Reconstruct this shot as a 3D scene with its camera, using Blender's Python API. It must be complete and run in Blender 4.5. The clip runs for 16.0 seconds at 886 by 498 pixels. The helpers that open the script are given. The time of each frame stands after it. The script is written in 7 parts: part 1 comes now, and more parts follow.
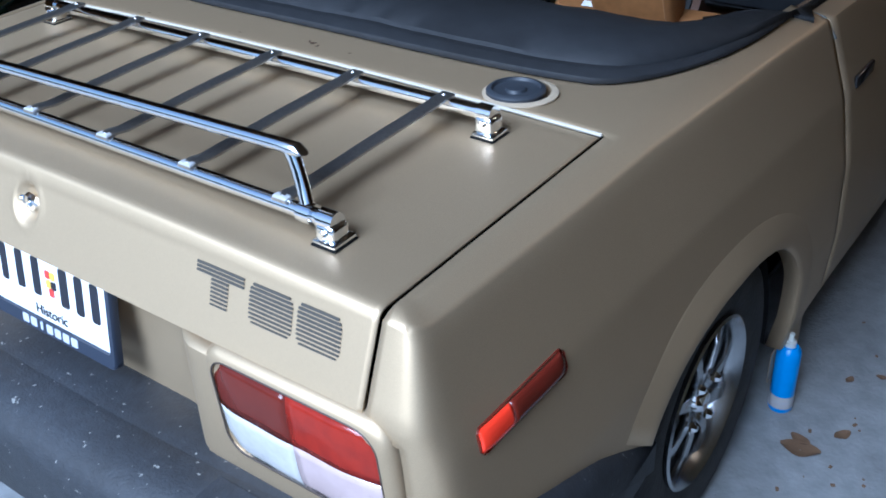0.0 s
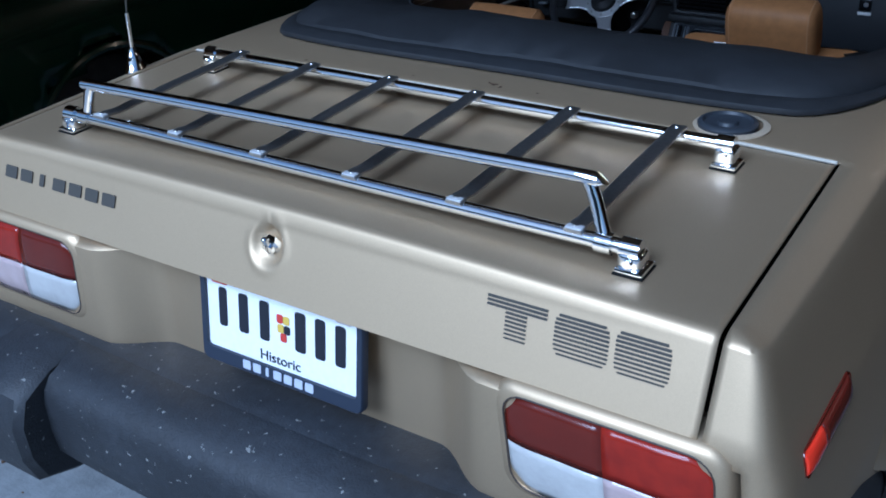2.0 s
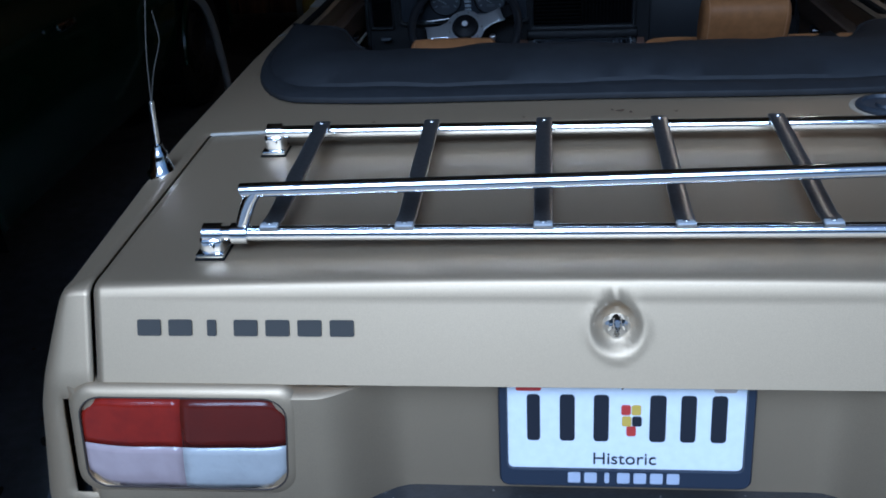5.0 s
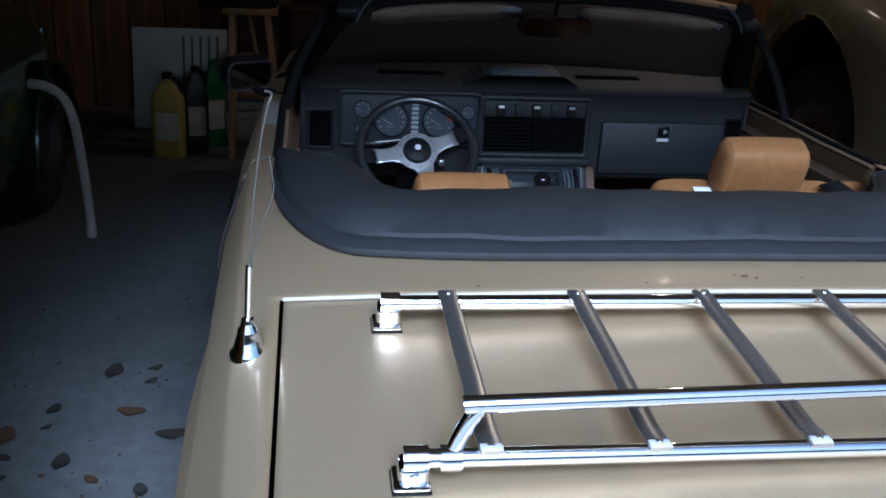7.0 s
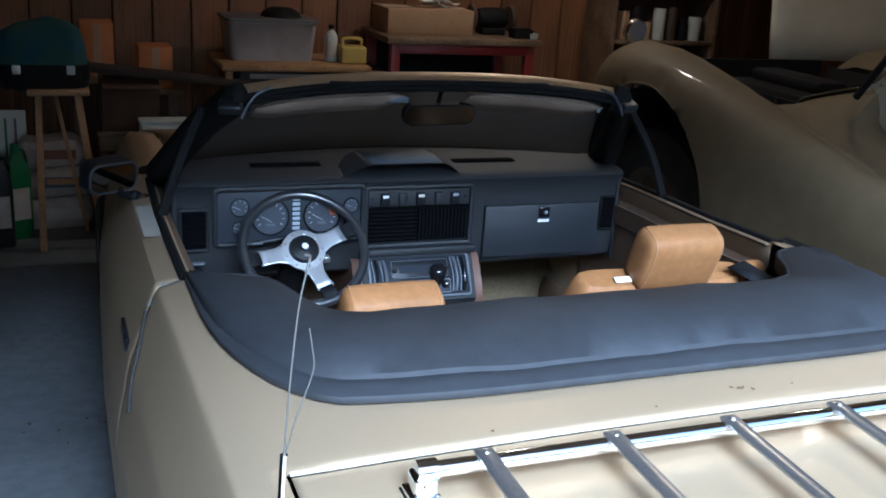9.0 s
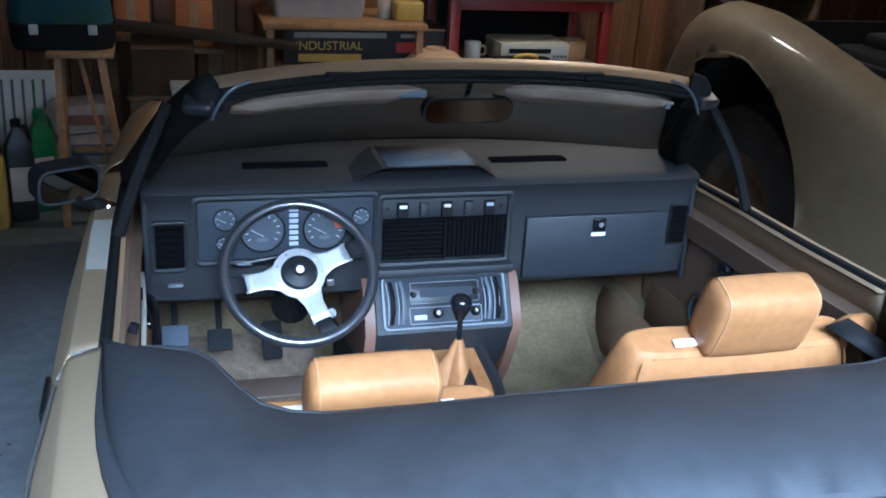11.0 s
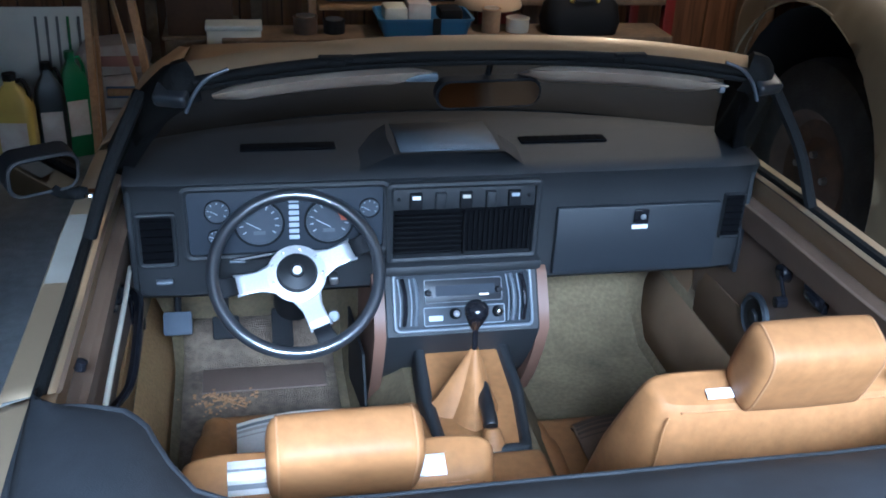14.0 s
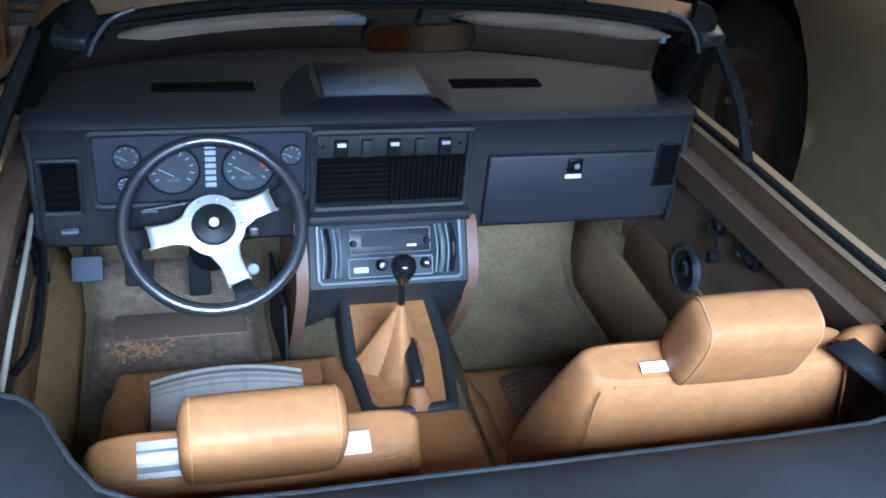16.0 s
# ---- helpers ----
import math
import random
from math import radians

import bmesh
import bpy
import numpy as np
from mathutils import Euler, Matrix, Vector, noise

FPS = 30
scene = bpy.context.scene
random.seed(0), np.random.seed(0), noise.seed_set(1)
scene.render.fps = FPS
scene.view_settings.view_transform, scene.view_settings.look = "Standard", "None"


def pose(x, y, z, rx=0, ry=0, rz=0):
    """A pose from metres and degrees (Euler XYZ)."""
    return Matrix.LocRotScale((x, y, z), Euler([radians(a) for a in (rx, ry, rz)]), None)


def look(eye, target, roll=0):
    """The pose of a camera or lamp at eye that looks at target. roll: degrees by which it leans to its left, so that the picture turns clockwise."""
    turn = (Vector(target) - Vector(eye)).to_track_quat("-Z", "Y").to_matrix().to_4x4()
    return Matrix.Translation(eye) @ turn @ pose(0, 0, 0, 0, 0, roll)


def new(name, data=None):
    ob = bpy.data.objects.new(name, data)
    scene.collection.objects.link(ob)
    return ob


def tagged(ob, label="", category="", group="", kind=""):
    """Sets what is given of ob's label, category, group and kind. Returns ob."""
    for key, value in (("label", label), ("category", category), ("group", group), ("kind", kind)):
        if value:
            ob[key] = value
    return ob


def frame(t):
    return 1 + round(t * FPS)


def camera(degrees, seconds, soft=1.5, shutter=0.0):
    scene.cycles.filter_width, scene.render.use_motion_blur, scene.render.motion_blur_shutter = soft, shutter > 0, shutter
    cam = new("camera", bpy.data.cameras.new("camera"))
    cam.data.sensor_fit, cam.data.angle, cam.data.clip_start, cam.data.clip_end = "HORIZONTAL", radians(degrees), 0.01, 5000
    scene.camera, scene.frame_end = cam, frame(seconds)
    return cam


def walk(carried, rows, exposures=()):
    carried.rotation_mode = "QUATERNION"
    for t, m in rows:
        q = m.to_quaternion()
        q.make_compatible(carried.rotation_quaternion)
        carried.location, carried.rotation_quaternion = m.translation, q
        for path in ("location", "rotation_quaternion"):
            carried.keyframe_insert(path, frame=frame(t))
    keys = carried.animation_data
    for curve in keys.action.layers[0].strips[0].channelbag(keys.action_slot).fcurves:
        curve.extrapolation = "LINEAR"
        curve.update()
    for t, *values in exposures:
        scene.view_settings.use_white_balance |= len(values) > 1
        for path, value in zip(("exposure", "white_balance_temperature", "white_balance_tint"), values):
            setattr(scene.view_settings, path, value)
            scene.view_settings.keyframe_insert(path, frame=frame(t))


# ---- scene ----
cam = camera(48.0, 16.0, 1.8)
PATH = [
    (0, (1.288, -0.765, 1.511), (0.248, 0.593, 0.474), -2.5),
    (0.5, (1.229, -0.842, 1.517), (0.193, 0.532, 0.498), -2.5),
    (1, (1.145, -0.912, 1.519), (0.082, 0.457, 0.523), -2.6),
    (1.5, (1.048, -0.994, 1.519), (0.006, 0.396, 0.527), -3.7),
    (2, (0.935, -1.025, 1.496), (-0.05, 0.44, 0.556), -2.5),
    (2.5, (0.753, -1.043, 1.505), (-0.101, 0.506, 0.573), -0.7),
    (3, (0.633, -1.076, 1.5), (-0.154, 0.506, 0.562), 0.4),
    (3.5, (0.448, -1.142, 1.495), (-0.235, 0.475, 0.535), -1.8),
    (3.7, (0.387, -1.164, 1.486), (-0.249, 0.468, 0.522), -1.7),
    (5.8, (-0.362, -1.1, 1.469), (-0.268, 0.698, 0.598), 0.8),
    (6, (-0.421, -1.049, 1.468), (-0.275, 0.753, 0.611), 2.9),
    (6.5, (-0.547, -0.952, 1.479), (-0.337, 0.884, 0.716), 2.0),
    (7, (-0.635, -0.852, 1.481), (-0.364, 0.988, 0.744), 3.3),
    (7.5, (-0.771, -0.794, 1.493), (-0.283, 1.025, 0.819), 0.8),
    (8, (-0.934, -0.747, 1.542), (-0.208, 1.011, 0.926), -1.8),
    (8.2, (-0.954, -0.731, 1.540), (-0.212, 1.023, 0.959), 0.1),
    (8.5, (-0.985, -0.708, 1.538), (-0.218, 1.04, 0.942), 2.9),
    (9, (-0.908, -0.617, 1.536), (-0.203, 1.151, 0.919), 3.8),
    (9.2, (-0.866, -0.573, 1.539), (-0.183, 1.206, 0.957), 4.2),
    (9.5, (-0.802, -0.507, 1.544), (-0.153, 1.288, 0.948), 4.7),
    (11.8, (-0.523, -0.006, 1.578), (-0.069, 1.776, 0.793), 1.3),
    (12, (-0.5, 0.028, 1.558), (-0.062, 1.813, 0.771), 0.8),
    (12.5, (-0.448, 0.053, 1.576), (0.034, 1.813, 0.758), 2.6),
    (13, (-0.415, 0.035, 1.597), (0.097, 1.787, 0.779), 3.9),
    (13.5, (-0.394, 0.041, 1.619), (0.03, 1.795, 0.757), 5.2),
    (14, (-0.416, 0.087, 1.641), (-0.039, 1.83, 0.735), 2.8),
    (14.5, (-0.458, 0.14, 1.67), (0.083, 1.823, 0.736), 3.4),
    (15, (-0.449, 0.179, 1.669), (0.11, 1.836, 0.699), 3.6),
    (15.5, (-0.433, 0.206, 1.662), (0.135, 1.826, 0.636), 6.5),
    (16, (-0.397, 0.197, 1.666), (0.116, 1.821, 0.619), 6.1),
]
EXPOSURES = [(0.0, 0.77, 4560, 7), (0.5, 0.60, 4510, 7), (1.0, 0.34, 4440, 7), (1.5, 0.11, 4380, 7), (2.5, -0.33, 4280, 7), (3.7, -0.60, 4220, 7), (6.0, -0.60, 4250, 7), (6.5, -0.02, 4440, 7), (7.0, 0.98, 4550, 7), (8.0, 1.60, 4480, 5), (9.0, 2.12, 4430, 4), (9.7, 2.60, 4330, 3), (12.0, 2.98, 4260, 3), (16.0, 2.84, 4270, 3)]
walk(cam, [(t, look(eye, target, roll)) for t, eye, target, roll in PATH], EXPOSURES)
# World, light

world = bpy.data.worlds.new("sky")
scene.world = world
world.use_nodes = True
wn = world.node_tree.nodes
wsky = wn.new("ShaderNodeTexSky")
wsky.sky_type = "NISHITA"
wsky.sun_disc = False
wsky.sun_elevation = radians(42)
wsky.sun_rotation = radians(184)
wsky.air_density, wsky.dust_density = 1.4, 3.0
wn["Background"].inputs[1].default_value = 0.07
world.node_tree.links.new(wsky.outputs[0], wn["Background"].inputs[0])


def lamp(name, kind, m, energy, colour, **more):
    data = bpy.data.lights.new(name, kind)
    data.energy, data.color = energy, colour
    for key, value in more.items():
        if key == "angle":
            data.angle = value
        elif key == "radius":
            data.shadow_soft_size = value
    ob = new(name, data)
    ob.matrix_world = m
    return ob


lamp("sun", "SUN", look((-0.25, -4, 3.6), (0, 0, 0)), 4.3, (1.0, 0.98, 0.96), angle=radians(36))
lamp("bulb_light", "POINT", pose(1.25, 3.9, 2.30), 6.3, (1.0, 0.70, 0.42), radius=0.045)
lamp("bulb_light", "POINT", pose(2.05, 2.3, 2.30), 2.0, (1.0, 0.70, 0.42), radius=0.045)

# Materials


def material(name, colour, rough=0.5, metal=0.0, spots=None, scale=8.0, amount=0.5, bump=0.0, bump_scale=120.0, coat=0.0, sheen=0.0, extra=None, grain=None, spec=0.5):
    """A principled surface: base colour mixed to a second one by large noise, a fine grain, and fine relief."""
    mt = bpy.data.materials.new(name)
    mt.use_nodes = True
    nd, ln = mt.node_tree.nodes, mt.node_tree.links
    bs = nd["Principled BSDF"]
    bs.inputs["Roughness"].default_value = rough
    bs.inputs["Metallic"].default_value = metal
    bs.inputs["Coat Weight"].default_value = coat
    bs.inputs["Coat Roughness"].default_value = 0.06
    bs.inputs["Sheen Weight"].default_value = sheen
    bs.inputs["Specular IOR Level"].default_value = spec
    tc = nd.new("ShaderNodeTexCoord")
    base = nd.new("ShaderNodeRGB")
    base.outputs[0].default_value = (*colour, 1)
    out = base.outputs[0]
    if spots:
        nz = nd.new("ShaderNodeTexNoise")
        nz.inputs["Scale"].default_value, nz.inputs["Detail"].default_value = scale, 6
        ln.new(tc.outputs["Object"], nz.inputs["Vector"])
        rp = nd.new("ShaderNodeValToRGB")
        rp.color_ramp.elements[0].position, rp.color_ramp.elements[1].position = 0.4, 0.68
        ln.new(nz.outputs["Fac"], rp.inputs[0])
        mul = nd.new("ShaderNodeMath")
        mul.operation = "MULTIPLY"
        mul.inputs[1].default_value = amount
        ln.new(rp.outputs[0], mul.inputs[0])
        mx = nd.new("ShaderNodeMix")
        mx.data_type = "RGBA"
        ln.new(mul.outputs[0], mx.inputs[0])
        ln.new(out, mx.inputs[6])
        mx.inputs[7].default_value = (*spots, 1)
        out = mx.outputs[2]
    if grain:
        g = nd.new("ShaderNodeTexNoise")
        g.inputs["Scale"].default_value, g.inputs["Detail"].default_value = grain[0], 3
        ln.new(tc.outputs["Object"], g.inputs["Vector"])
        mr = nd.new("ShaderNodeMapRange")
        mr.inputs[1].default_value, mr.inputs[2].default_value = 0.3, 0.7
        mr.inputs[3].default_value, mr.inputs[4].default_value = 1 - grain[1], 1 + grain[1]
        ln.new(g.outputs["Fac"], mr.inputs[0])
        vm = nd.new("ShaderNodeVectorMath")
        vm.operation = "SCALE"
        ln.new(out, vm.inputs[0])
        ln.new(mr.outputs[0], vm.inputs[3])
        out = vm.outputs[0]
    ln.new(out, bs.inputs["Base Color"])
    if bump:
        b = nd.new("ShaderNodeTexNoise")
        b.inputs["Scale"].default_value, b.inputs["Detail"].default_value = bump_scale, 4
        ln.new(tc.outputs["Object"], b.inputs["Vector"])
        bp = nd.new("ShaderNodeBump")
        bp.inputs["Strength"].default_value, bp.inputs["Distance"].default_value = bump, 0.01
        ln.new(b.outputs["Fac"], bp.inputs["Height"])
        ln.new(bp.outputs[0], bs.inputs["Normal"])
    return mt


def speckled(name, colour, fleck, size, level, rough=0.6, bump=0.3):
    """A dark surface with scattered pale scratches and droppings."""
    mt = material(name, colour, rough, spots=tuple(1.9 * c for c in colour), scale=6, amount=0.6, bump=bump, bump_scale=220, grain=(60, 0.2))
    nd, ln = mt.node_tree.nodes, mt.node_tree.links
    bs = nd["Principled BSDF"]
    tc = nd.new("ShaderNodeTexCoord")
    nz = nd.new("ShaderNodeTexNoise")
    nz.inputs["Scale"].default_value, nz.inputs["Detail"].default_value = size, 3
    ln.new(tc.outputs["Object"], nz.inputs["Vector"])
    rp = nd.new("ShaderNodeValToRGB")
    rp.color_ramp.elements[0].position, rp.color_ramp.elements[1].position = level, level + 0.04
    ln.new(nz.outputs["Fac"], rp.inputs[0])
    mx = nd.new("ShaderNodeMix")
    mx.data_type = "RGBA"
    ln.new(rp.outputs[0], mx.inputs[0])
    ln.new(bs.inputs["Base Color"].links[0].from_socket, mx.inputs[6])
    mx.inputs[7].default_value = (*fleck, 1)
    ln.new(mx.outputs[2], bs.inputs["Base Color"])
    return mt


def glassy(name, colour, rough=0.02, clear=0.9, ior=1.45):
    """Thin glass: see-through with a mirror gloss."""
    mt = bpy.data.materials.new(name)
    mt.use_nodes = True
    nd, ln = mt.node_tree.nodes, mt.node_tree.links
    nd.remove(nd["Principled BSDF"])
    t, g, m, f = nd.new("ShaderNodeBsdfTransparent"), nd.new("ShaderNodeBsdfGlossy"), nd.new("ShaderNodeMixShader"), nd.new("ShaderNodeFresnel")
    t.inputs[0].default_value = (*(c * clear for c in colour), 1)
    g.inputs["Roughness"].default_value = rough
    f.inputs[0].default_value = ior
    if ior > 1.3:
        ln.new(f.outputs[0], m.inputs[0])
    else:
        m.inputs[0].default_value = 0.02
    ln.new(t.outputs[0], m.inputs[1])
    ln.new(g.outputs[0], m.inputs[2])
    ln.new(m.outputs[0], nd["Material Output"].inputs[0])
    return mt


def wood_planks(name, dark, light, width):
    """Vertical boards: grain stretched along z, tone changing from board to board."""
    mt = material(name, dark, 0.55)
    nd, ln = mt.node_tree.nodes, mt.node_tree.links
    bs = nd["Principled BSDF"]
    tc, mp, nz = nd.new("ShaderNodeTexCoord"), nd.new("ShaderNodeMapping"), nd.new("ShaderNodeTexNoise")
    mp.inputs["Scale"].default_value = (14, 14, 0.8)
    nz.inputs["Scale"].default_value, nz.inputs["Detail"].default_value, nz.inputs["Distortion"].default_value = 1.6, 7, 1.2
    ln.new(tc.outputs["Object"], mp.inputs[0])
    ln.new(mp.outputs[0], nz.inputs["Vector"])
    rp = nd.new("ShaderNodeValToRGB")
    rp.color_ramp.elements[0].color, rp.color_ramp.elements[1].color = (*dark, 1), (*light, 1)
    rp.color_ramp.elements[0].position, rp.color_ramp.elements[1].position = 0.32, 0.7
    ln.new(nz.outputs["Fac"], rp.inputs[0])
    oi, mr, vm = nd.new("ShaderNodeObjectInfo"), nd.new("ShaderNodeMapRange"), nd.new("ShaderNodeVectorMath")
    mr.inputs[3].default_value, mr.inputs[4].default_value = 0.65, 1.35
    ln.new(oi.outputs["Random"], mr.inputs[0])
    vm.operation = "SCALE"
    ln.new(rp.outputs[0], vm.inputs[0])
    ln.new(mr.outputs[0], vm.inputs[3])
    ln.new(vm.outputs[0], bs.inputs["Base Color"])
    return mt


GOLD = material("gold_paint", (0.500, 0.387, 0.244), 0.52, 0.80, coat=0.05, spots=(0.466, 0.361, 0.225), scale=3, amount=0.5, grain=(900, 0.06))
CHROME = material("chrome", (0.82, 0.84, 0.87), 0.07, 1.0, bump=0.02, bump_scale=60)
STEEL = material("brushed_steel", (0.45, 0.44, 0.425), 0.30, 0.95, grain=(200, 0.1))
ALLOY = material("satin_alloy", (0.72, 0.73, 0.75), 0.36, 0.85, grain=(300, 0.06))
WHEELALLOY = material("weathered_alloy", (0.46, 0.47, 0.49), 0.26, 1.0, grain=(300, 0.08))
VINYL = material("black_vinyl", (0.0165, 0.0172, 0.0192), 0.66, spots=(0.021, 0.023, 0.027), scale=3.0, amount=0.5, bump=0.12, bump_scale=420, grain=(35, 0.14), spec=0.24)
RUBBER = material("black_rubber", (0.0075, 0.0075, 0.0075), 0.7, bump=0.2, bump_scale=200, spec=0.12)
BUMPER = speckled("bumper_rubber", (0.0145, 0.016, 0.0195), (0.19, 0.19, 0.18), 85, 0.68, 0.6, 0.16)
DASH = material("dash_plastic", (0.0168, 0.0175, 0.0190), 0.55, bump=0.2, bump_scale=900, spots=(0.021, 0.022, 0.0235), scale=12, amount=0.5, spec=0.4)
BLACK = material("matt_black", (0.007, 0.007, 0.008), 0.7, spec=0.2)
VENTBLACK = material("vent_black", (0.003, 0.003, 0.0035), 0.9, spec=0.04)
GLOSSBLACK = material("gloss_black", (0.008, 0.008, 0.01), 0.15)
GREYPLASTIC = material("grey_plastic", (0.10, 0.11, 0.125), 0.45)
LEATHER = material("tan_leather", (0.252, 0.120, 0.041), 0.58, spots=(0.205, 0.094, 0.030), scale=9, amount=0.7, bump=0.16, bump_scale=24, grain=(60, 0.10), spec=0.25)
PLAID = material("grey_plaid_cloth", (0.60, 0.55, 0.48), 0.9, spots=(0.46, 0.42, 0.37), scale=14, amount=0.6, bump=0.25, bump_scale=500, grain=(300, 0.06))
PLAIDDARK = material("dark_plaid_stripe", (0.17, 0.165, 0.16), 0.9, bump=0.3, bump_scale=400)
WHITECLOTH = material("white_cloth", (0.78, 0.78, 0.78), 0.85, bump=0.2, bump_scale=300)
CARPET = material("olive_brown_carpet", (0.150, 0.116, 0.066), 0.95, spots=(0.082, 0.064, 0.038), scale=7, amount=0.8, bump=0.4, bump_scale=350, grain=(90, 0.16), spec=0.1)
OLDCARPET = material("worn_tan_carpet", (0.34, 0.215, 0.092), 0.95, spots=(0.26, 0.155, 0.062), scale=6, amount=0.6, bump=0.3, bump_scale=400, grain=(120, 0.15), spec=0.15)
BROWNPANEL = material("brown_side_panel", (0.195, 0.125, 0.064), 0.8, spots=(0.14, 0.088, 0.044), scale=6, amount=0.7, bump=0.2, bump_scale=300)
TRIMBROWN = material("brown_vinyl_trim", (0.140, 0.093, 0.060), 0.5, spots=(0.085, 0.056, 0.036), scale=6, amount=0.6, bump=0.2, bump_scale=350)
FLOORMAT = material("worn_floor_mat", (0.13, 0.095, 0.065), 0.9, spots=(0.20, 0.15, 0.10), scale=9, amount=0.8, bump=0.6, bump_scale=250, grain=(50, 0.3))
REDLENS = material("red_lens", (0.22, 0.015, 0.007), 0.18, spots=(0.13, 0.009, 0.006), scale=45, amount=0.5, coat=0.1, spec=0.3)
DARKREDLENS = material("dark_red_lens", (0.085, 0.012, 0.007), 0.18, coat=0.1, spots=(0.11, 0.013, 0.007), scale=25, amount=0.4, spec=0.3)
AMBERRED = material("bright_red_reflector", (0.70, 0.035, 0.012), 0.15, coat=0.2)
WHITELENS = material("clear_lens", (0.45, 0.44, 0.42), 0.22, spots=(0.36, 0.35, 0.33), scale=30, amount=0.6, coat=0.6, bump=0.12, bump_scale=90)
PINKLENS = material("faded_amber_lens", (0.42, 0.33, 0.32), 0.18, spots=(0.34, 0.26, 0.25), scale=30, amount=0.6, coat=0.5)
BADGE = material("badge_grey", (0.06, 0.055, 0.047), 0.6, spec=0.2)
PLATE = material("plate_white", (0.80, 0.81, 0.82), 0.35, grain=(90, 0.03))
INK = material("plate_ink", (0.012, 0.013, 0.02), 0.5)
PLATEFRAME = material("plate_frame_black", (0.022, 0.028, 0.045), 0.4)
FRAMELETTER = material("pale_frame_marks", (0.46, 0.48, 0.56), 0.4)
CRESTRED = material("crest_red", (0.45, 0.04, 0.03), 0.5)
CRESTYELLOW = material("crest_yellow", (0.60, 0.42, 0.06), 0.5)
CONCRETE = material("garage_concrete", (0.168, 0.176, 0.182), 0.62, spots=(0.098, 0.102, 0.105), scale=1.6, amount=0.8, bump=0.25, bump_scale=90, grain=(22, 0.16))
ASPHALT = material("worn_asphalt", (0.065, 0.066, 0.066), 0.9, spots=(0.045, 0.046, 0.046), scale=0.8, amount=0.7, bump=0.4, bump_scale=60, grain=(30, 0.2))
SIDING = material("weathered_siding", (0.10, 0.095, 0.08), 0.8, spots=(0.07, 0.068, 0.058), scale=1.2, amount=0.7, grain=(9, 0.2))
DRIVE = material("driveway_concrete", (0.34, 0.34, 0.325), 0.85, spots=(0.34, 0.34, 0.32), scale=0.7, amount=0.7, bump=0.4, bump_scale=60, grain=(12, 0.15))
PLANK = wood_planks("wall_boards", (0.075, 0.033, 0.014), (0.23, 0.105, 0.042), 0.2)
PINE = material("pine_wood", (0.34, 0.20, 0.085), 0.6, spots=(0.26, 0.14, 0.055), scale=14, amount=0.7, grain=(60, 0.15))
CARD = material("cardboard", (0.36, 0.23, 0.125), 0.85, spots=(0.30, 0.18, 0.09), scale=9, amount=0.6, grain=(80, 0.1))
ORANGECARD = material("orange_cardboard", (0.42, 0.16, 0.045), 0.8, spots=(0.34, 0.12, 0.035), scale=9, amount=0.6)
REDSTEEL = material("red_painted_steel", (0.20, 0.018, 0.014), 0.4, spots=(0.13, 0.012, 0.01), scale=8, amount=0.6)
BENCHTOP = material("stained_bench_wood", (0.17, 0.11, 0.06), 0.7, spots=(0.07, 0.05, 0.03), scale=7, amount=0.8, grain=(40, 0.2))
TAN = material("tan_car_paint", (0.160, 0.126, 0.072), 0.62, 0.0, spots=(0.125, 0.097, 0.054), scale=2.5, amount=0.7, grain=(14, 0.06), coat=0.10, spec=0.25)
GREEN = material("dark_green_paint", (0.008, 0.036, 0.016), 0.22, 0.0, coat=0.7, spots=(0.006, 0.028, 0.013), scale=3, amount=0.5)
CREAM = material("cream_paint", (0.58, 0.55, 0.45), 0.5, spots=(0.48, 0.45, 0.36), scale=5, amount=0.6)
GLASS = glassy("windscreen_glass", (0.80, 0.84, 0.80))
THINGLASS = glassy("quarter_light_glass", (0.80, 0.84, 0.80), ior=1.15)
MIRRORGLASS = material("pale_lamp_glass", (0.34, 0.38, 0.44), 0.12, 0.6)
LEAFBROWN = material("dry_leaf", (0.100, 0.058, 0.029), 0.8, spots=(0.06, 0.036, 0.018), scale=60, amount=0.8)
LEAFGREEN = material("rotted_leaf", (0.030, 0.030, 0.027), 0.8, spots=(0.05, 0.042, 0.030), scale=60, amount=0.8)
BLUE = material("bright_blue_can", (0.03, 0.22, 0.62), 0.35, spots=(0.025, 0.18, 0.55), scale=40, amount=0.5)
YELLOW = material("yellow_plastic", (0.46, 0.34, 0.06), 0.4, spots=(0.40, 0.28, 0.05), scale=12, amount=0.5)
GREENPL = material("green_plastic", (0.02, 0.14, 0.04), 0.4, spots=(0.018, 0.11, 0.03), scale=12, amount=0.5)
TEAL = material("teal_fabric", (0.012, 0.055, 0.075), 0.9, spots=(0.03, 0.075, 0.035), scale=7, amount=0.8, bump=0.4, bump_scale=150)
WHITEBOARD = material("dull_white_board", (0.52, 0.54, 0.52), 0.6, spots=(0.42, 0.44, 0.42), scale=5, amount=0.6)
CLEARPLASTIC = material("cloudy_plastic", (0.36, 0.35, 0.36), 0.3, spots=(0.26, 0.25, 0.26), scale=9, amount=0.6)
PAPER = material("paper_sack", (0.55, 0.50, 0.44), 0.8, spots=(0.42, 0.30, 0.24), scale=14, amount=0.7, bump=0.4, bump_scale=40)
OLDHOSE = material("pale_hose", (0.42, 0.41, 0.37), 0.55, spots=(0.32, 0.31, 0.28), scale=18, amount=0.6)
SIGNYELLOW = material("sign_yellow", (0.62, 0.42, 0.06), 0.5)
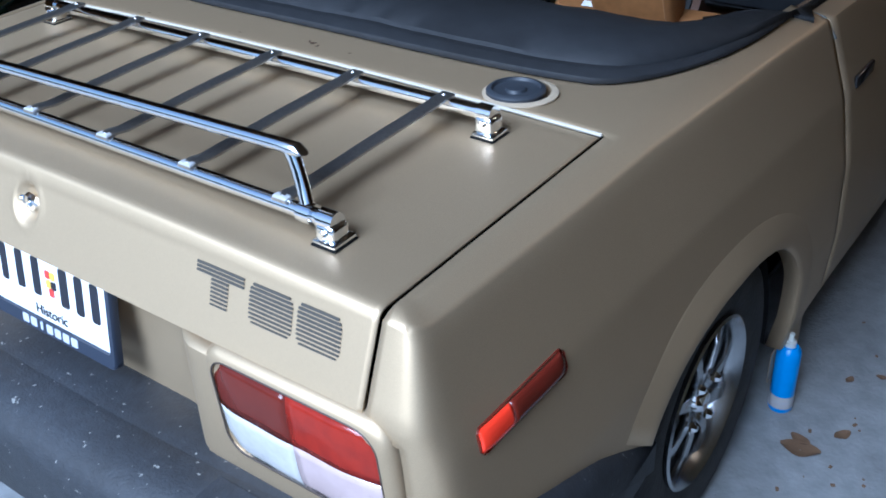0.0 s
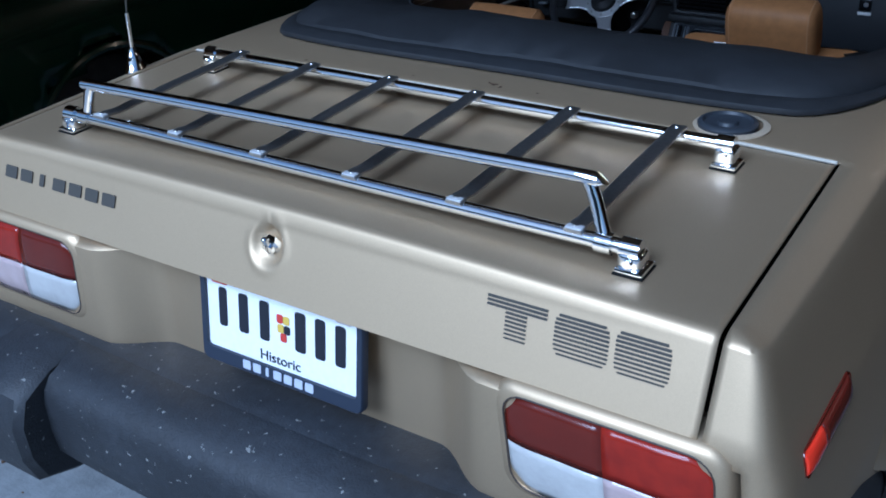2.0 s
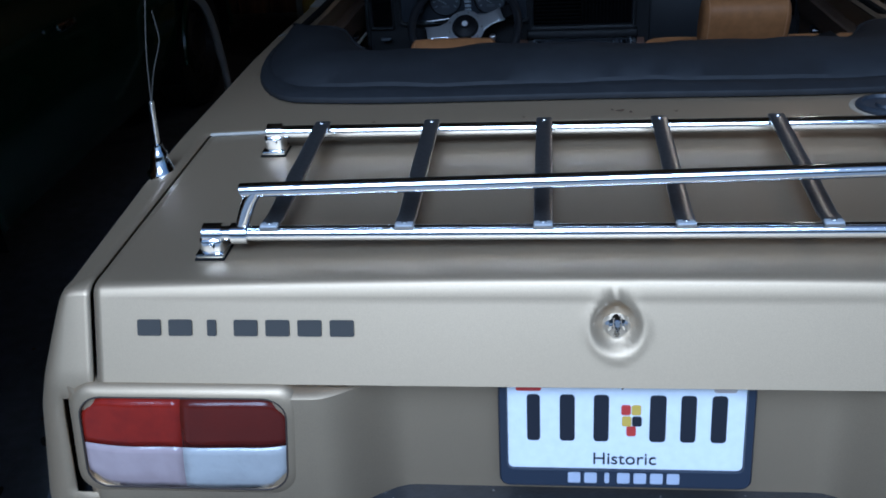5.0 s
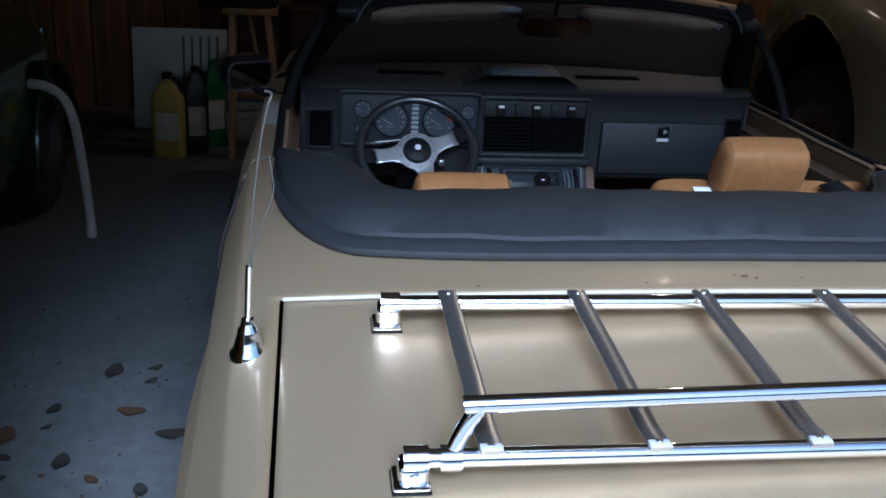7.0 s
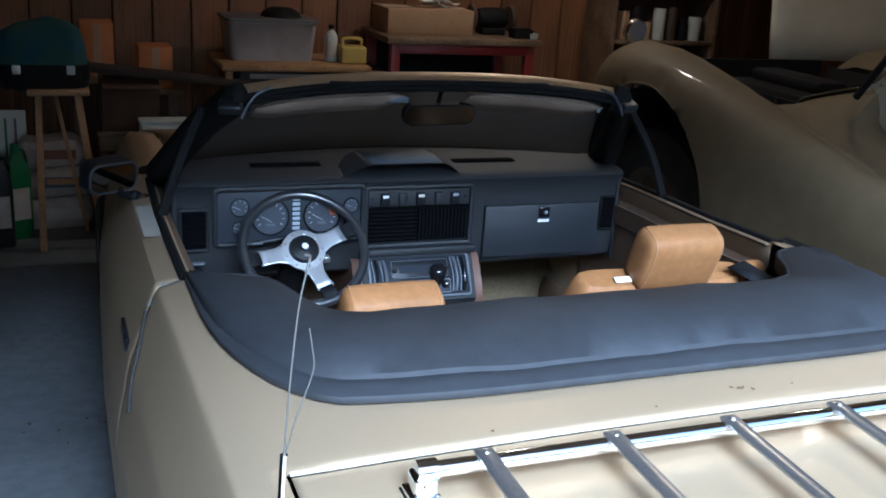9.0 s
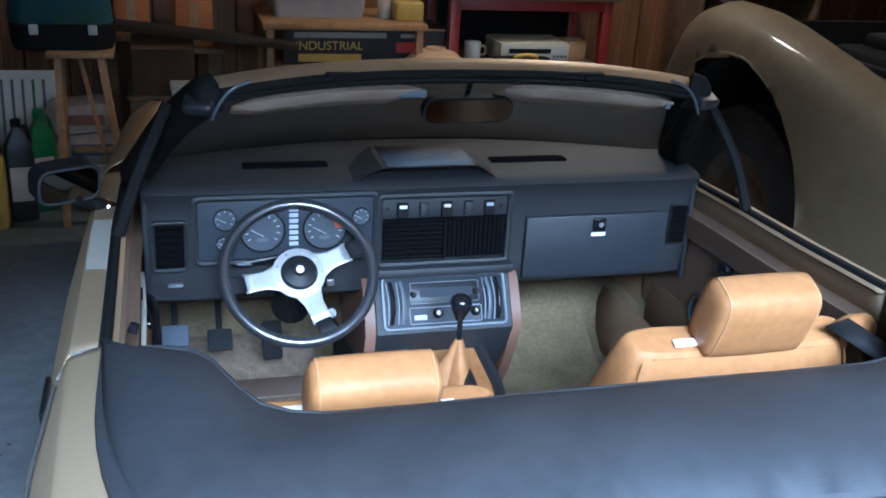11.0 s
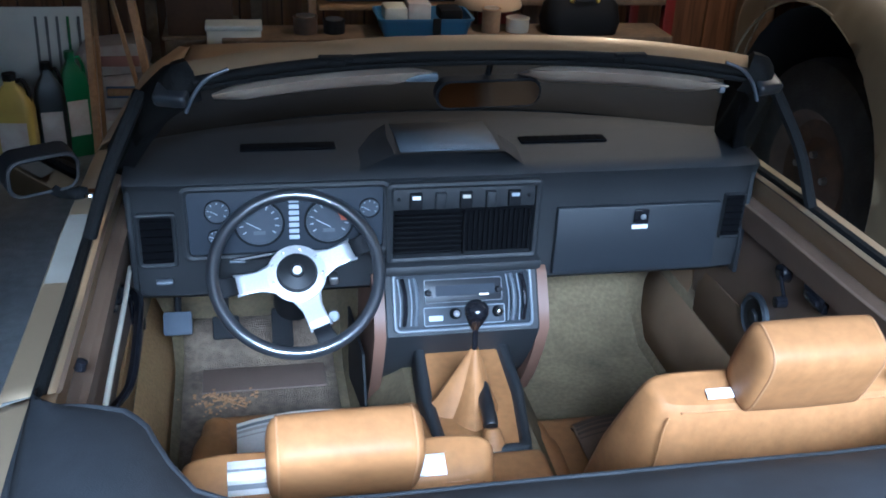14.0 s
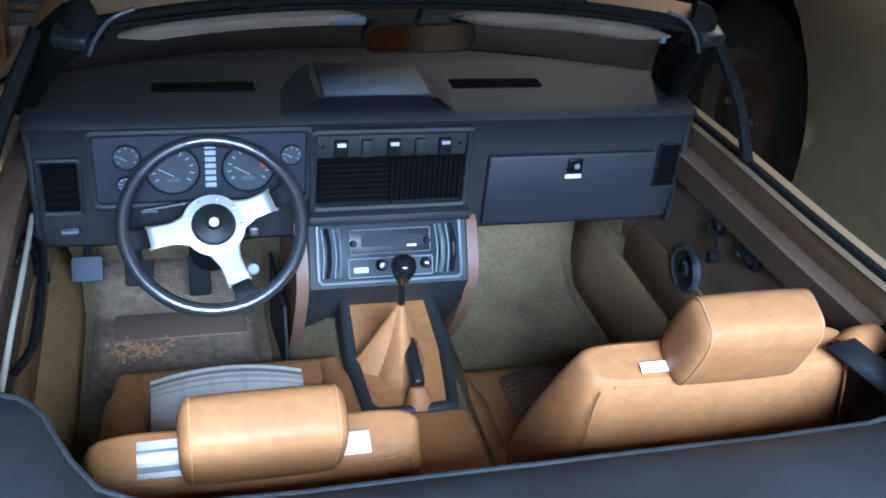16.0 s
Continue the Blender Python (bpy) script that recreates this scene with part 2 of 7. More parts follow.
DIAL = material("dial_face", (0.06, 0.066, 0.078), 0.35, spots=(0.045, 0.05, 0.058), scale=40, amount=0.6)
MARKS = material("dial_marks", (0.36, 0.39, 0.43), 0.5)
PRIMER = material("grey_primer", (0.30, 0.28, 0.24), 0.75, spots=(0.24, 0.22, 0.18), scale=10, amount=0.6)
WHEELWHITE = material("dull_white_steel", (0.46, 0.48, 0.50), 0.45, spots=(0.36, 0.38, 0.40), scale=20, amount=0.6)
STEELDARK = material("dark_steel_rim", (0.035, 0.036, 0.038), 0.5, 0.3, spots=(0.05, 0.045, 0.04), scale=20, amount=0.6)
RUST = material("rusty_drum", (0.052, 0.033, 0.022), 0.7, spots=(0.095, 0.055, 0.032), scale=18, amount=0.8)
TIREOLD = material("old_tyre", (0.012, 0.012, 0.012), 0.75, spots=(0.035, 0.033, 0.03), scale=20, amount=0.7, bump=0.3, bump_scale=120)
FLAKES = material("dry_crumbs", (0.36, 0.20, 0.09), 0.9)
BULB = bpy.data.materials.new("lit_bulb")
BULB.use_nodes = True
BULB.node_tree.nodes["Principled BSDF"].inputs["Emission Color"].default_value = (1.0, 0.62, 0.32, 1)
BULB.node_tree.nodes["Principled BSDF"].inputs["Emission Strength"].default_value = 25

# Mesh tools


def mesh(bm, name, mats, smooth=40.0):
    bmesh.ops.recalc_face_normals(bm, faces=bm.faces) if smooth >= 0 else None
    me = bpy.data.meshes.new(name)
    bm.to_mesh(me)
    bm.free()
    for mt in mats if isinstance(mats, (list, tuple)) else [mats]:
        me.materials.append(mt)
    if smooth > 0:
        me.shade_smooth()
        me.set_sharp_from_angle(angle=radians(smooth))
    return me


def part(name, bm, mats, parent=None, label="", smooth=40.0, solid=0.0):
    """Links a bmesh as one mesh object under a thing or a part."""
    ob = new(name, mesh(bm, name, mats, smooth))
    ob.parent = parent
    if label:
        ob["label"] = label
    if solid:
        md = ob.modifiers.new("thickness", "SOLIDIFY")
        md.thickness, md.offset = solid, -1
    return ob


def thing(name, label, category, group="", kind="", at=(0, 0, 0)):
    ob = new(name)
    ob.location = at
    ob.empty_display_size = 0.1
    return tagged(ob, label, category, group, kind)


def setting(name, bm, mats, label, category, smooth=40.0):
    return tagged(part(name, bm, mats, smooth=smooth), label, category, kind="structure")


def join(*bms):
    """One bmesh out of several."""
    out = bmesh.new()
    for b in bms:
        me = bpy.data.meshes.new("temporary")
        b.to_mesh(me)
        b.free()
        out.from_mesh(me)
        bpy.data.meshes.remove(me)
    return out


def moved(bm, m):
    bmesh.ops.transform(bm, matrix=m, verts=bm.verts)
    return bm


def box(cx, cy, cz, sx, sy, sz, r=0.0, seg=2, m=None):
    bm = bmesh.new()
    bmesh.ops.create_cube(bm, size=1.0)
    bmesh.ops.scale(bm, vec=(sx, sy, sz), verts=bm.verts)
    if r:
        bmesh.ops.bevel(bm, geom=bm.edges[:], offset=min(r, 0.49 * min(sx, sy, sz)), segments=seg, profile=0.5, affect="EDGES")
    if m is not None:
        bmesh.ops.transform(bm, matrix=m, verts=bm.verts)
    bmesh.ops.translate(bm, vec=(cx, cy, cz), verts=bm.verts)
    return bm


def grid(rows, closed_u=False, closed_v=False, cap=False):
    """A skin over rows of points."""
    bm = bmesh.new()
    vs = [[bm.verts.new(p) for p in row] for row in rows]
    nu, nv = len(vs), len(vs[0])
    for a in range(nu if closed_u else nu - 1):
        for b in range(nv if closed_v else nv - 1):
            q = [vs[a][b], vs[a][(b + 1) % nv], vs[(a + 1) % nu][(b + 1) % nv], vs[(a + 1) % nu][b]]
            if len(set(q)) == 4:
                bm.faces.new(q)
    if cap:
        bm.faces.new(vs[0][::-1])
        bm.faces.new(vs[-1])
    return bm


def glide(points, n=8, closed=False):
    """A smooth curve through points (Catmull-Rom)."""
    P = [Vector(p) for p in points]
    out = []
    count = len(P) if closed else len(P) - 1
    for i in range(count):
        p1, p2 = P[i], P[(i + 1) % len(P)]
        p0 = P[i - 1] if (i or closed) else p1 * 2 - p2
        p3 = P[(i + 2) % len(P)] if (closed or i + 2 < len(P)) else p2 * 2 - p1
        for k in range(n):
            t = k / n
            out.append(0.5 * ((2 * p1) + (p2 - p0) * t + (2 * p0 - 5 * p1 + 4 * p2 - p3) * t * t + (3 * p1 - p0 - 3 * p2 + p3) * t**3))
    if not closed:
        out.append(P[-1])
    return out


def tube(points, r, n=12, closed=False, flat=1.0, up=None):
    """A round or flattened bar along points; r may be a list."""
    P = [Vector(p) for p in points]
    rows, normal = [], None
    for i, p in enumerate(P):
        d = (P[(i + 1) % len(P)] - P[i - 1]) if (closed or 0 < i < len(P) - 1) else (P[1] - P[0] if i == 0 else P[-1] - P[-2])
        d.normalize()
        if up is not None:
            normal = d.cross(Vector(up)).normalized()
        elif normal is None:
            normal = d.orthogonal().normalized()
        else:
            normal = (normal - normal.dot(d) * d).normalized()
        b = d.cross(normal)
        rr = r[i] if isinstance(r, (list, tuple)) else r
        rows.append([p + rr * (math.cos(a) * normal + flat * math.sin(a) * b) for a in (2 * math.pi * k / n for k in range(n))])
    return grid(rows, closed_u=closed, closed_v=True, cap=not closed)


def lathe(profile, n=32, m=None, closed=False):
    """A body turned about z from (radius, height) pairs; ends at radius 0 are closed."""
    rows = [[(max(r, 1e-4) * math.cos(2 * math.pi * k / n), max(r, 1e-4) * math.sin(2 * math.pi * k / n), h) for k in range(n)] for r, h in profile]
    bm = grid(rows, closed_u=closed, closed_v=True)
    bmesh.ops.remove_doubles(bm, verts=bm.verts, dist=3e-4)
    if m is not None:
        bmesh.ops.transform(bm, matrix=m, verts=bm.verts)
    return bm


def slab(outline, depth, m=None, r=0.0):
    """A flat outline in x and y, given thickness upwards in z."""
    bm = bmesh.new()
    f = bm.faces.new([bm.verts.new((x, y, 0)) for x, y in outline])
    top = bmesh.ops.extrude_face_region(bm, geom=[f])
    bmesh.ops.translate(bm, vec=(0, 0, depth), verts=[v for v in top["geom"] if isinstance(v, bmesh.types.BMVert)])
    if r:
        lid = [e for e in bm.edges if all(v.co.z > depth * 0.99 for v in e.verts)]
        bmesh.ops.bevel(bm, geom=lid, offset=r, segments=2, profile=0.5, affect="EDGES")
    if m is not None:
        bmesh.ops.transform(bm, matrix=m, verts=bm.verts)
    return bm


def rounded(w, h, r, n=5, cx=0.0, cy=0.0):
    """The outline of a rounded rectangle."""
    out = []
    for qx, qy, a0 in ((1, 1, 0), (-1, 1, 90), (-1, -1, 180), (1, -1, 270)):
        for k in range(n + 1):
            a = radians(a0 + 90 * k / n)
            out.append((cx + qx * (w / 2 - r) + r * math.cos(a), cy + qy * (h / 2 - r) + r * math.sin(a)))
    return out


def upright(x, y, z, tilt=0.0, turn=0.0):
    """The pose of a flat thing drawn in x and y that stands facing -y: its y goes up, its z towards -y. tilt: degrees by which its top leans forward (+y)."""
    return pose(x, y, z, 90 - tilt, 0, turn)


def lin(v, xs, ys):
    return float(np.interp(v, xs, ys))


def ease(v, a, b):
    t = min(1.0, max(0.0, (v - a) / (b - a)))
    return t * t * (3 - 2 * t)

# The garage

CEILPLY = material("ceiling_plywood", (0.20, 0.15, 0.10), 0.8, spots=(0.14, 0.10, 0.066), scale=1.5, amount=0.7, grain=(30, 0.12))

XL, XR, YF, YD, ZC = -4.1, 4.9, 5.05, -0.20, 2.55
# Doorway edges stay out of view, set to shade car flanks and floor.
DOORL, DOORR, DOORZ = -1.03, 1.28, 2.08

setting("ground", grid([[(x, y, -0.02) for x in (-400, -30, 0, 30, 400)] for y in (-400, -30, -4, 0, 30, 400)]), ASPHALT, "dark worn asphalt yard outside the garage", "ground")
setting("pavement", box(0.4, YD - 2.45, -0.012, 11.0, 4.7, 0.018, 0.004), DRIVE, "pale concrete apron in front of the garage", "pavement")
setting("backdrop", box(0.4, -15.0, 1.9, 46.0, 0.3, 3.85), SIDING, "plain weathered building across the yard", "backdrop")
setting("floor", box((XL + XR) / 2, (YD + YF) / 2 - 0.02, -0.05, XR - XL, YF - YD + 0.3, 0.10, 0.006), CONCRETE, "grey painted concrete garage floor, dusty with fallen leaves", "floor")


def board(x0, x1, z0, z1, r=0.004):
    return box(0, 0, 0, x1 - x0 - 0.006, 0.016, z1 - z0, r, 1)


wall_front = setting("wall_front", box((XL + XR) / 2, YF + 0.08, ZC / 2, XR - XL + 0.4, 0.12, ZC), BLACK, "brown vertical wooden board wall at the back of the garage", "wall")
wall_left = setting("wall_left", box(XL - 0.08, (YD + YF) / 2, ZC / 2, 0.12, YF - YD, ZC), BLACK, "brown wooden board side wall of the garage", "wall")
wall_right = setting("wall_right", box(XR + 0.08, (YD + YF) / 2, ZC / 2, 0.12, YF - YD, ZC), BLACK, "brown wooden board side wall of the garage", "wall")
# window in the front wall: cut by building the wall's boards round it
WX0, WX1, WZ0, WZ1 = 3.125, 3.60, 1.234, 1.738
setting("ceiling", box((XL + XR) / 2, (YD + YF) / 2, ZC + 0.06, XR - XL + 0.4, YF - YD + 0.3, 0.12), CEILPLY, "brown unpainted plywood garage ceiling", "ceiling")
# Unseen beam and side walls, added to limit the daylight coming in.
setting("wall_door_header", box((XL + XR) / 2, YD, (DOORZ + ZC) / 2, XR - XL + 0.4, 0.14, ZC - DOORZ, 0.01), PINE, "unseen wooden beam over the garage doorway, height set to limit daylight", "wall")
setting("wall_door_left", box((XL - 0.2 + DOORL) / 2, YD, DOORZ / 2 - 0.002, DOORL - XL + 0.2, 0.14, DOORZ - 0.004, 0.01), PINE, "unseen wooden wall beside the garage doorway, placed to cut daylight", "wall")
setting("wall_door_right", box((XR + 0.2 + DOORR) / 2, YD, DOORZ / 2 - 0.002, XR + 0.2 - DOORR, 0.14, DOORZ - 0.004, 0.01), PINE, "unseen wooden wall beside the garage doorway, placed to cut daylight", "wall")

# Shape of the gold car: stations along y, all in metres

LIDX, LID0, LID1 = 0.667, -0.062, 0.438


def shoulder_x(y):
    return lin(y, (-0.2, 0.0, 0.25, 0.6, 1.2, 1.8, 2.4, 3.2, 3.8), (0.712, 0.720, 0.730, 0.738, 0.752, 0.752, 0.735, 0.70, 0.64))


def shoulder_z(y):
    return lin(y, (-0.2, 0.0, 0.45, 1.0, 1.5, 2.2, 3.0, 3.8), (0.852, 0.858, 0.869, 0.857, 0.832, 0.812, 0.735, 0.60))


def top_z(x, y):
    """Height of the deck and bonnet."""
    edge = lin(y, (-0.1, 0.45, 1.0, 1.6, 2.2, 3.0, 3.8), (0.871, 0.884, 0.872, 0.850, 0.845, 0.765, 0.61))
    return edge + 0.012 * (1 - min(1.0, abs(x) / 0.7) ** 2)


def side_x(y, z):
    """Half width of the body at a height."""
    zs = shoulder_z(y)
    k = (zs - z) / zs
    out = lin(k, (0, 0.012, 0.03, 0.06, 0.18, 0.36, 0.55, 0.72, 0.82), (0.0, 0.006, 0.012, 0.021, 0.056, 0.084, 0.090, 0.080, 0.052))
    return shoulder_x(y) + out * lin(y, (-0.1, 0.3, 3.2, 3.8), (0.97, 1.0, 1.0, 0.8))


def rear_y(z):
    """The slope of the tail."""
    return -0.076 - 0.40 * (0.872 - z) if z > 0.752 else -0.124 - 0.02 * (0.752 - z)


car = thing("sports_car", "gold metallic two-seat convertible with its hood folded down", "car")

# Boot lid: top and tail face, with a pressed dish for the lock
LOCK = (0.0, -0.092, 0.825)
xs = [LIDX * s for s in (-1, -0.985, -0.95, -0.85, -0.7, -0.55, -0.4, -0.3, -0.2, -0.13, -0.1, -0.075, -0.06, -0.052, -0.045, -0.038, -0.03, -0.02, -0.01, 0, 0.01, 0.02, 0.03, 0.038, 0.045, 0.052, 0.06, 0.075, 0.1, 0.13, 0.2, 0.3, 0.4, 0.55, 0.7, 0.85, 0.95, 0.985, 1)]
rows = []
for y in (LID1, LID1 - 0.006, 0.40, 0.30, 0.20, 0.10, 0.02, -0.04, -0.062):
    rows.append([(x, y, top_z(x, y) - (0.003 if y == LID1 else 0)) for x in xs])
rows.append([(x, -0.072, top_z(x, -0.06) - 0.002) for x in xs])
rows.append([(x, -0.078, top_z(x, -0.06) - 0.007) for x in xs])
for z in (0.858, 0.850, 0.844, 0.838, 0.832, 0.826, 0.820, 0.814, 0.808, 0.802, 0.796, 0.790, 0.784, 0.776, 0.768, 0.760, 0.755):
    row = []
    for x in xs:
        d = math.hypot(x - LOCK[0], z - LOCK[2])
        row.append((x, rear_y(z) + 0.013 * (1 - ease(d, 0.017, 0.032)) - 0.0018 * math.exp(-(((d - 0.034) / 0.004) ** 2)), z))
    rows.append(row)
rows.append([(x, rear_y(0.755) + 0.006, 0.7505) for x in xs])
rows.append([(x, -0.064, 0.7500) for x in xs])
lid = part("boot_lid", grid(rows), GOLD, car, solid=0.003)

# Lock: chrome barrel with a slotted turning tab
lk = join(
    lathe([(0, 0), (0.017, 0), (0.017, 0.008), (0.014, 0.011), (0.011, 0.011), (0.010, 0.016), (0, 0.016)], 24),
    moved(slab(rounded(0.011, 0.044, 0.005), 0.006, r=0.002), pose(0, 0, 0.010)),
)
part("boot_lock", moved(lk, pose(LOCK[0], rear_y(LOCK[2]) + 0.014, LOCK[2], 112)), CHROME, lid, "chrome boot lock in a round dish")


def on_tail(x, z):
    """A flat thing on the sloping tail face."""
    return pose(x, rear_y(z) - 0.0006, z, 90 - 21.8)


# Tail badges stand as plain blocks of their letters' size, the large one cut into fine stripes
for k in range(7):
    w = 0.031 if k != 2 else 0.012
    x = -0.594 + k * 0.0415 + (0.003 if k > 2 else 0)
    part("badge_mark", slab(rounded(w, 0.021, 0.002, 2), 0.002, on_tail(x, 0.823)), BADGE, lid, "dark grey badge block" if k == 0 else "")
for k, (x, w) in enumerate(((0.414, 0.086), (0.504, 0.073), (0.5835, 0.070))):
    for r in range(10):
        wide = (w if r < 3 else w * 0.36) if k == 0 else w * (0.86 if r in (0, 9) else 0.97 if r in (1, 8) else 1.0)
        part("badge_stripe", slab(rounded(wide, 0.0036 - 0.00016 * r, 0.0008, 1), 0.0015, on_tail(x + 0.0012 * r * 0.4, 0.846 - r * 0.0050)), BADGE, lid, "dark grey badge stripe" if k == r == 0 else "")

# Rubber seal in front of the boot lid
part("lid_seal", tube([(x, LID1 + 0.003, top_z(x, LID1) + 0.0005) for x in np.linspace(-0.668, 0.668, 21)], 0.0032, 8), material("pale_seal", (0.40, 0.37, 0.31), 0.7), car, "pale rubber seal in front of the boot lid")

# Fuel filler cap
cap = lathe([(0.062, 0), (0.062, 0.002), (0.054, 0.004), (0.050, 0.004)], 40)
FZ = top_z(0.479, 0.505)
filler = part("fuel_flap_ring", moved(cap, pose(0.484, 0.508, FZ)), material("worn_ring_paint", (0.33, 0.27, 0.19), 0.6), car)
cap = lathe([(0.049, 0.0), (0.049, 0.006), (0.046, 0.009), (0.040, 0.010), (0.038, 0.005), (0.018, 0.004), (0.016, 0.009), (0, 0.010)], 40)
fcap = part("fuel_cap", moved(cap, pose(0.479, 0.503, FZ + 0.002)), material("dark_cap_plastic", (0.026, 0.030, 0.038), 0.45), filler, "black round fuel filler cap")


# Quarter panels: tail corner, fender top and flank with the wheel arch
AY, AZ, ARX, ARZ = 0.660, 0.24, 0.378, 0.325


def arch_r(y, z):
    return ((abs(y - AY) / ARX) ** 2.4 + (max(0.0, z - AZ) / ARZ) ** 2.4) ** (1 / 2.4)


CORNER = -0.03


def quarter(s):
    plan = [("rear", x) for x in (0.673, 0.682, 0.69)] + [("arc", a) for a in (0, 10, 20, 30, 40, 50, 60, 70, 80)] + [("side", y) for y in np.linspace(CORNER, 1.228, 70)]
    zsteps = np.concatenate([(0.0025, 0.006, 0.014, 0.026), np.linspace(0.04, 0.12, 5), np.linspace(0.13, 0.84, 48)])
    rows = []
    for kind, v in plan:
        row = []
        yq = v if kind == "side" else -0.05
        zs = shoulder_z(max(yq, -0.1))
        edge = top_z(0.673, max(yq, -0.05))
        for inner in (0.0, 0.35, 0.7, 0.90, 0.975):
            if kind == "side":
                x0, y0 = 0.673, v
                xo = shoulder_x(v)
                row.append((s * (x0 + (xo - x0) * inner), y0, edge + (zs - edge) * inner**1.6))
            else:
                out0 = shoulder_x(CORNER)
                if kind == "rear":
                    px, py = v, -0.074
                else:
                    px, py = 0.69 + (out0 - 0.69) * math.sin(radians(v)) ** 0.5, CORNER - (CORNER + 0.074) * math.cos(radians(v)) ** 0.5
                inn = (min(px, 0.673), -0.050 if kind == "rear" else -0.050 + (CORNER + 0.050) * v / 90)
                lift = 0.010 if kind == "rear" else 0.010 * (1 - v / 90)
                row.append((s * (inn[0] + (px - inn[0]) * inner), inn[1] + (py - inn[1]) * inner, edge + (zs + lift - edge) * inner ** (1.6 + 60 * lift)))
        brow = zs if kind == "side" else zs + (0.009 if kind == "rear" else 0.009 * (1 - v / 90))
        for dz in zsteps:
            z = brow - dz * brow / 0.86 * 0.93
            if kind == "side":
                row.append((s * side_x(v, z), v, z))
                continue
            yr, out = rear_y(z), side_x(CORNER, z)
            if kind == "rear":
                row.append((s * v, yr, z))
            else:
                a = radians(v)
                cx = 0.69
                row.append((s * (cx + (out - cx) * math.sin(a) ** 0.5), yr + (CORNER - yr) * (1 - math.cos(a) ** 0.5), z))
        rows.append(row)
    bm = grid(rows)
    for vt in bm.verts:
        r = arch_r(vt.co.y, vt.co.z)
        if 0.94 < r < 1.06 and abs(vt.co.x) > 0.72:
            vt.co.y = AY + (vt.co.y - AY) / r
            vt.co.z = AZ + (vt.co.z - AZ) / r if vt.co.z > AZ else vt.co.z
    gone = []
    for f in bm.faces:
        c = f.calc_center_median()
        if abs(c.x) > 0.72 and arch_r(c.y, c.z) < 0.985:
            gone.append(f)
        elif c.z < 0.43 and c.y < 0.34:
            gone.append(f)
        elif c.y < -0.095 and abs(c.x) < 0.712 and c.z < 0.735:
            gone.append(f)
    bmesh.ops.delete(bm, geom=gone, context="FACES")
    return bm


# Rear body: both quarters and the deck in front of the boot lid, pressed in one
DECKY = [CORNER + k * (1.228 - CORNER) / 69 for k in range(26, 47)]
shell = join(grid([[(x, y, top_z(x, y) - (0.004 if k == 0 and abs(x) < 0.67 else 0)) for x in np.linspace(-0.673, 0.673, 25)] for k, y in enumerate(DECKY)]), quarter(1), quarter(-1))
bmesh.ops.remove_doubles(shell, verts=shell.verts, dist=0.0004)
bmesh.ops.recalc_face_normals(shell, faces=shell.faces)
qp = part("rear_body", shell, GOLD, car, "gold rear wings and deck", solid=0.003)
for s in (1, -1):
    # rolled lip round the wheel arch
    lip = []
    for k in range(41):
        a = math.pi * k / 40
        c, sn = math.cos(a), math.sin(a)
        f = 1 / (abs(c) ** 2.4 + abs(sn) ** 2.4) ** (1 / 2.4)
        row = []
        for q, push in ((1.20, -0.002), (1.17, 0.001), (1.12, 0.006), (1.06, 0.012), (1.02, 0.015), (0.992, 0.013), (0.982, 0.004), (0.98, -0.03)):
            y, z = AY - ARX * q * f * c, AZ + ARZ * q * f * sn - (0.0 if sn > 0.01 else 0.06)
            row.append((s * (side_x(y, max(z, 0.2)) + (push if push < 0 else push * lin(c, (-0.7, 0.0), (0.35, 1.0)))), y, z))
        if row[-3][2] > 0.425 or c < 0:
            lip.append(row)
    part("arch_lip", grid(lip), GOLD, qp, solid=0.002)
    # dark inner arch
    well = [[(s * x, AY - 0.40 * math.cos(math.pi * k / 16), 0.16 + 0.44 * math.sin(math.pi * k / 16)) for k in range(17)] for x in (0.45, 0.775)]
    part("wheel_well", join(grid(well), box(s * 0.45, AY, 0.36, 0.01, 0.8, 0.45)), BLACK, qp)

# Tail panel: recessed between the lamps, swelling into the lamp surrounds
rows = []
for z in np.linspace(0.749, 0.47, 24):
    row = []
    for x in np.linspace(-0.712, 0.712, 90):
        ax = abs(x)
        y = -0.066 - 0.064 * ease(ax, 0.27, 0.385) * (0.55 + 0.45 * ease(z, 0.49, 0.56))
        y += 0.010 * ease(ax, 0.690, 0.712)
        y += 0.02 * ease(z, 0.735, 0.755) * (ax < 0.70)
        row.append((x, y, z))
    rows.append(row)
tail = part("tail_panel", grid(rows), GOLD, car, solid=0.003)

# Lamps: slanted surround, lens in four fields, seam lines
LAMPX, LAMPZ, LW, LH = 0.562, 0.667, 0.272, 0.142


def lamp_outline(w, h, r, s, n=6, slope=0.0):
    return [(s * (x + 0.10 * (y - 0.0) * -1 + slope), y) for x, y in rounded(w, h, r, n)]


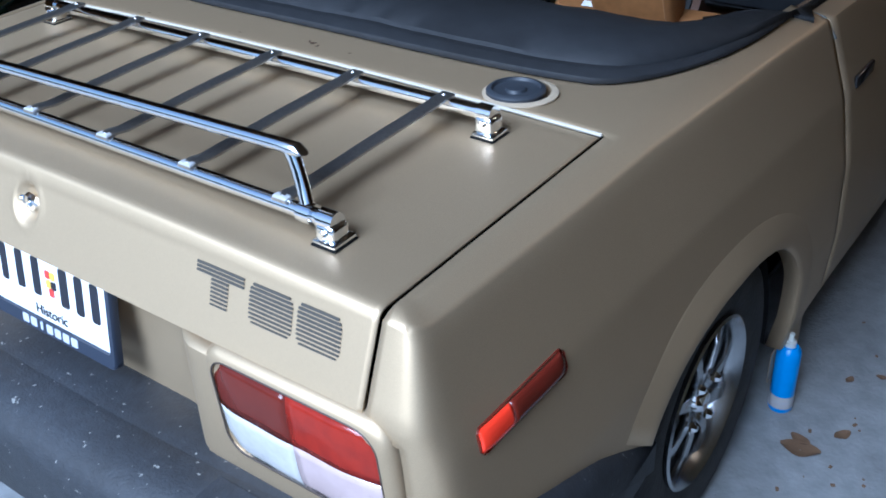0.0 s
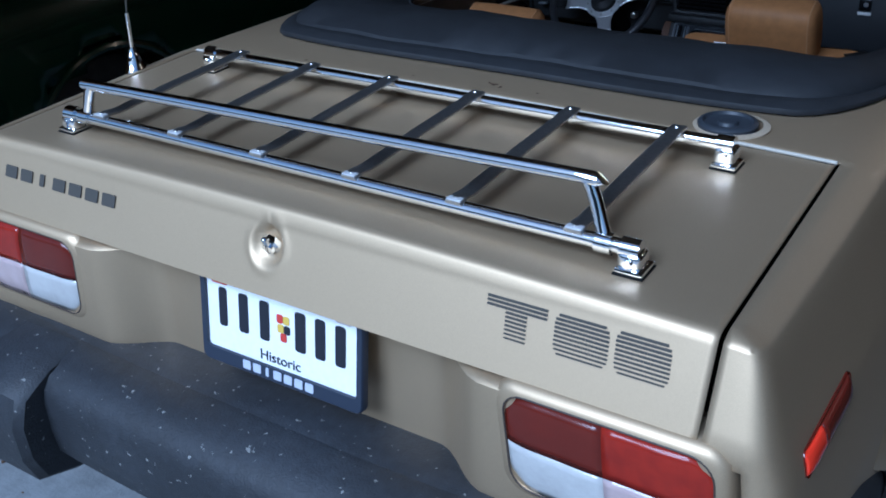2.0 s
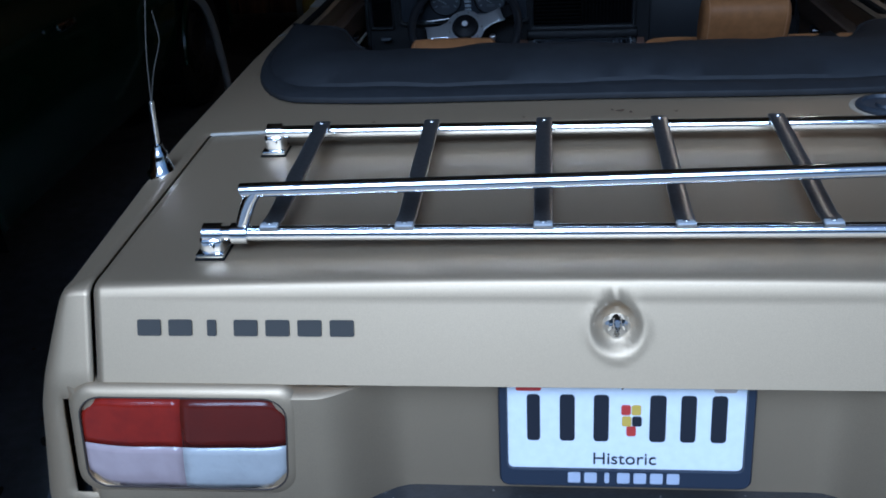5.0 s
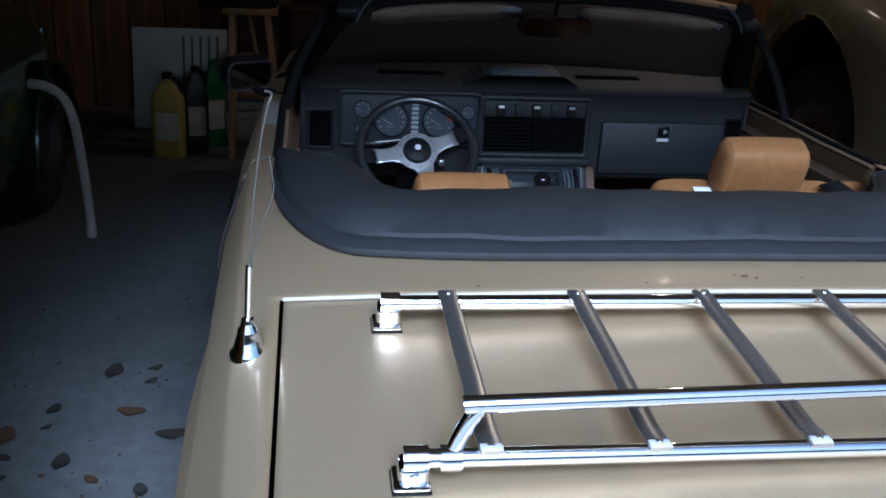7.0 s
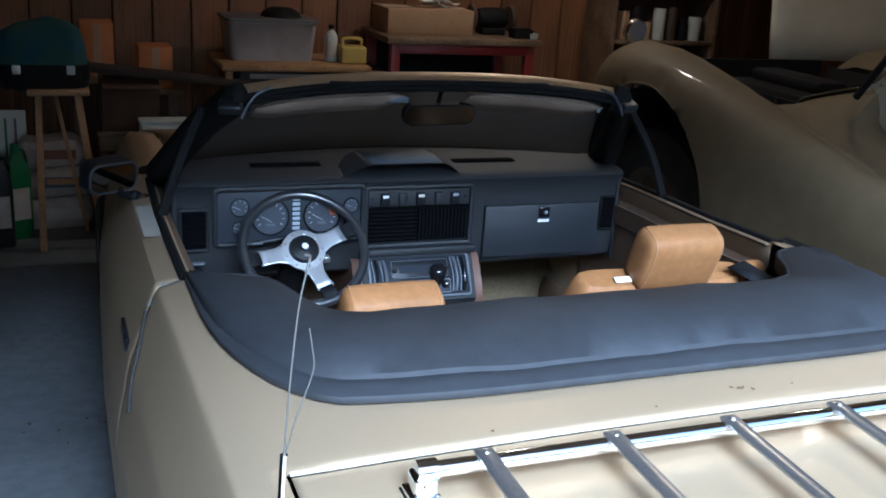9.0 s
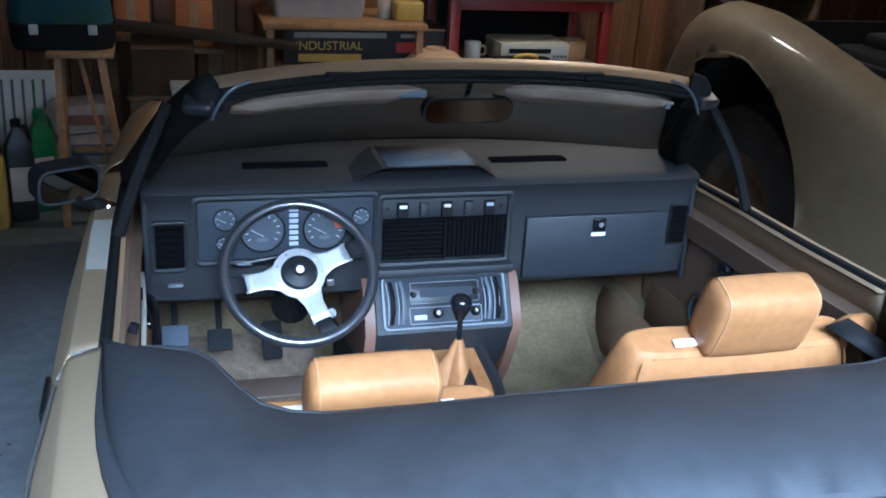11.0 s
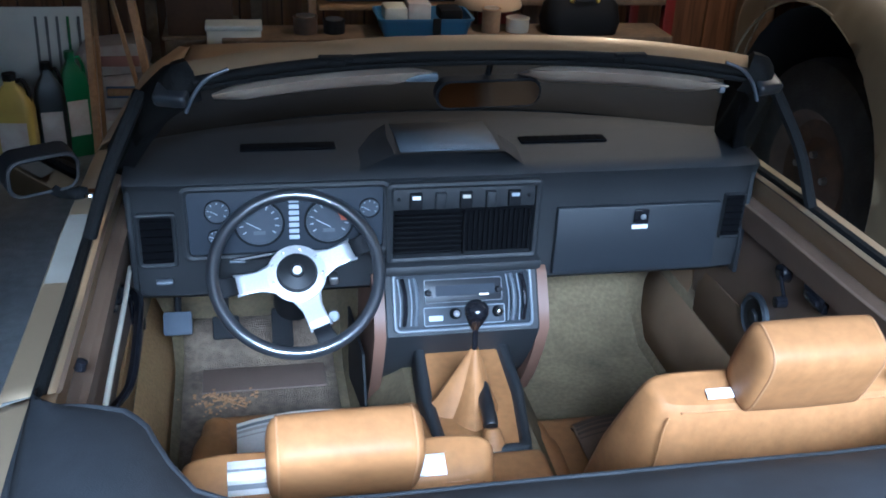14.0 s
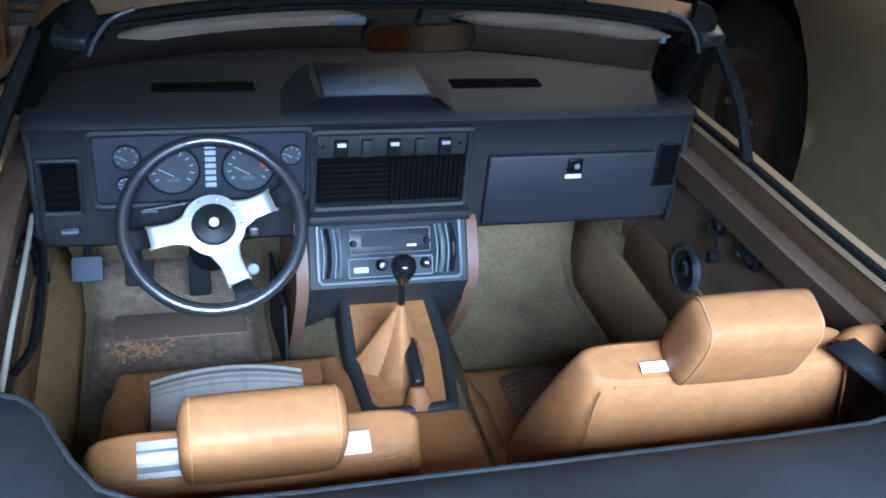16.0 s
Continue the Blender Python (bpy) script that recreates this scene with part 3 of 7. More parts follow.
for s in (1, -1):
    up = pose(s * LAMPX, -0.131, LAMPZ, 90)
    surround = []
    for q, d, r in ((0.034, -0.050, 0.040), (0.033, -0.022, 0.038), (0.029, -0.008, 0.035), (0.022, 0.000, 0.031), (0.013, 0.004, 0.034), (0.006, 0.005, 0.032), (0.003, 0.003, 0.031), (0.002, -0.012, 0.030)):
        surround.append([up @ Vector((x, y, d)) for x, y in lamp_outline(LW + 2 * q * 0.75, LH + 2 * q * 0.60, r, s)])
    tl = part("tail_lamp", grid(surround, closed_v=True), GOLD, car, "tail lamp with red and clear lenses in a gold surround")
    part("lamp_gasket", tube([up @ Vector((x, y, 0.0045)) for x, y in lamp_outline(LW + 0.006, LH + 0.006, 0.031, s)], 0.0015, 6, closed=True), material("lens_gasket", (0.05, 0.035, 0.025), 0.6), tl, "thin dull lens gasket")
    base = slab(lamp_outline(LW + 0.006, LH + 0.006, 0.029, s), 0.006, up @ pose(0, 0, -0.008))
    part("lamp_back", base, BLACK, tl)
    fields = (
        ("lens_field", -0.142, 0.0, 0.000, 0.071, DARKREDLENS if s > 0 else DARKREDLENS, "dark red lens"),
        ("lens_field", 0.000, 0.142, 0.000, 0.071, REDLENS, "red lens"),
        ("lens_field", -0.142, 0.0, -0.071, -0.001, WHITELENS, "clear reversing lens"),
        ("lens_field", 0.000, 0.142, -0.071, -0.001, PINKLENS, "faded amber lens"),
    )
    for name, x0, x1, y0, y1, mt, label in fields:
        rows = []
        for x in np.linspace(x0, x1, 12):
            row = []
            for y in np.linspace(y0, y1, 7):
                cut = 0.0095 * (ease(abs(x), 0.108, 0.142) * ease(abs(y), 0.037, 0.071))
                xx, yy = x - math.copysign(cut, x), y - math.copysign(cut, y)
                bulge = 0.011 - 0.010 * (abs(x) / 0.142) ** 5 - 0.006 * (abs(y) / 0.071) ** 5 + 0.0007 * math.sin(x * 420)
                row.append(up @ Vector((s * (xx * 1.012 - 0.10 * yy), yy * 1.02, bulge)))
            rows.append(row)
        part(name, grid(rows), mt, tl, label, solid=0.004)

# Side markers
for s in (1, -1):
    def flank(u, v, d, s=s):
        y = 0.054 + u
        z = 0.704 + v + 0.05 * u
        return (s * (side_x(y, z) + d), y, z)

    mk = part("side_marker", join(*[grid([[flank(u, v, d) for u, v in rounded(0.190, 0.038, 0.010)] for d in (-0.004, 0.0025)], closed_v=True)]), DARKREDLENS, car, "slim red side marker lamp")
    for u0, u1, mt, lb in ((-0.092, -0.030, AMBERRED, "bright red reflector"), (-0.029, 0.092, DARKREDLENS, "dark red lens")):
        rows = [[flank(u, v, 0.008 - 0.004 * (abs(v) / 0.017) ** 4 - 0.005 * (abs(u) / 0.092) ** 10) for v in np.linspace(-0.017, 0.017, 7)] for u in np.linspace(u0, u1, 14)]
        part("marker_lens", grid(rows), mt, mk, lb, solid=0.004)

# Bumper: thick black moulding wrapping round both corners, with two raised blocks
BPLAN = [(0.0, -0.265), (0.25, -0.263), (0.45, -0.255), (0.60, -0.240), (0.71, -0.21), (0.785, -0.15), (0.824, -0.06), (0.836, 0.08), (0.838, 0.22), (0.836, 0.31), (0.832, 0.36)]
curve = glide([(x, y, 0) for x, y in BPLAN], 6)
left = [Vector((-p.x, p.y, 0)) for p in reversed(curve[1:])] + curve
profile = ((-0.215, 0.551), (-0.16, 0.553), (-0.116, 0.556), (-0.109, 0.5535), (-0.105, 0.5535), (-0.099, 0.555), (-0.055, 0.549), (-0.022, 0.536), (-0.006, 0.515), (0.0, 0.490), (0.0, 0.43), (-0.005, 0.385), (-0.03, 0.355), (-0.08, 0.345), (-0.215, 0.345))
rows = []
for i, p in enumerate(left):
    d = (left[min(i + 1, len(left) - 1)] - left[max(i - 1, 0)]).normalized()
    n = Vector((d.y, -d.x, 0))
    wrap = ease(p.y, -0.16, 0.25)
    row = []
    for off, z in profile:
        q = p + n * (off * (1 - 0.62 * wrap))
        zz = z + lin(p.y, (-0.15, -0.06, 0.02, 0.20, 0.30, 0.36), (0.0, 0.008, 0.020, -0.042, -0.090, -0.120)) * (z > 0.45)
        row.append((q.x, q.y, zz))
    rows.append(row)
bumper = part("rear_bumper", grid(rows, cap=True), BUMPER, car, "dark grey rubber rear bumper with pale scratches")
for s in (1, -1):
    blk = [[(s * x, y, z) for y, z in ((-0.16, 0.557), (-0.235, 0.553), (-0.300, 0.520), (-0.318, 0.470), (-0.316, 0.40), (-0.296, 0.345), (-0.22, 0.318), (-0.16, 0.318))] for x in (0.415, 0.428, 0.50, 0.565, 0.578)]
    for row, sh in ((0, 0.92), (4, 0.92)):
        blk[row] = [(x, -0.16 + (y + 0.16) * sh, 0.44 + (z - 0.44) * sh) for x, y, z in blk[row]]
    part("bumper_block", grid(blk, closed_v=False, cap=True), BUMPER, bumper, "raised rubber bumper block")

# Number plate in its frame
PW, PH, PZ, PY = 0.305, 0.152, 0.694, -0.103
plate_m = pose(0.013, PY, PZ, 90 - 8)
plate = part("number_plate", slab(rounded(PW, PH, 0.012), 0.002, plate_m), PLATE, car, "white plate in a dark frame, characters as bars")
frame_bm = grid([[plate_m @ Vector((x, y - dy, z)) for x, y in rounded(w, h, r)] for w, h, r, z, dy in ((0.322, 0.178, 0.014, -0.006, 0.008), (0.322, 0.178, 0.014, 0.005, 0.008), (0.317, 0.173, 0.012, 0.008, 0.008), (0.300, 0.144, 0.008, 0.008, 0.0), (0.298, 0.142, 0.007, 0.003, 0.0))], closed_v=True)
part("plate_frame", frame_bm, PLATEFRAME, plate, "dark blue-black plate frame")
for x, w in ((-0.112, 0.028), (-0.069, 0.032), (-0.026, 0.032), (0.045, 0.034), (0.083, 0.032), (0.121, 0.032)):
    part("plate_bar", slab(rounded(w * 0.60, 0.066, 0.005), 0.0012, plate_m @ pose(x - 0.004, 0.002, 0.0021)), INK, plate)
for x, z, mt in ((-0.005, 0.012, CRESTRED), (0.008, 0.012, CRESTYELLOW), (-0.004, -0.004, CRESTYELLOW), (0.009, -0.004, INK), (0.002, -0.018, CRESTRED)):
    part("plate_crest_patch", slab(rounded(0.012, 0.014, 0.003), 0.0012, plate_m @ pose(x + 0.006, z + 0.002, 0.0021)), mt, plate)
part("plate_sticker", slab(rounded(0.032, 0.024, 0.003), 0.001, plate_m @ pose(-0.122, 0.052, 0.0024)), CRESTRED, plate, "small red sticker")
part("plate_sticker", slab(rounded(0.028, 0.020, 0.003), 0.001, plate_m @ pose(0.123, 0.050, 0.0024)), PAPER, plate, "small pale sticker")
for x in (-0.085, 0.085):
    part("plate_bolt", moved(lathe([(0, 0.006), (0.008, 0.006), (0.010, 0), (0, 0)], 12), plate_m @ pose(x, 0.058, 0.002)), INK, plate)


def words(text, size, m, mt, parent, name="lettering", wide=1.0):
    cu = bpy.data.curves.new(name, "FONT")
    cu.body, cu.size, cu.extrude, cu.align_x, cu.align_y = text, size, 0.0006, "CENTER", "CENTER"
    ob = new(name, cu)
    me = bpy.data.meshes.new_from_object(ob.evaluated_get(bpy.context.evaluated_depsgraph_get()))
    bpy.data.objects.remove(ob)
    bpy.data.curves.remove(cu)
    me.transform(m @ Matrix.Diagonal((wide, 1, 1, 1)))
    me.materials.clear()
    me.materials.append(mt)
    out = new(name, me)
    out.parent = parent
    return out


words("Maryland", 0.026, plate_m @ pose(0, 0.057, 0.003), INK, plate, wide=0.95)
words("Historic", 0.024, plate_m @ pose(0.0, -0.057, 0.003), INK, plate, wide=1.05)
for k in range(7):
    part("frame_mark", slab(rounded(0.006 if k == 2 else 0.016, 0.015, 0.002, 2), 0.001, plate_m @ pose(-0.064 + k * 0.021, -0.0815, 0.0082)), FRAMELETTER, plate)

# Wheels


def wheel(s, y, spokes=True):
    x = s * 0.712
    turn = pose(x, y, 0.292, 0, 90 * s, 0)
    tyre = lathe([(0.172, -0.085), (0.20, -0.094), (0.25, -0.098), (0.278, -0.088), (0.290, -0.066), (0.292, -0.03), (0.286, -0.028), (0.286, -0.024), (0.292, -0.022), (0.292, 0.022), (0.286, 0.024), (0.286, 0.028), (0.292, 0.03), (0.290, 0.066), (0.278, 0.088), (0.25, 0.098), (0.20, 0.094), (0.172, 0.085)], 48, turn)
    ty = part("wheel", tyre, TIREOLD, car, "cast alloy wheel with a black tyre")
    rim = lathe([(0.150, -0.07), (0.165, -0.088), (0.174, -0.092), (0.175, -0.084), (0.166, -0.05), (0.150, 0.0), (0.150, 0.055), (0.163, 0.080), (0.172, 0.086), (0.174, 0.094), (0.168, 0.097), (0.158, 0.088), (0.147, 0.050), (0.144, 0.0)], 48, turn, closed=True)
    part("rim", rim, WHEELALLOY, ty, "silver alloy rim")
    disc = lathe([(0.148, 0.030), (0.09, 0.030), (0.05, 0.05), (0.045, 0.068), (0, 0.068)], 36, turn)
    # Shade behind the spokes is put into this disc's dark colour.
    part("wheel_disc", disc, material("alloy_painted_shade", (0.05, 0.052, 0.055), 0.6, 0.3), ty)
    for k in range(8):
        a = radians(45 * k + 18)
        spoke = grid([[(r * math.cos(a) - w * math.sin(a) * t, r * math.sin(a) + w * math.cos(a) * t, h + (0.012 if abs(t) < 0.9 else 0)) for t in (-1, -0.8, 0, 0.8, 1)] for r, w, h in ((0.030, 0.022, 0.062), (0.07, 0.015, 0.070), (0.11, 0.013, 0.070), (0.152, 0.020, 0.064))])
        part("spoke", moved(spoke, turn), WHEELALLOY, ty, solid=0.008)
    for k in range(4):
        a = radians(90 * k + 30)
        part("wheel_nut", moved(lathe([(0, 0.026), (0.006, 0.024), (0.011, 0.016), (0.011, 0), (0, 0)], 6), turn @ pose(0.055 * math.cos(a), 0.055 * math.sin(a), 0.072)), CHROME, ty)
    part("hub_cap", moved(lathe([(0, 0.022), (0.018, 0.020), (0.026, 0.010), (0.028, 0), (0, 0)], 24), turn @ pose(0, 0, 0.070)), CHROME, ty)


for s in (1, -1):
    wheel(s, 0.652)
    wheel(s, 2.85)

# Front of the car: doors, wings, bonnet, windscreen

for s in (1, -1):
    ys = np.linspace(1.236, 2.236, 26)
    rows = []
    for y in ys:
        row = [(s * (shoulder_x(y) - 0.070), y, shoulder_z(y) - 0.05), (s * (shoulder_x(y) - 0.070), y, shoulder_z(y) + 0.002), (s * (shoulder_x(y) - 0.064), y, shoulder_z(y) + 0.008), (s * (shoulder_x(y) - 0.03), y, shoulder_z(y) + 0.006)]
        for dz in (0.0, 0.012, 0.03, 0.06, 0.10, 0.15, 0.22, 0.30, 0.38, 0.46, 0.54, 0.60):
            z = shoulder_z(y) - dz
            row.append((s * side_x(y, z), y, z))
        rows.append(row)
    door = part("door", grid(rows), GOLD, car, solid=0.003)
    # inner door card with a rolled brown top
    rows = []
    for y in np.linspace(1.25, 2.12, 20):
        zt, xt = shoulder_z(y) + 0.004, shoulder_x(y) - 0.066
        row = [(s * (xt + 0.004), y, zt - 0.01)]
        for k in range(7):
            row.append((s * (xt - 0.022 + 0.024 * math.cos(radians(70 - 30 * k))), y, zt - 0.028 + 0.034 * math.sin(radians(70 - 30 * k))))
        for dx, dz in ((-0.026, 0.085), (-0.022, 0.12), (-0.010, 0.13), (-0.008, 0.20), (-0.006, 0.34), (0.004, 0.43)):
            row.append((s * (xt + dx), y, zt - dz))
        rows.append(row)
    part("door_card", grid(rows), TRIMBROWN, door, "brown vinyl door card")
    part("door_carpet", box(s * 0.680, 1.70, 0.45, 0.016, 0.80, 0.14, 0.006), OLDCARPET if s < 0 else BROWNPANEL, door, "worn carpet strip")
    # rubber weather strip along the sill of the window
    part("window_seal", tube([(s * (shoulder_x(y) - 0.052), y, shoulder_z(y) + 0.010) for y in np.linspace(1.225, 2.14, 14)], 0.010, 8), RUBBER, door, "black rubber window seal")
    # chrome strip at the shut line, with loose trim hanging outside the driver's door
    part("shut_line_clip", tube([(s * (shoulder_x(1.23) - 0.045), 1.232, shoulder_z(1.23) + 0.010), (s * (shoulder_x(1.23) - 0.01), 1.231, shoulder_z(1.23) + 0.004), (s * (side_x(1.23, 0.81) + 0.003), 1.230, 0.81)], 0.0030, 8), material("dull_clip", (0.10, 0.10, 0.09), 0.6), door)
    if s < 0:
        part("hanging_strip", tube(glide([(-side_x(1.23, 0.80) - 0.004, 1.23, 0.80), (-side_x(1.17, 0.76) - 0.006, 1.17, 0.76), (-side_x(1.13, 0.70) - 0.006, 1.13, 0.70), (-side_x(1.11, 0.65) - 0.004, 1.11, 0.65)], 6), 0.0035, 8), material("loose_trim", (0.030, 0.028, 0.025), 0.85, spec=0.08), door, "loose grey trim strip hanging down")
    # window winder, door pull and speaker
    wy, wz = (1.735, 0.690) if s > 0 else (1.90, 0.63)
    part("window_winder", join(lathe([(0, 0.02), (0.018, 0.018), (0.022, 0.0), (0, 0)], 16, pose(s * 0.676, wy, wz, 0, -90 * s, 0)), tube([(s * 0.660, wy, wz), (s * 0.652, wy - 0.05, wz - 0.04)], 0.0045, 8), lathe([(0, 0.024), (0.012, 0.022), (0.013, 0), (0, 0)], 12, pose(s * 0.652, wy - 0.05, wz - 0.04, 0, -90 * s, 0))), GLOSSBLACK, door, "black window winder handle")
    part("door_latch_handle", join(box(s * 0.674, 1.615 if s > 0 else 1.78, 0.697, 0.02, 0.08, 0.034, 0.006), box(s * 0.662, 1.612 if s > 0 else 1.775, 0.697, 0.012, 0.045, 0.014, 0.004)), GLOSSBLACK, door)
    if s > 0:
        part("door_speaker", lathe([(0.055, 0), (0.055, 0.010), (0.049, 0.015), (0.042, 0.012), (0.041, 0.008), (0, 0.008)], 32, pose(0.680, 1.815, 0.535, 0, -90, 0)), material("pale_speaker", (0.05, 0.055, 0.062), 0.4), door, "round grey door speaker with a dark cone")
        part("speaker_cone", lathe([(0.040, 0.013), (0.022, 0.009), (0.018, 0.009), (0.014, 0.014), (0, 0.016)], 32, pose(0.680, 1.815, 0.535, 0, -90, 0)), DASH, door)
    else:
        part("door_pull", tube(glide([(-0.668, 1.93, 0.622), (-0.642, 1.88, 0.628), (-0.634, 1.75, 0.626), (-0.640, 1.63, 0.600), (-0.668, 1.58, 0.580)], 6), 0.011, 10, flat=0.7), GLOSSBLACK, door, "black door pull")
        part("card_piping", tube(glide([(-0.660, 1.95, 0.665), (-0.655, 1.75, 0.680), (-0.655, 1.58, 0.685), (-0.656, 1.40, 0.680)], 6), 0.005, 8), CREAM, door, "pale piping along the door card")
        part("lock_knob", lathe([(0, 0.016), (0.008, 0.014), (0.009, 0), (0, 0)], 12, pose(-0.664, 1.34, 0.826, 0, 20)), GLOSSBLACK, door)
    if s < 0:
        part("paint_patch", grid([[(s * (shoulder_x(y) - 0.03 + dx), y, shoulder_z(y) + 0.0075 - 0.09 * max(0, dx - 0.028)) for dx in (-0.012, 0.0, 0.012, 0.026)] for y in (1.58, 1.62, 1.70, 1.80, 1.86)]), PRIMER, door, "pale primer patch on the door top")
    # outside handle
    part("outside_handle", box(s * (side_x(1.36, 0.70) + 0.003), 1.36, 0.70, 0.010, 0.12, 0.030, 0.004), GLOSSBLACK, door)

    # front wing with wheel arch
    ys = np.linspace(2.244, 3.72, 62)
    rows = []
    for y in ys:
        row = [(s * 0.60, y, top_z(0.6, y))]
        row.append((s * (shoulder_x(y) - 0.04), y, top_z(0.66, y) - 0.004))
        row.append((s * (shoulder_x(y) - 0.01), y, shoulder_z(y) + 0.014))
        for dz in np.linspace(0, 0.62, 34):
            z = max(0.14, shoulder_z(y) - dz)
            row.append((s * side_x(y, z), y, z))
        rows.append(row)
    bm = grid(rows)
    FY, FA = 2.85, 0.36
    for v in bm.verts:
        r = math.hypot(v.co.y - FY, v.co.z - 0.24) / FA
        if abs(v.co.x) > 0.68 and 0.93 < r < 1.07:
            v.co.y, v.co.z = FY + (v.co.y - FY) / r, 0.24 + (v.co.z - 0.24) / r
    bmesh.ops.delete(bm, geom=[f for f in bm.faces if abs(f.calc_center_median().x) > 0.68 and math.hypot(f.calc_center_median().y - FY, f.calc_center_median().z - 0.24) < 0.985 * FA], context="FACES")
    part("front_wing", bm, GOLD, car, solid=0.003)
    part("sill", box(s * 0.775, 1.74, 0.19, 0.06, 1.02, 0.10, 0.02), GOLD, car)

rows = [[(x, y, top_z(x, y) + 0.004) for x in np.linspace(-0.592, 0.592, 21)] for y in np.linspace(2.40, 3.70, 18)]
part("bonnet", grid(rows), GOLD, car, solid=0.003)
rows = [[(x, y, top_z(x, y)) for x in np.linspace(-0.60, 0.60, 13)] for y in (2.18, 2.25, 2.30, 2.39)]
part("scuttle_panel", grid(rows), GOLD, car, solid=0.003)
part("front_bumper", join(box(0, 3.80, 0.44, 1.40, 0.16, 0.20, 0.05, 3)), BUMPER, car)
part("nose_panel", grid([[(x, 3.70 + 0.05 * k / 3 * (1 - (x / 0.7) ** 4), 0.60 - 0.09 * k) for x in np.linspace(-0.66, 0.66, 15)] for k in range(4)]), GOLD, car, solid=0.003)
part("underbody", join(box(0, 1.80, 0.150, 1.36, 3.70, 0.02), box(0, 0.25, 0.30, 0.86, 0.62, 0.02), box(0, 0.76, 0.50, 1.30, 0.02, 0.66), box(0, 2.58, 0.45, 1.34, 0.02, 0.50)), BLACK, car)

# Windscreen: curved header, raked pillars, glass


def header_z(x):
    return 1.157 - 0.040 * (abs(x) / 0.56) ** 2.6


def header_y(x):
    return 1.775 - 0.045 * (x / 0.56) ** 2


def base_y(x):
    return 2.28 - 0.17 * (abs(x) / 0.66) ** 2.2


HX = np.linspace(-0.532, 0.532, 31)
sect = ((-0.012, -0.012), (-0.014, -0.005), (-0.009, 0.001), (0.010, 0.012), (0.030, 0.019), (0.046, 0.016), (0.060, 0.004), (0.060, -0.010), (0.03, -0.016), (0.0, -0.022))
bm = grid([[(x, header_y(x) + dy, header_z(x) + dz) for dy, dz in sect] for x in HX], closed_v=True, cap=True)
wf = part("windscreen_frame", bm, GOLD, car, "gold windscreen frame with black rubber trim", smooth=35)
part("header_seal", tube([(x, header_y(x) - 0.016, header_z(x) - 0.004) for x in HX], 0.0095, 10), RUBBER, wf, "black header seal")
part("header_trim", grid([[(x, header_y(x) + dy, header_z(x) + dz) for dy, dz in ((-0.024, -0.010), (-0.020, -0.018), (0.0, -0.024), (0.04, -0.026))] for x in HX]), RUBBER, wf, solid=0.003)
for x in (-0.26, 0.27):
    part("hood_catch", join(box(x, header_y(x) - 0.020, header_z(x) + 0.004, 0.060, 0.018, 0.008, 0.003), box(x, header_y(x) - 0.026, header_z(x) - 0.004, 0.03, 0.010, 0.012, 0.003)), RUBBER, wf, "black hood catch")
for s in (1, -1):
    top = Vector((s * 0.530, 1.745, 1.108))
    foot = Vector((s * 0.672, 2.10, 0.850))
    line = glide([top + Vector((-s * 0.03, 0, 0.014)), top, top.lerp(foot, 0.35) + Vector((s * 0.012, 0, 0.004)), top.lerp(foot, 0.7) + Vector((s * 0.008, 0, 0.0)), foot], 6)
    part("pillar", tube(line, 0.029, 10, flat=1.35, up=(0, 0, 1)), RUBBER, wf, "black windscreen pillar trim")
    part("corner_cap", join(box(top.x, top.y - 0.012, top.z + 0.002, 0.058, 0.070, 0.026, 0.009, 4, Euler((0.5, 0, s * 0.3)).to_matrix().to_4x4())), material("slate_plastic", (0.014, 0.016, 0.019), 0.35), wf, "slate grey plastic corner cap")
    part("corner_strip", tube(glide([(s * 0.440, 1.708, 1.150), (s * 0.474, 1.702, 1.136), (s * 0.498, 1.700, 1.108), (s * 0.512, 1.702, 1.078)], 6), 0.0034, 8), material("slate_strip", (0.06, 0.067, 0.08), 0.35), wf, "slate grey edging strip")
    trim = [[(s * 0.500, 1.735, 1.108), (s * 0.560, 1.765, 1.105)], [(s * 0.540, 1.81, 1.045), (s * 0.612, 1.83, 1.045)], [(s * 0.586, 1.90, 0.965), (s * 0.652, 1.92, 0.965)], [(s * 0.628, 1.975, 0.885), (s * 0.685, 2.00, 0.885)], [(s * 0.642, 1.995, 0.855), (s * 0.692, 2.04, 0.850)]]
    part("pillar_trim", grid(trim), BLACK, wf, solid=0.012)
    # quarter light: upright channel with a small fixed pane
    qb, qt = Vector((s * 0.694, 1.735, 0.842)), Vector((s * 0.590, 1.80, 1.085))
    ql = part("quarter_light", tube(glide([qt, qt.lerp(qb, 0.5) + Vector((s * 0.008, -0.015, 0)), qb], 6), 0.0125, 8), RUBBER, wf, "black quarter light channel")
    pane = grid([[qt.lerp(top.lerp(foot, 0.25), k / 4) for k in range(5)], [qb.lerp(foot + Vector((0, -0.02, 0)), k / 4) for k in range(5)]])
    po = part("quarter_pane", pane, THINGLASS, ql, "clear quarter light pane")
    po.visible_shadow = False

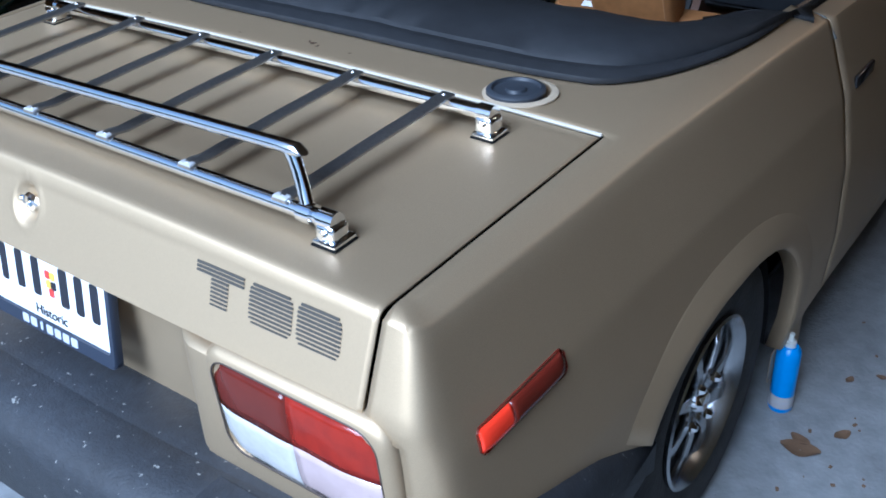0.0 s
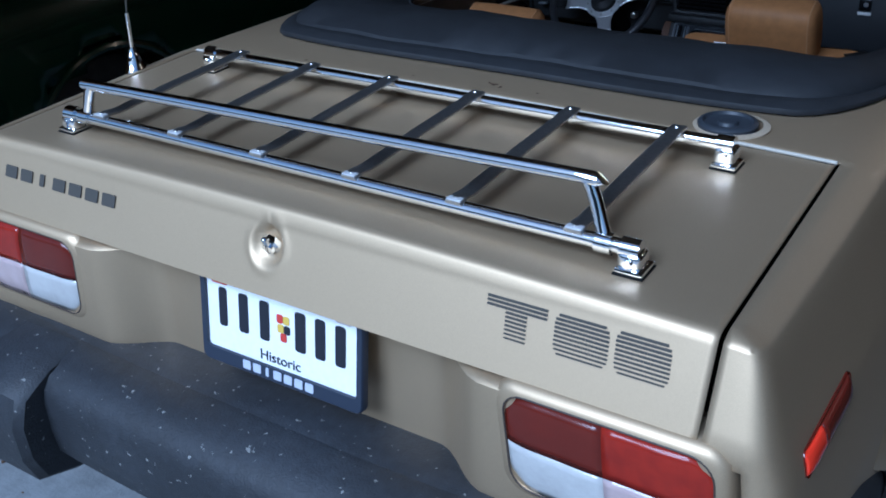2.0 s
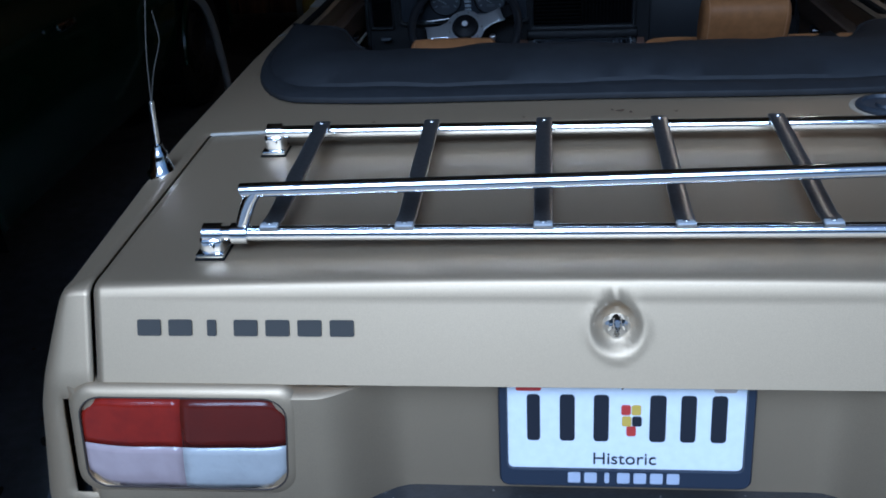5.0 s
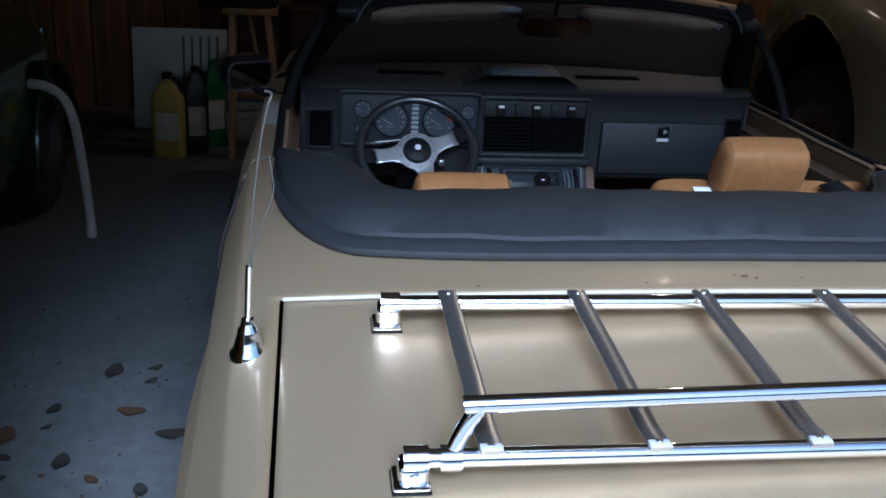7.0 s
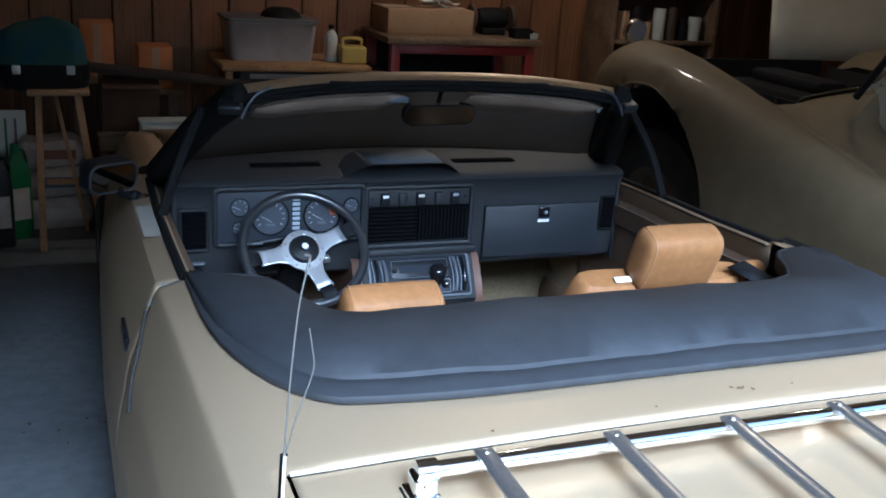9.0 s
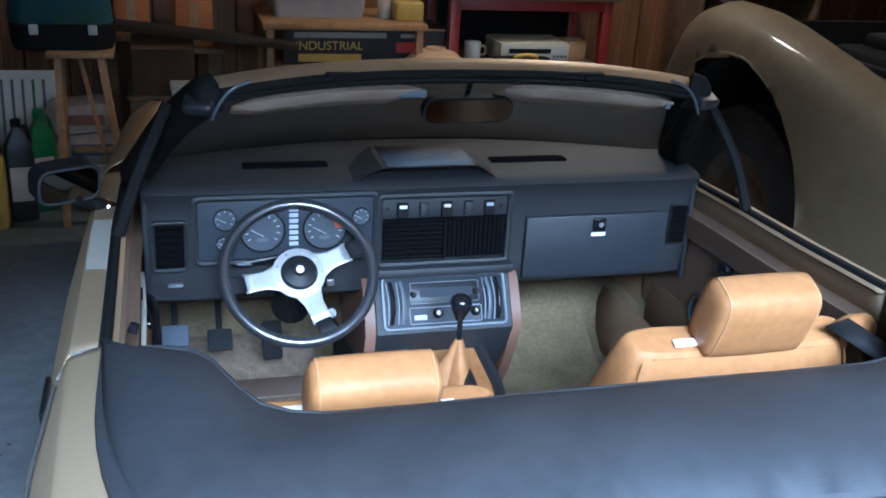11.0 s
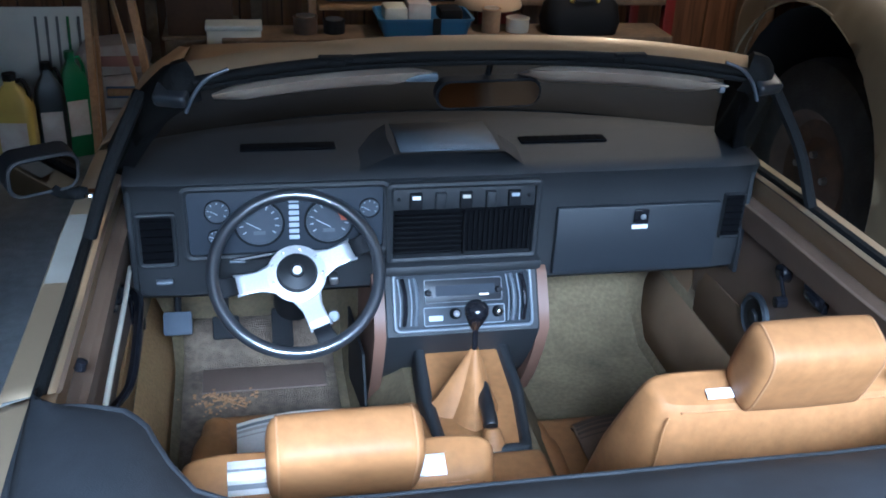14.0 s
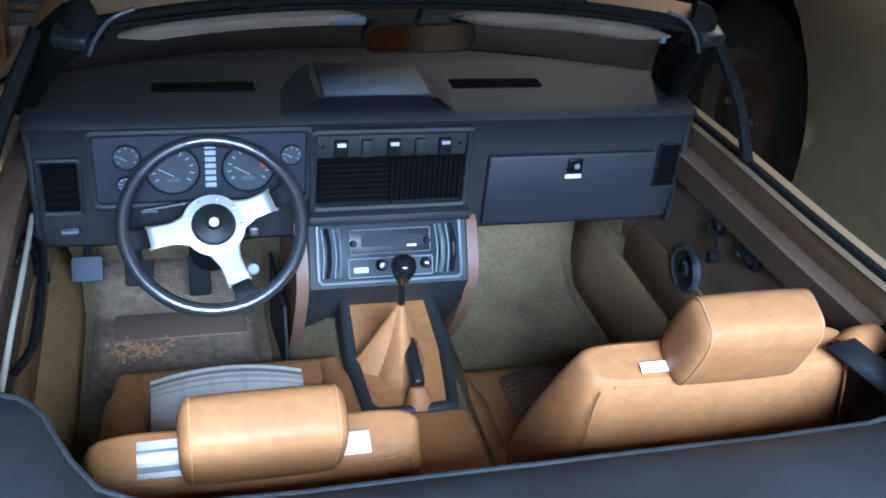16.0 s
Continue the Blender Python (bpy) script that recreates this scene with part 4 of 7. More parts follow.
rows = []
for k in range(9):
    t = k / 8
    rows.append([((0.53 + 0.125 * t) * u, header_y(0.53 * u) + 0.03 + (base_y(0.66 * u) - header_y(0.53 * u) - 0.03) * t, header_z(0.53 * u) - 0.02 + (0.868 - header_z(0.53 * u) + 0.02) * t + 0.018 * math.sin(math.pi * t)) for u in np.linspace(-1, 1, 21)])
pane = part("windscreen_glass", grid(rows), GLASS, wf, "clear laminated windscreen")
pane.visible_shadow = False
part("screen_seal", tube([(0.66 * u, base_y(0.66 * u), 0.868) for u in np.linspace(-1, 1, 21)], 0.009, 8), RUBBER, wf)

# Sun visors, mirror
SUEDE = material("tan_visor_vinyl", (0.31, 0.25, 0.19), 0.6, spots=(0.21, 0.15, 0.11), scale=10, amount=0.6)
for x0, x1 in ((-0.47, -0.085), (0.095, 0.475)):
    rows = []
    for k in range(15):
        t = k / 14
        x = x0 + (x1 - x0) * t
        y, z = header_y(x) + 0.004, header_z(x) - 0.019
        fat = 0.014 * min(1.0, 6 * t + 0.2, 6 * (1 - t) + 0.2)
        rows.append([(x, y + dy * 0.105 + fat * ny, z - 0.040 * dy - 0.02 + fat * nz) for dy, ny, nz in ((0, -1, 0.3), (0.05, 0, 1), (0.5, 0.1, 1.0), (0.95, 0.3, 1), (1.0, 1, 0), (0.95, 0, -1), (0.5, -0.1, -1.0), (0.05, -0.5, -1))])
    vz = part("sun_visor", grid(rows, closed_v=True, cap=True), SUEDE, car, "tan sun visor folded up under the header")
    xe = x1 if x0 < 0 else x0
    if x0 < 0:
        part("visor_pivot", box(xe - 0.02, header_y(xe) + 0.006, header_z(xe) - 0.048, 0.060, 0.016, 0.016, 0.004), material("slate_clip", (0.09, 0.11, 0.13), 0.35), vz)
    else:
        part("visor_tag", box(x1 - 0.012, header_y(x1) + 0.01, header_z(x1) - 0.044, 0.013, 0.014, 0.018, 0.003), GREYPLASTIC, vz)
mirror_m = pose(0.035, 1.830, 1.058, 90 + 8, 0, 3)
rm = part("rear_view_mirror", slab(rounded(0.205, 0.058, 0.026), 0.022, mirror_m @ pose(0, 0, -0.022), r=0.0), BLACK, car, "black interior mirror on a thin stalk")
part("mirror_face", slab(rounded(0.196, 0.050, 0.022), 0.0015, mirror_m @ pose(0, 0, 0.0008)), material("aged_mirror", (0.26, 0.24, 0.22), 0.10, 1.0), rm)
part("mirror_stalk", tube([(0.035, 1.855, 1.080), (0.035, 1.830, 1.125), (0.035, 1.815, 1.142)], 0.006, 8), BLACK, rm)

# Door mirror on the driver's side
dm = pose(-0.792, 1.915, 0.888, 98, 0, 27)
dmr = part("door_mirror", slab(rounded(0.136, 0.082, 0.028), 0.045, dm @ pose(0, 0, -0.045), r=0.0), BLACK, car, "black rectangular door mirror on a short arm")
part("mirror_face", slab(rounded(0.120, 0.066, 0.022), 0.0015, dm @ pose(0, 0, 0.0015)), material("dark_mirror", (0.14, 0.13, 0.12), 0.08, 1.0), dmr)
part("mirror_rim", tube([dm @ Vector((x, y, 0.002)) for x, y in rounded(0.128, 0.074, 0.025)], 0.0028, 6, closed=True), STEELDARK, dmr)
part("mirror_arm", tube(glide([(-0.785, 1.93, 0.858), (-0.765, 1.95, 0.836), (-0.745, 1.96, 0.828), (-0.73, 1.965, 0.822)], 5), [0.014] * 5 + [0.012] * 5 + [0.016] * 6, 10), BLACK, dmr)
part("mirror_foot", lathe([(0, 0.016), (0.016, 0.014), (0.022, 0), (0, 0)], 16, pose(-0.722, 1.965, 0.815)), CHROME, dmr)

# Folded hood under its black cover
rows = []
CV = 61
# front edge of the cover: straight across, then a forward wing with a round corner each side
INNER = ((0.0, 0.40, 0.60, 0.66, 0.71, 0.77, 0.83, 0.89, 0.95, 1.0), (0.0, 0.28, 0.400, 0.470, 0.512, 0.535, 0.560, 0.600, 0.640, 0.672), (0.962, 0.964, 0.972, 0.992, 1.050, 1.110, 1.140, 1.155, 1.165, 1.175))
for i in range(CV):
    u = -1 + 2 * i / (CV - 1)
    au = abs(u)
    # rear edge runs across, then turns forward along the flanks
    if au < 0.62:
        rx, ry = u / 0.62 * 0.545, 0.566 + 0.034 * (au / 0.62) ** 4
    else:
        k = (au - 0.62) / 0.38
        rx = math.copysign(0.545 + 0.155 * math.sin(math.pi / 2 * min(1, 1.25 * k)) ** 0.9, u)
        ry = 0.600 + 0.635 * k**1.55
    ix = math.copysign(lin(au, INNER[0], INNER[1]) + (0.066 if u > 0 else 0.018) * ease(au, 0.5, 0.68), u)
    iy = lin(au, INNER[0], INNER[2])
    zr = top_z(rx, ry) + 0.002
    row = []
    for t, h in ((0.0, 0.0), (0.010, 0.008), (0.05, 0.013), (0.10, 0.016), (0.114, 0.0142), (0.126, 0.0225), (0.25, 0.041), (0.40, 0.047), (0.56, 0.041), (0.72, 0.028), (0.86, 0.012), (0.95, -0.002), (1.0, -0.016), (1.0, -0.055)):
        flat = 1 - 0.65 * ease(au, 0.55, 0.95)
        bumpy = (0.0045 * math.sin(9 * u + 5 * t) + 0.003 * math.sin(23 * u - 7 * t) + 0.0018 * math.sin(41 * u + 13 * t + 2 * math.sin(6 * u))) * math.sin(math.pi * t)
        row.append((rx + (ix - rx) * t, ry + (iy - ry) * t, zr + h * flat + bumpy - 0.012 * t * flat + (0.0 if u > 0 else 0.020) * ease(au, 0.62, 0.74) * ease(t, 0.3, 0.9)))
    rows.append(row)
cover = part("hood_cover", grid(rows), VINYL, car, "black vinyl cover over the folded hood", solid=0.004)
edge = [Vector(r[12]) + Vector((0, 0, 0.004)) for r in rows]
part("cover_piping", tube(edge, 0.005, 8), VINYL, cover)
part("cover_rear_seam", tube([Vector(r[4]) + Vector((0, 0, 0.0015)) for r in rows[5:-5]], 0.0016, 6), VINYL, cover)
for i in (12, 21, 30, 39, 48):
    r = rows[i]
    part("cover_stud", lathe([(0, 0.003), (0.003, 0.0022), (0.0045, 0), (0, 0)], 12, pose(*(Vector(r[2]) + Vector((0, 0, 0.0005))))), BLACK, cover)

# Luggage rack: two rails, six flat slats, guard hoop, four clamp feet
rack = thing("luggage_rack", "chrome boot luggage rack with flat slats and a rear guard hoop", "luggage rack")
RZ0, RZ1, RY0, RY1 = 0.908, 0.921, 0.004, 0.352
part("rail", tube([(x, RY0, RZ0) for x in np.linspace(-0.515, 0.515, 9)], 0.0105, 14), CHROME, rack)
part("rail", tube([(x, RY1, RZ1) for x in np.linspace(-0.515, 0.515, 9)], 0.0105, 14), CHROME, rack)
for k in range(6):
    x = -0.4475 + 0.179 * k
    strip = grid([[(x + w, y, z + h) for w, h in ((-0.0125, -0.002), (-0.0125, 0.001), (-0.010, 0.0028), (0.010, 0.0028), (0.0125, 0.001), (0.0125, -0.002))] for y, z in ((RY0 - 0.010, RZ0 + 0.010), (RY0 + 0.012, RZ0 + 0.0115), (RY0 + 0.03, RZ0 + 0.009), (0.18, 0.925), (RY1 - 0.03, RZ1 + 0.0095), (RY1 - 0.012, RZ1 + 0.0115), (RY1 + 0.011, RZ1 + 0.011))], closed_v=True, cap=True)
    sl = part("slat", strip, STEEL, rack, "flat brushed steel slat")
    for y, z in ((RY0, RZ0 + 0.0140), (RY1, RZ1 + 0.0140)):
        part("rivet", lathe([(0, 0.003), (0.004, 0.002), (0.005, 0), (0, 0)], 10, pose(x, y, z)), STEEL, sl)
    part("slat_tip", box(x, RY0 - 0.003, RZ0 + 0.0125, 0.024, 0.013, 0.005, 0.002), material("pale_steel_tip", (0.52, 0.53, 0.54), 0.4, 0.3), sl)
hoop = glide([(-0.488, RY0 + 0.002, RZ0 + 0.004), (-0.478, RY0 + 0.001, RZ0 + 0.03), (-0.468, RY0, 0.958), (-0.458, RY0, 0.969), (-0.440, RY0, 0.971), (0.0, RY0 + 0.006, 0.978), (0.440, RY0 + 0.012, 0.986), (0.455, RY0 + 0.012, 0.983), (0.464, RY0 + 0.012, 0.970), (0.477, RY0 + 0.008, RZ0 + 0.03), (0.488, RY0 + 0.002, RZ0 + 0.004)], 5)
part("guard_hoop", tube(hoop, 0.0095, 12), CHROME, rack)
for sx in (-1, 1):
    part("hoop_collar", tube([(sx * 0.478, RY0, RZ0), (sx * 0.500, RY0, RZ0)], 0.0145, 14), CHROME, rack)
    for y, z in ((RY0, RZ0), (RY1, RZ1)):
        zf = top_z(0.52, y)
        foot = join(
            box(sx * 0.529, y, zf + 0.005, 0.039, 0.043, 0.007, 0.003),
            box(sx * 0.527, y, (zf + z) / 2, 0.033, 0.033, z - zf, 0.007, 3),
            tube([(sx * 0.512, y, z), (sx * 0.538, y, z)], 0.0145, 16),
            tube([(sx * 0.527, y - 0.022, z - 0.012), (sx * 0.527, y + 0.018, z - 0.012)], 0.006, 8),
        )
        ft = part("clamp_foot", foot, CHROME, rack)
        part("foot_pad", box(sx * 0.529, y, zf + 0.0008, 0.041, 0.045, 0.002, 0.0005), RUBBER, ft)

AERIALWIRE = material("dull_aerial_wire", (0.065, 0.06, 0.05), 0.7, 0.1)
# Aerial on the left wing
az = top_z(0.709, 0.303) - 0.008
aer = thing("car_aerial", "slim chrome telescopic aerial bent near its tip", "aerial")
part("aerial_base", lathe([(0.024, -0.004), (0.024, 0.004), (0.019, 0.010), (0.014, 0.030), (0.013, 0.036), (0.010, 0.040), (0.008, 0.050), (0, 0.050)], 24, pose(-0.709, 0.303, az)), CHROME, aer)
part("lower_mast", tube([(-0.709, 0.303, az + 0.045), (-0.706, 0.304, az + 0.122)], 0.0045, 10), CHROME, aer)
part("upper_mast", tube(glide([(-0.706, 0.304, az + 0.12), (-0.700, 0.308, az + 0.20), (-0.690, 0.318, az + 0.28), (-0.681, 0.322, az + 0.322)], 5), 0.0010, 8), AERIALWIRE, aer)
part("loose_wire", tube(glide([(-0.706, 0.304, az + 0.118), (-0.692, 0.303, az + 0.17), (-0.676, 0.306, az + 0.215), (-0.677, 0.308, az + 0.24), (-0.680, 0.310, az + 0.262)], 5), 0.0008, 6), AERIALWIRE, aer)
part("aerial_tip", tube(glide([(-0.681, 0.322, az + 0.322), (-0.677, 0.326, az + 0.334), (-0.684, 0.318, az + 0.339)], 4), 0.0014, 8), AERIALWIRE, aer)

# Cockpit floor, tunnel, sills

tub = [[(x, y, z) for x, z in ((-0.69, 0.62), (-0.665, 0.30), (-0.60, 0.205), (-0.20, 0.200), (-0.15, 0.33), (-0.10, 0.395), (0.13, 0.395), (0.18, 0.33), (0.23, 0.200), (0.60, 0.205), (0.665, 0.30), (0.69, 0.62))] for y in (0.98, 1.2, 1.5, 1.8, 2.22)]
tub.append([(x, 2.44, 0.36 + (z - 0.2) * 0.8 if abs(x) < 0.67 else z) for x, y, z in tub[-1]])
tub.append([(x, 2.56, 0.62) for x, y, z in tub[-1]])
part("cockpit_carpet", grid(tub), CARPET, car, "olive brown carpet over floor and tunnel", solid=0.004)
part("rear_bulkhead", join(box(0, 0.985, 0.49, 1.34, 0.02, 0.58, 0.008)), OLDCARPET, car, "tan carpeted bulkhead behind the seats")
for s in (1, -1):
    rows = [[(s * x, y, z) for x, z in ((0.705, 0.40), (0.690, 0.398), (0.664, 0.380), (0.642, 0.34), (0.622, 0.28), (0.612, 0.205))] for y in (1.0, 1.3, 1.6, 1.9, 2.15, 2.45)]
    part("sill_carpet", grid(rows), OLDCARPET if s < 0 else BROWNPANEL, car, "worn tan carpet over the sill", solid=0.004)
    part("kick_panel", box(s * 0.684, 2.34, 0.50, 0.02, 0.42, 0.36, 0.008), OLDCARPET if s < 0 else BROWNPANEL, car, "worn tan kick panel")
mat_rows = []
for y in np.linspace(1.72, 2.34, 21):
    mat_rows.append([(x, y, 0.212 + 0.004 * math.sin(30 * y) + 0.70 * max(0, y - 2.22)) for x in np.linspace(-0.595, -0.225, 9)])
part("floor_mat", grid(mat_rows), FLOORMAT, car, "worn brown floor mat with dry crumbs", solid=0.008)
part("heel_pad", box(-0.40, 2.17, 0.222, 0.30, 0.10, 0.010, 0.004), material("heel_pad_rubber", (0.11, 0.075, 0.055), 0.7), car)
rnd = random.Random(4)
bits = []
for k in range(120):
    x, y = rnd.gauss(-0.505, 0.034), rnd.gauss(2.085, 0.022)
    sz = rnd.uniform(0.0025, 0.0075)
    bits.append(box(x, y, 0.224 + sz * 0.25, sz, sz * rnd.uniform(0.6, 1.2), sz * 0.5, 0, m=Euler((0, 0, rnd.uniform(0, 3))).to_matrix().to_4x4()))
tagged(part("crumb_litter", join(*bits), FLAKES, car, "pale dry crumbs"), kind="stuff")
# Pedals
for x, z, w in ((-0.595, 0.394, 0.066), (-0.485, 0.375, 0.062)):
    pd = part("pedal", moved(slab(rounded(w, 0.055, 0.006), 0.016, r=0.003), pose(x, 2.17, z, 55)), material("grey_rubber", (0.055, 0.065, 0.085), 0.7) if x < -0.55 else BLACK, car, "grey rubber foot pedal" if x < -0.55 else "black foot pedal")
    part("pedal_arm", tube([(x, 2.19, z), (x, 2.26, z + 0.10), (x, 2.30, z + 0.22)], 0.008, 8), BLACK, pd)
pd = part("pedal", moved(slab(rounded(0.05, 0.10, 0.008), 0.014, r=0.003), pose(-0.353, 2.17, 0.365, 60)), BLACK, car, "black accelerator pedal")

# Dashboard
dash = part(
    "dashboard",
    grid(
        [
            [(x, y + 0.006 * (abs(x) > 0.6), z) for y, z in ((1.945, 0.592), (1.928, 0.606), (1.920, 0.66), (1.920, 0.80), (1.914, 0.845), (1.906, 0.860), (1.915, 0.869), (1.945, 0.874), (2.02, 0.878), (2.10, 0.880), (2.20 - 0.10 * (abs(x) / 0.66) ** 2, 0.876), (2.32 - 0.16 * (abs(x) / 0.66) ** 2, 0.868))]
            for x in [-0.655, -0.645, -0.55, -0.45, -0.35, -0.25, -0.16, 0.0, 0.17, 0.30, 0.45, 0.60, 0.655, 0.67]
        ]
    ),
    DASH,
    car,
    "dark slate grey moulded dashboard",
    solid=0.01,
)
for x in (-0.648, 0.664):
    part("dash_end", box(x, 2.04, 0.73, 0.012, 0.24, 0.28, 0.004), DASH, dash)
# binnacle: hooded box round the instruments
bx0, bx1, bz0, bz1 = -0.538, -0.150, 0.695, 0.850


def rect_ring(x0, x1, z0, z1, y, w, depth, r=0.006, back=0.0):
    """A picture-frame moulding that faces -y."""
    cx, cz = (x0 + x1) / 2, (z0 + z1) / 2
    rows = []
    for g, d in ((w, 0.0), (w, -depth), (w * 0.5, -depth - 0.003), (0.0, -depth), (-0.002, back)):
        rows.append([(x, y + d, z) for x, z in rounded(x1 - x0 + 2 * g, z1 - z0 + 2 * g, r + max(g, 0) * 0.5, 4, cx, cz)])
    return grid(rows, closed_v=True)


binn = part("instrument_binnacle", rect_ring(bx0, bx1, bz0 + 0.01, bz1 - 0.006, 1.925, 0.012, 0.020, 0.010, 0.012), DASH, dash, "hooded slate instrument binnacle")
part("instrument_panel", box((bx0 + bx1) / 2, 1.916, (bz0 + bz1) / 2, bx1 - bx0, 0.006, bz1 - bz0, 0.002), material("gauge_panel", (0.030, 0.034, 0.042), 0.45, spec=0.3), binn, "grey gauge panel")
for x, z, r in ((-0.399, 0.771, 0.048), (-0.260, 0.771, 0.048), (-0.480, 0.800, 0.024), (-0.178, 0.796, 0.020), (-0.484, 0.744, 0.016)):
    gm = upright(x, 1.9115, z)
    ga = part("gauge", lathe([(0, 0.001), (r * 0.92, 0.001), (r * 0.95, 0.004), (r, 0.004), (r, 0)], 40, gm), DIAL, binn, "round black dial")
    ticks = []
    for k in range(11 if r > 0.03 else 7):
        a = radians(215 - 250 * k / (10 if r > 0.03 else 6))
        ticks.append(box(0, 0, 0, 0.0022, r * 0.16, 0.0006, m=gm @ pose(r * 0.74 * math.cos(a), r * 0.74 * math.sin(a), 0.0016, 0, 0, math.degrees(a) - 90)))
    part("dial_marks", join(*ticks), MARKS, ga)
    part("dial_rim", lathe([(r * 0.96, 0.0035), (r * 1.0, 0.0055), (r * 1.06, 0.005), (r * 1.06, 0)], 40, gm), BLACK, ga)
    part("needle", box(0, 0, 0, 0.0014, r * 0.70, 0.0008, m=gm @ pose(-r * 0.25, -r * 0.1, 0.003, 0, 0, 60)), MARKS, ga)
    if r > 0.03:
        part("dial_legend", box(0, 0, 0, r * 0.5, r * 0.16, 0.0006, m=gm @ pose(0, -r * 0.45, 0.0016)), GREYPLASTIC, ga)
    if x == -0.260:
        zone = [(r * 0.5 * math.cos(radians(a)), r * 0.5 * math.sin(radians(a))) for a in (0, 15, 30, 48)] + [(r * 0.84 * math.cos(radians(a)), r * 0.84 * math.sin(radians(a))) for a in (48, 30, 15, 0)]
        part("red_zone", slab(zone, 0.0006, gm @ pose(0, 0, 0.0014)), material("red_zone", (0.36, 0.10, 0.05), 0.5), ga, "orange-red warning zone")
for k in range(7):
    part("warning_lamp", box(-0.330, 1.911, 0.818 - 0.0135 * k, 0.020, 0.003, 0.009, 0.001), MARKS, binn)
part("stalk", tube([(-0.36, 1.87, 0.725), (-0.455, 1.86, 0.716)], 0.005, 8), GLOSSBLACK, dash)
part("stalk_tip", box(-0.445, 1.853, 0.717, 0.030, 0.004, 0.005, 0.001), GREYPLASTIC, dash)
# left vent pod
vp = part("vent_pod", rect_ring(-0.630, -0.568, 0.690, 0.792, 1.920, 0.008, 0.010, 0.005, -0.004), DASH, dash)
for k in range(6):
    part("vent_slat", box(-0.599, 1.911, 0.700 + 0.0165 * k, 0.060, 0.010, 0.003, 0.001), VENTBLACK, vp)
part("vent_back", box(-0.599, 1.914, 0.741, 0.064, 0.004, 0.106), VENTBLACK, vp)
part("bonnet_pull", box(-0.590, 1.900, 0.655, 0.032, 0.016, 0.008, 0.003), GREYPLASTIC, dash, "grey pull handle")
# right vent
vp = part("vent_pod", rect_ring(0.606, 0.650, 0.690, 0.790, 1.920, 0.003, 0.008, 0.004, -0.004), DASH, dash)
for k in range(6):
    part("vent_slat", box(0.628, 1.912, 0.700 + 0.016 * k, 0.042, 0.008, 0.003, 0.001), VENTBLACK, vp)
part("vent_back", box(0.628, 1.916, 0.740, 0.046, 0.004, 0.102), VENTBLACK, vp)
VENTGREY = material("vent_grey", (0.0045, 0.0045, 0.005), 0.8, spec=0.08)
# centre stack: switches and two vents
CX = 0.019
cs = part("centre_panel", rect_ring(CX - 0.150, CX + 0.150, 0.682, 0.838, 1.920, 0.012, 0.022, 0.005, 0.004), DASH, dash)
part("switch_strip", box(CX, 1.912, 0.811, 0.300, 0.012, 0.048, 0.003), DASH, cs, "slate switch strip")
for k, x in enumerate((-0.103, -0.052, 0.001, 0.054, 0.104)):
    sw = part("rocker_switch", box(CX + x, 1.902, 0.809, 0.026 if k % 2 == 0 else 0.022, 0.012, 0.036, 0.003), BLACK if k % 2 == 0 else DASH, cs)
    if k % 2 == 0:
        part("switch_mark", box(CX + x, 1.8955, 0.819, 0.017, 0.002, 0.008, 0.001), WHITECLOTH if k == 0 else CREAM if k == 2 else MARKS, sw)
    else:
        part("switch_blank", box(CX + x, 1.8955, 0.809, 0.016, 0.002, 0.028, 0.001), DASH, sw)
for x in (-0.138, 0.136):
    part("strip_screw", lathe([(0, 0.003), (0.003, 0.002), (0.004, 0), (0, 0)], 10, upright(CX + x, 1.906, 0.812)), BLACK, cs)
part("vent_back", box(CX, 1.915, 0.734, 0.302, 0.004, 0.100), VENTBLACK, cs)
part("vent_divider", box(CX, 1.905, 0.734, 0.004, 0.016, 0.096, 0.001), VENTGREY, cs)
for k in range(8):
    part("vent_slat", box(CX - 0.075, 1.907, 0.694 + 0.0115 * k, 0.142, 0.016, 0.0032, 0.001), VENTGREY, cs)
for k in range(13):
    part("vent_slat", box(CX + 0.012 + 0.0108 * k, 1.909, 0.734, 0.003, 0.008, 0.092, 0.001), VENTGREY, cs)
part("lower_ledge", box(CX, 1.900, 0.662, 0.336, 0.050, 0.024, 0.008), DASH, dash)
# glovebox
gb = part("glovebox_door", box(0.408, 1.913, 0.699, 0.372, 0.016, 0.158, 0.006), material("glovebox_plastic", (0.0165, 0.0185, 0.022), 0.48, bump=0.2, bump_scale=900), dash, "slate grey glovebox door")
part("glovebox_latch", box(0.409, 1.902, 0.754, 0.034, 0.010, 0.034, 0.005), GLOSSBLACK, gb, "black square latch")
part("latch_button", lathe([(0, 0.003), (0.005, 0.0025), (0.0065, 0), (0, 0)], 16, upright(0.412, 1.897, 0.754)), ALLOY, gb)
part("glovebox_label", box(0.409, 1.9035, 0.728, 0.036, 0.003, 0.009, 0.001), WHITECLOTH, gb, "small white label")
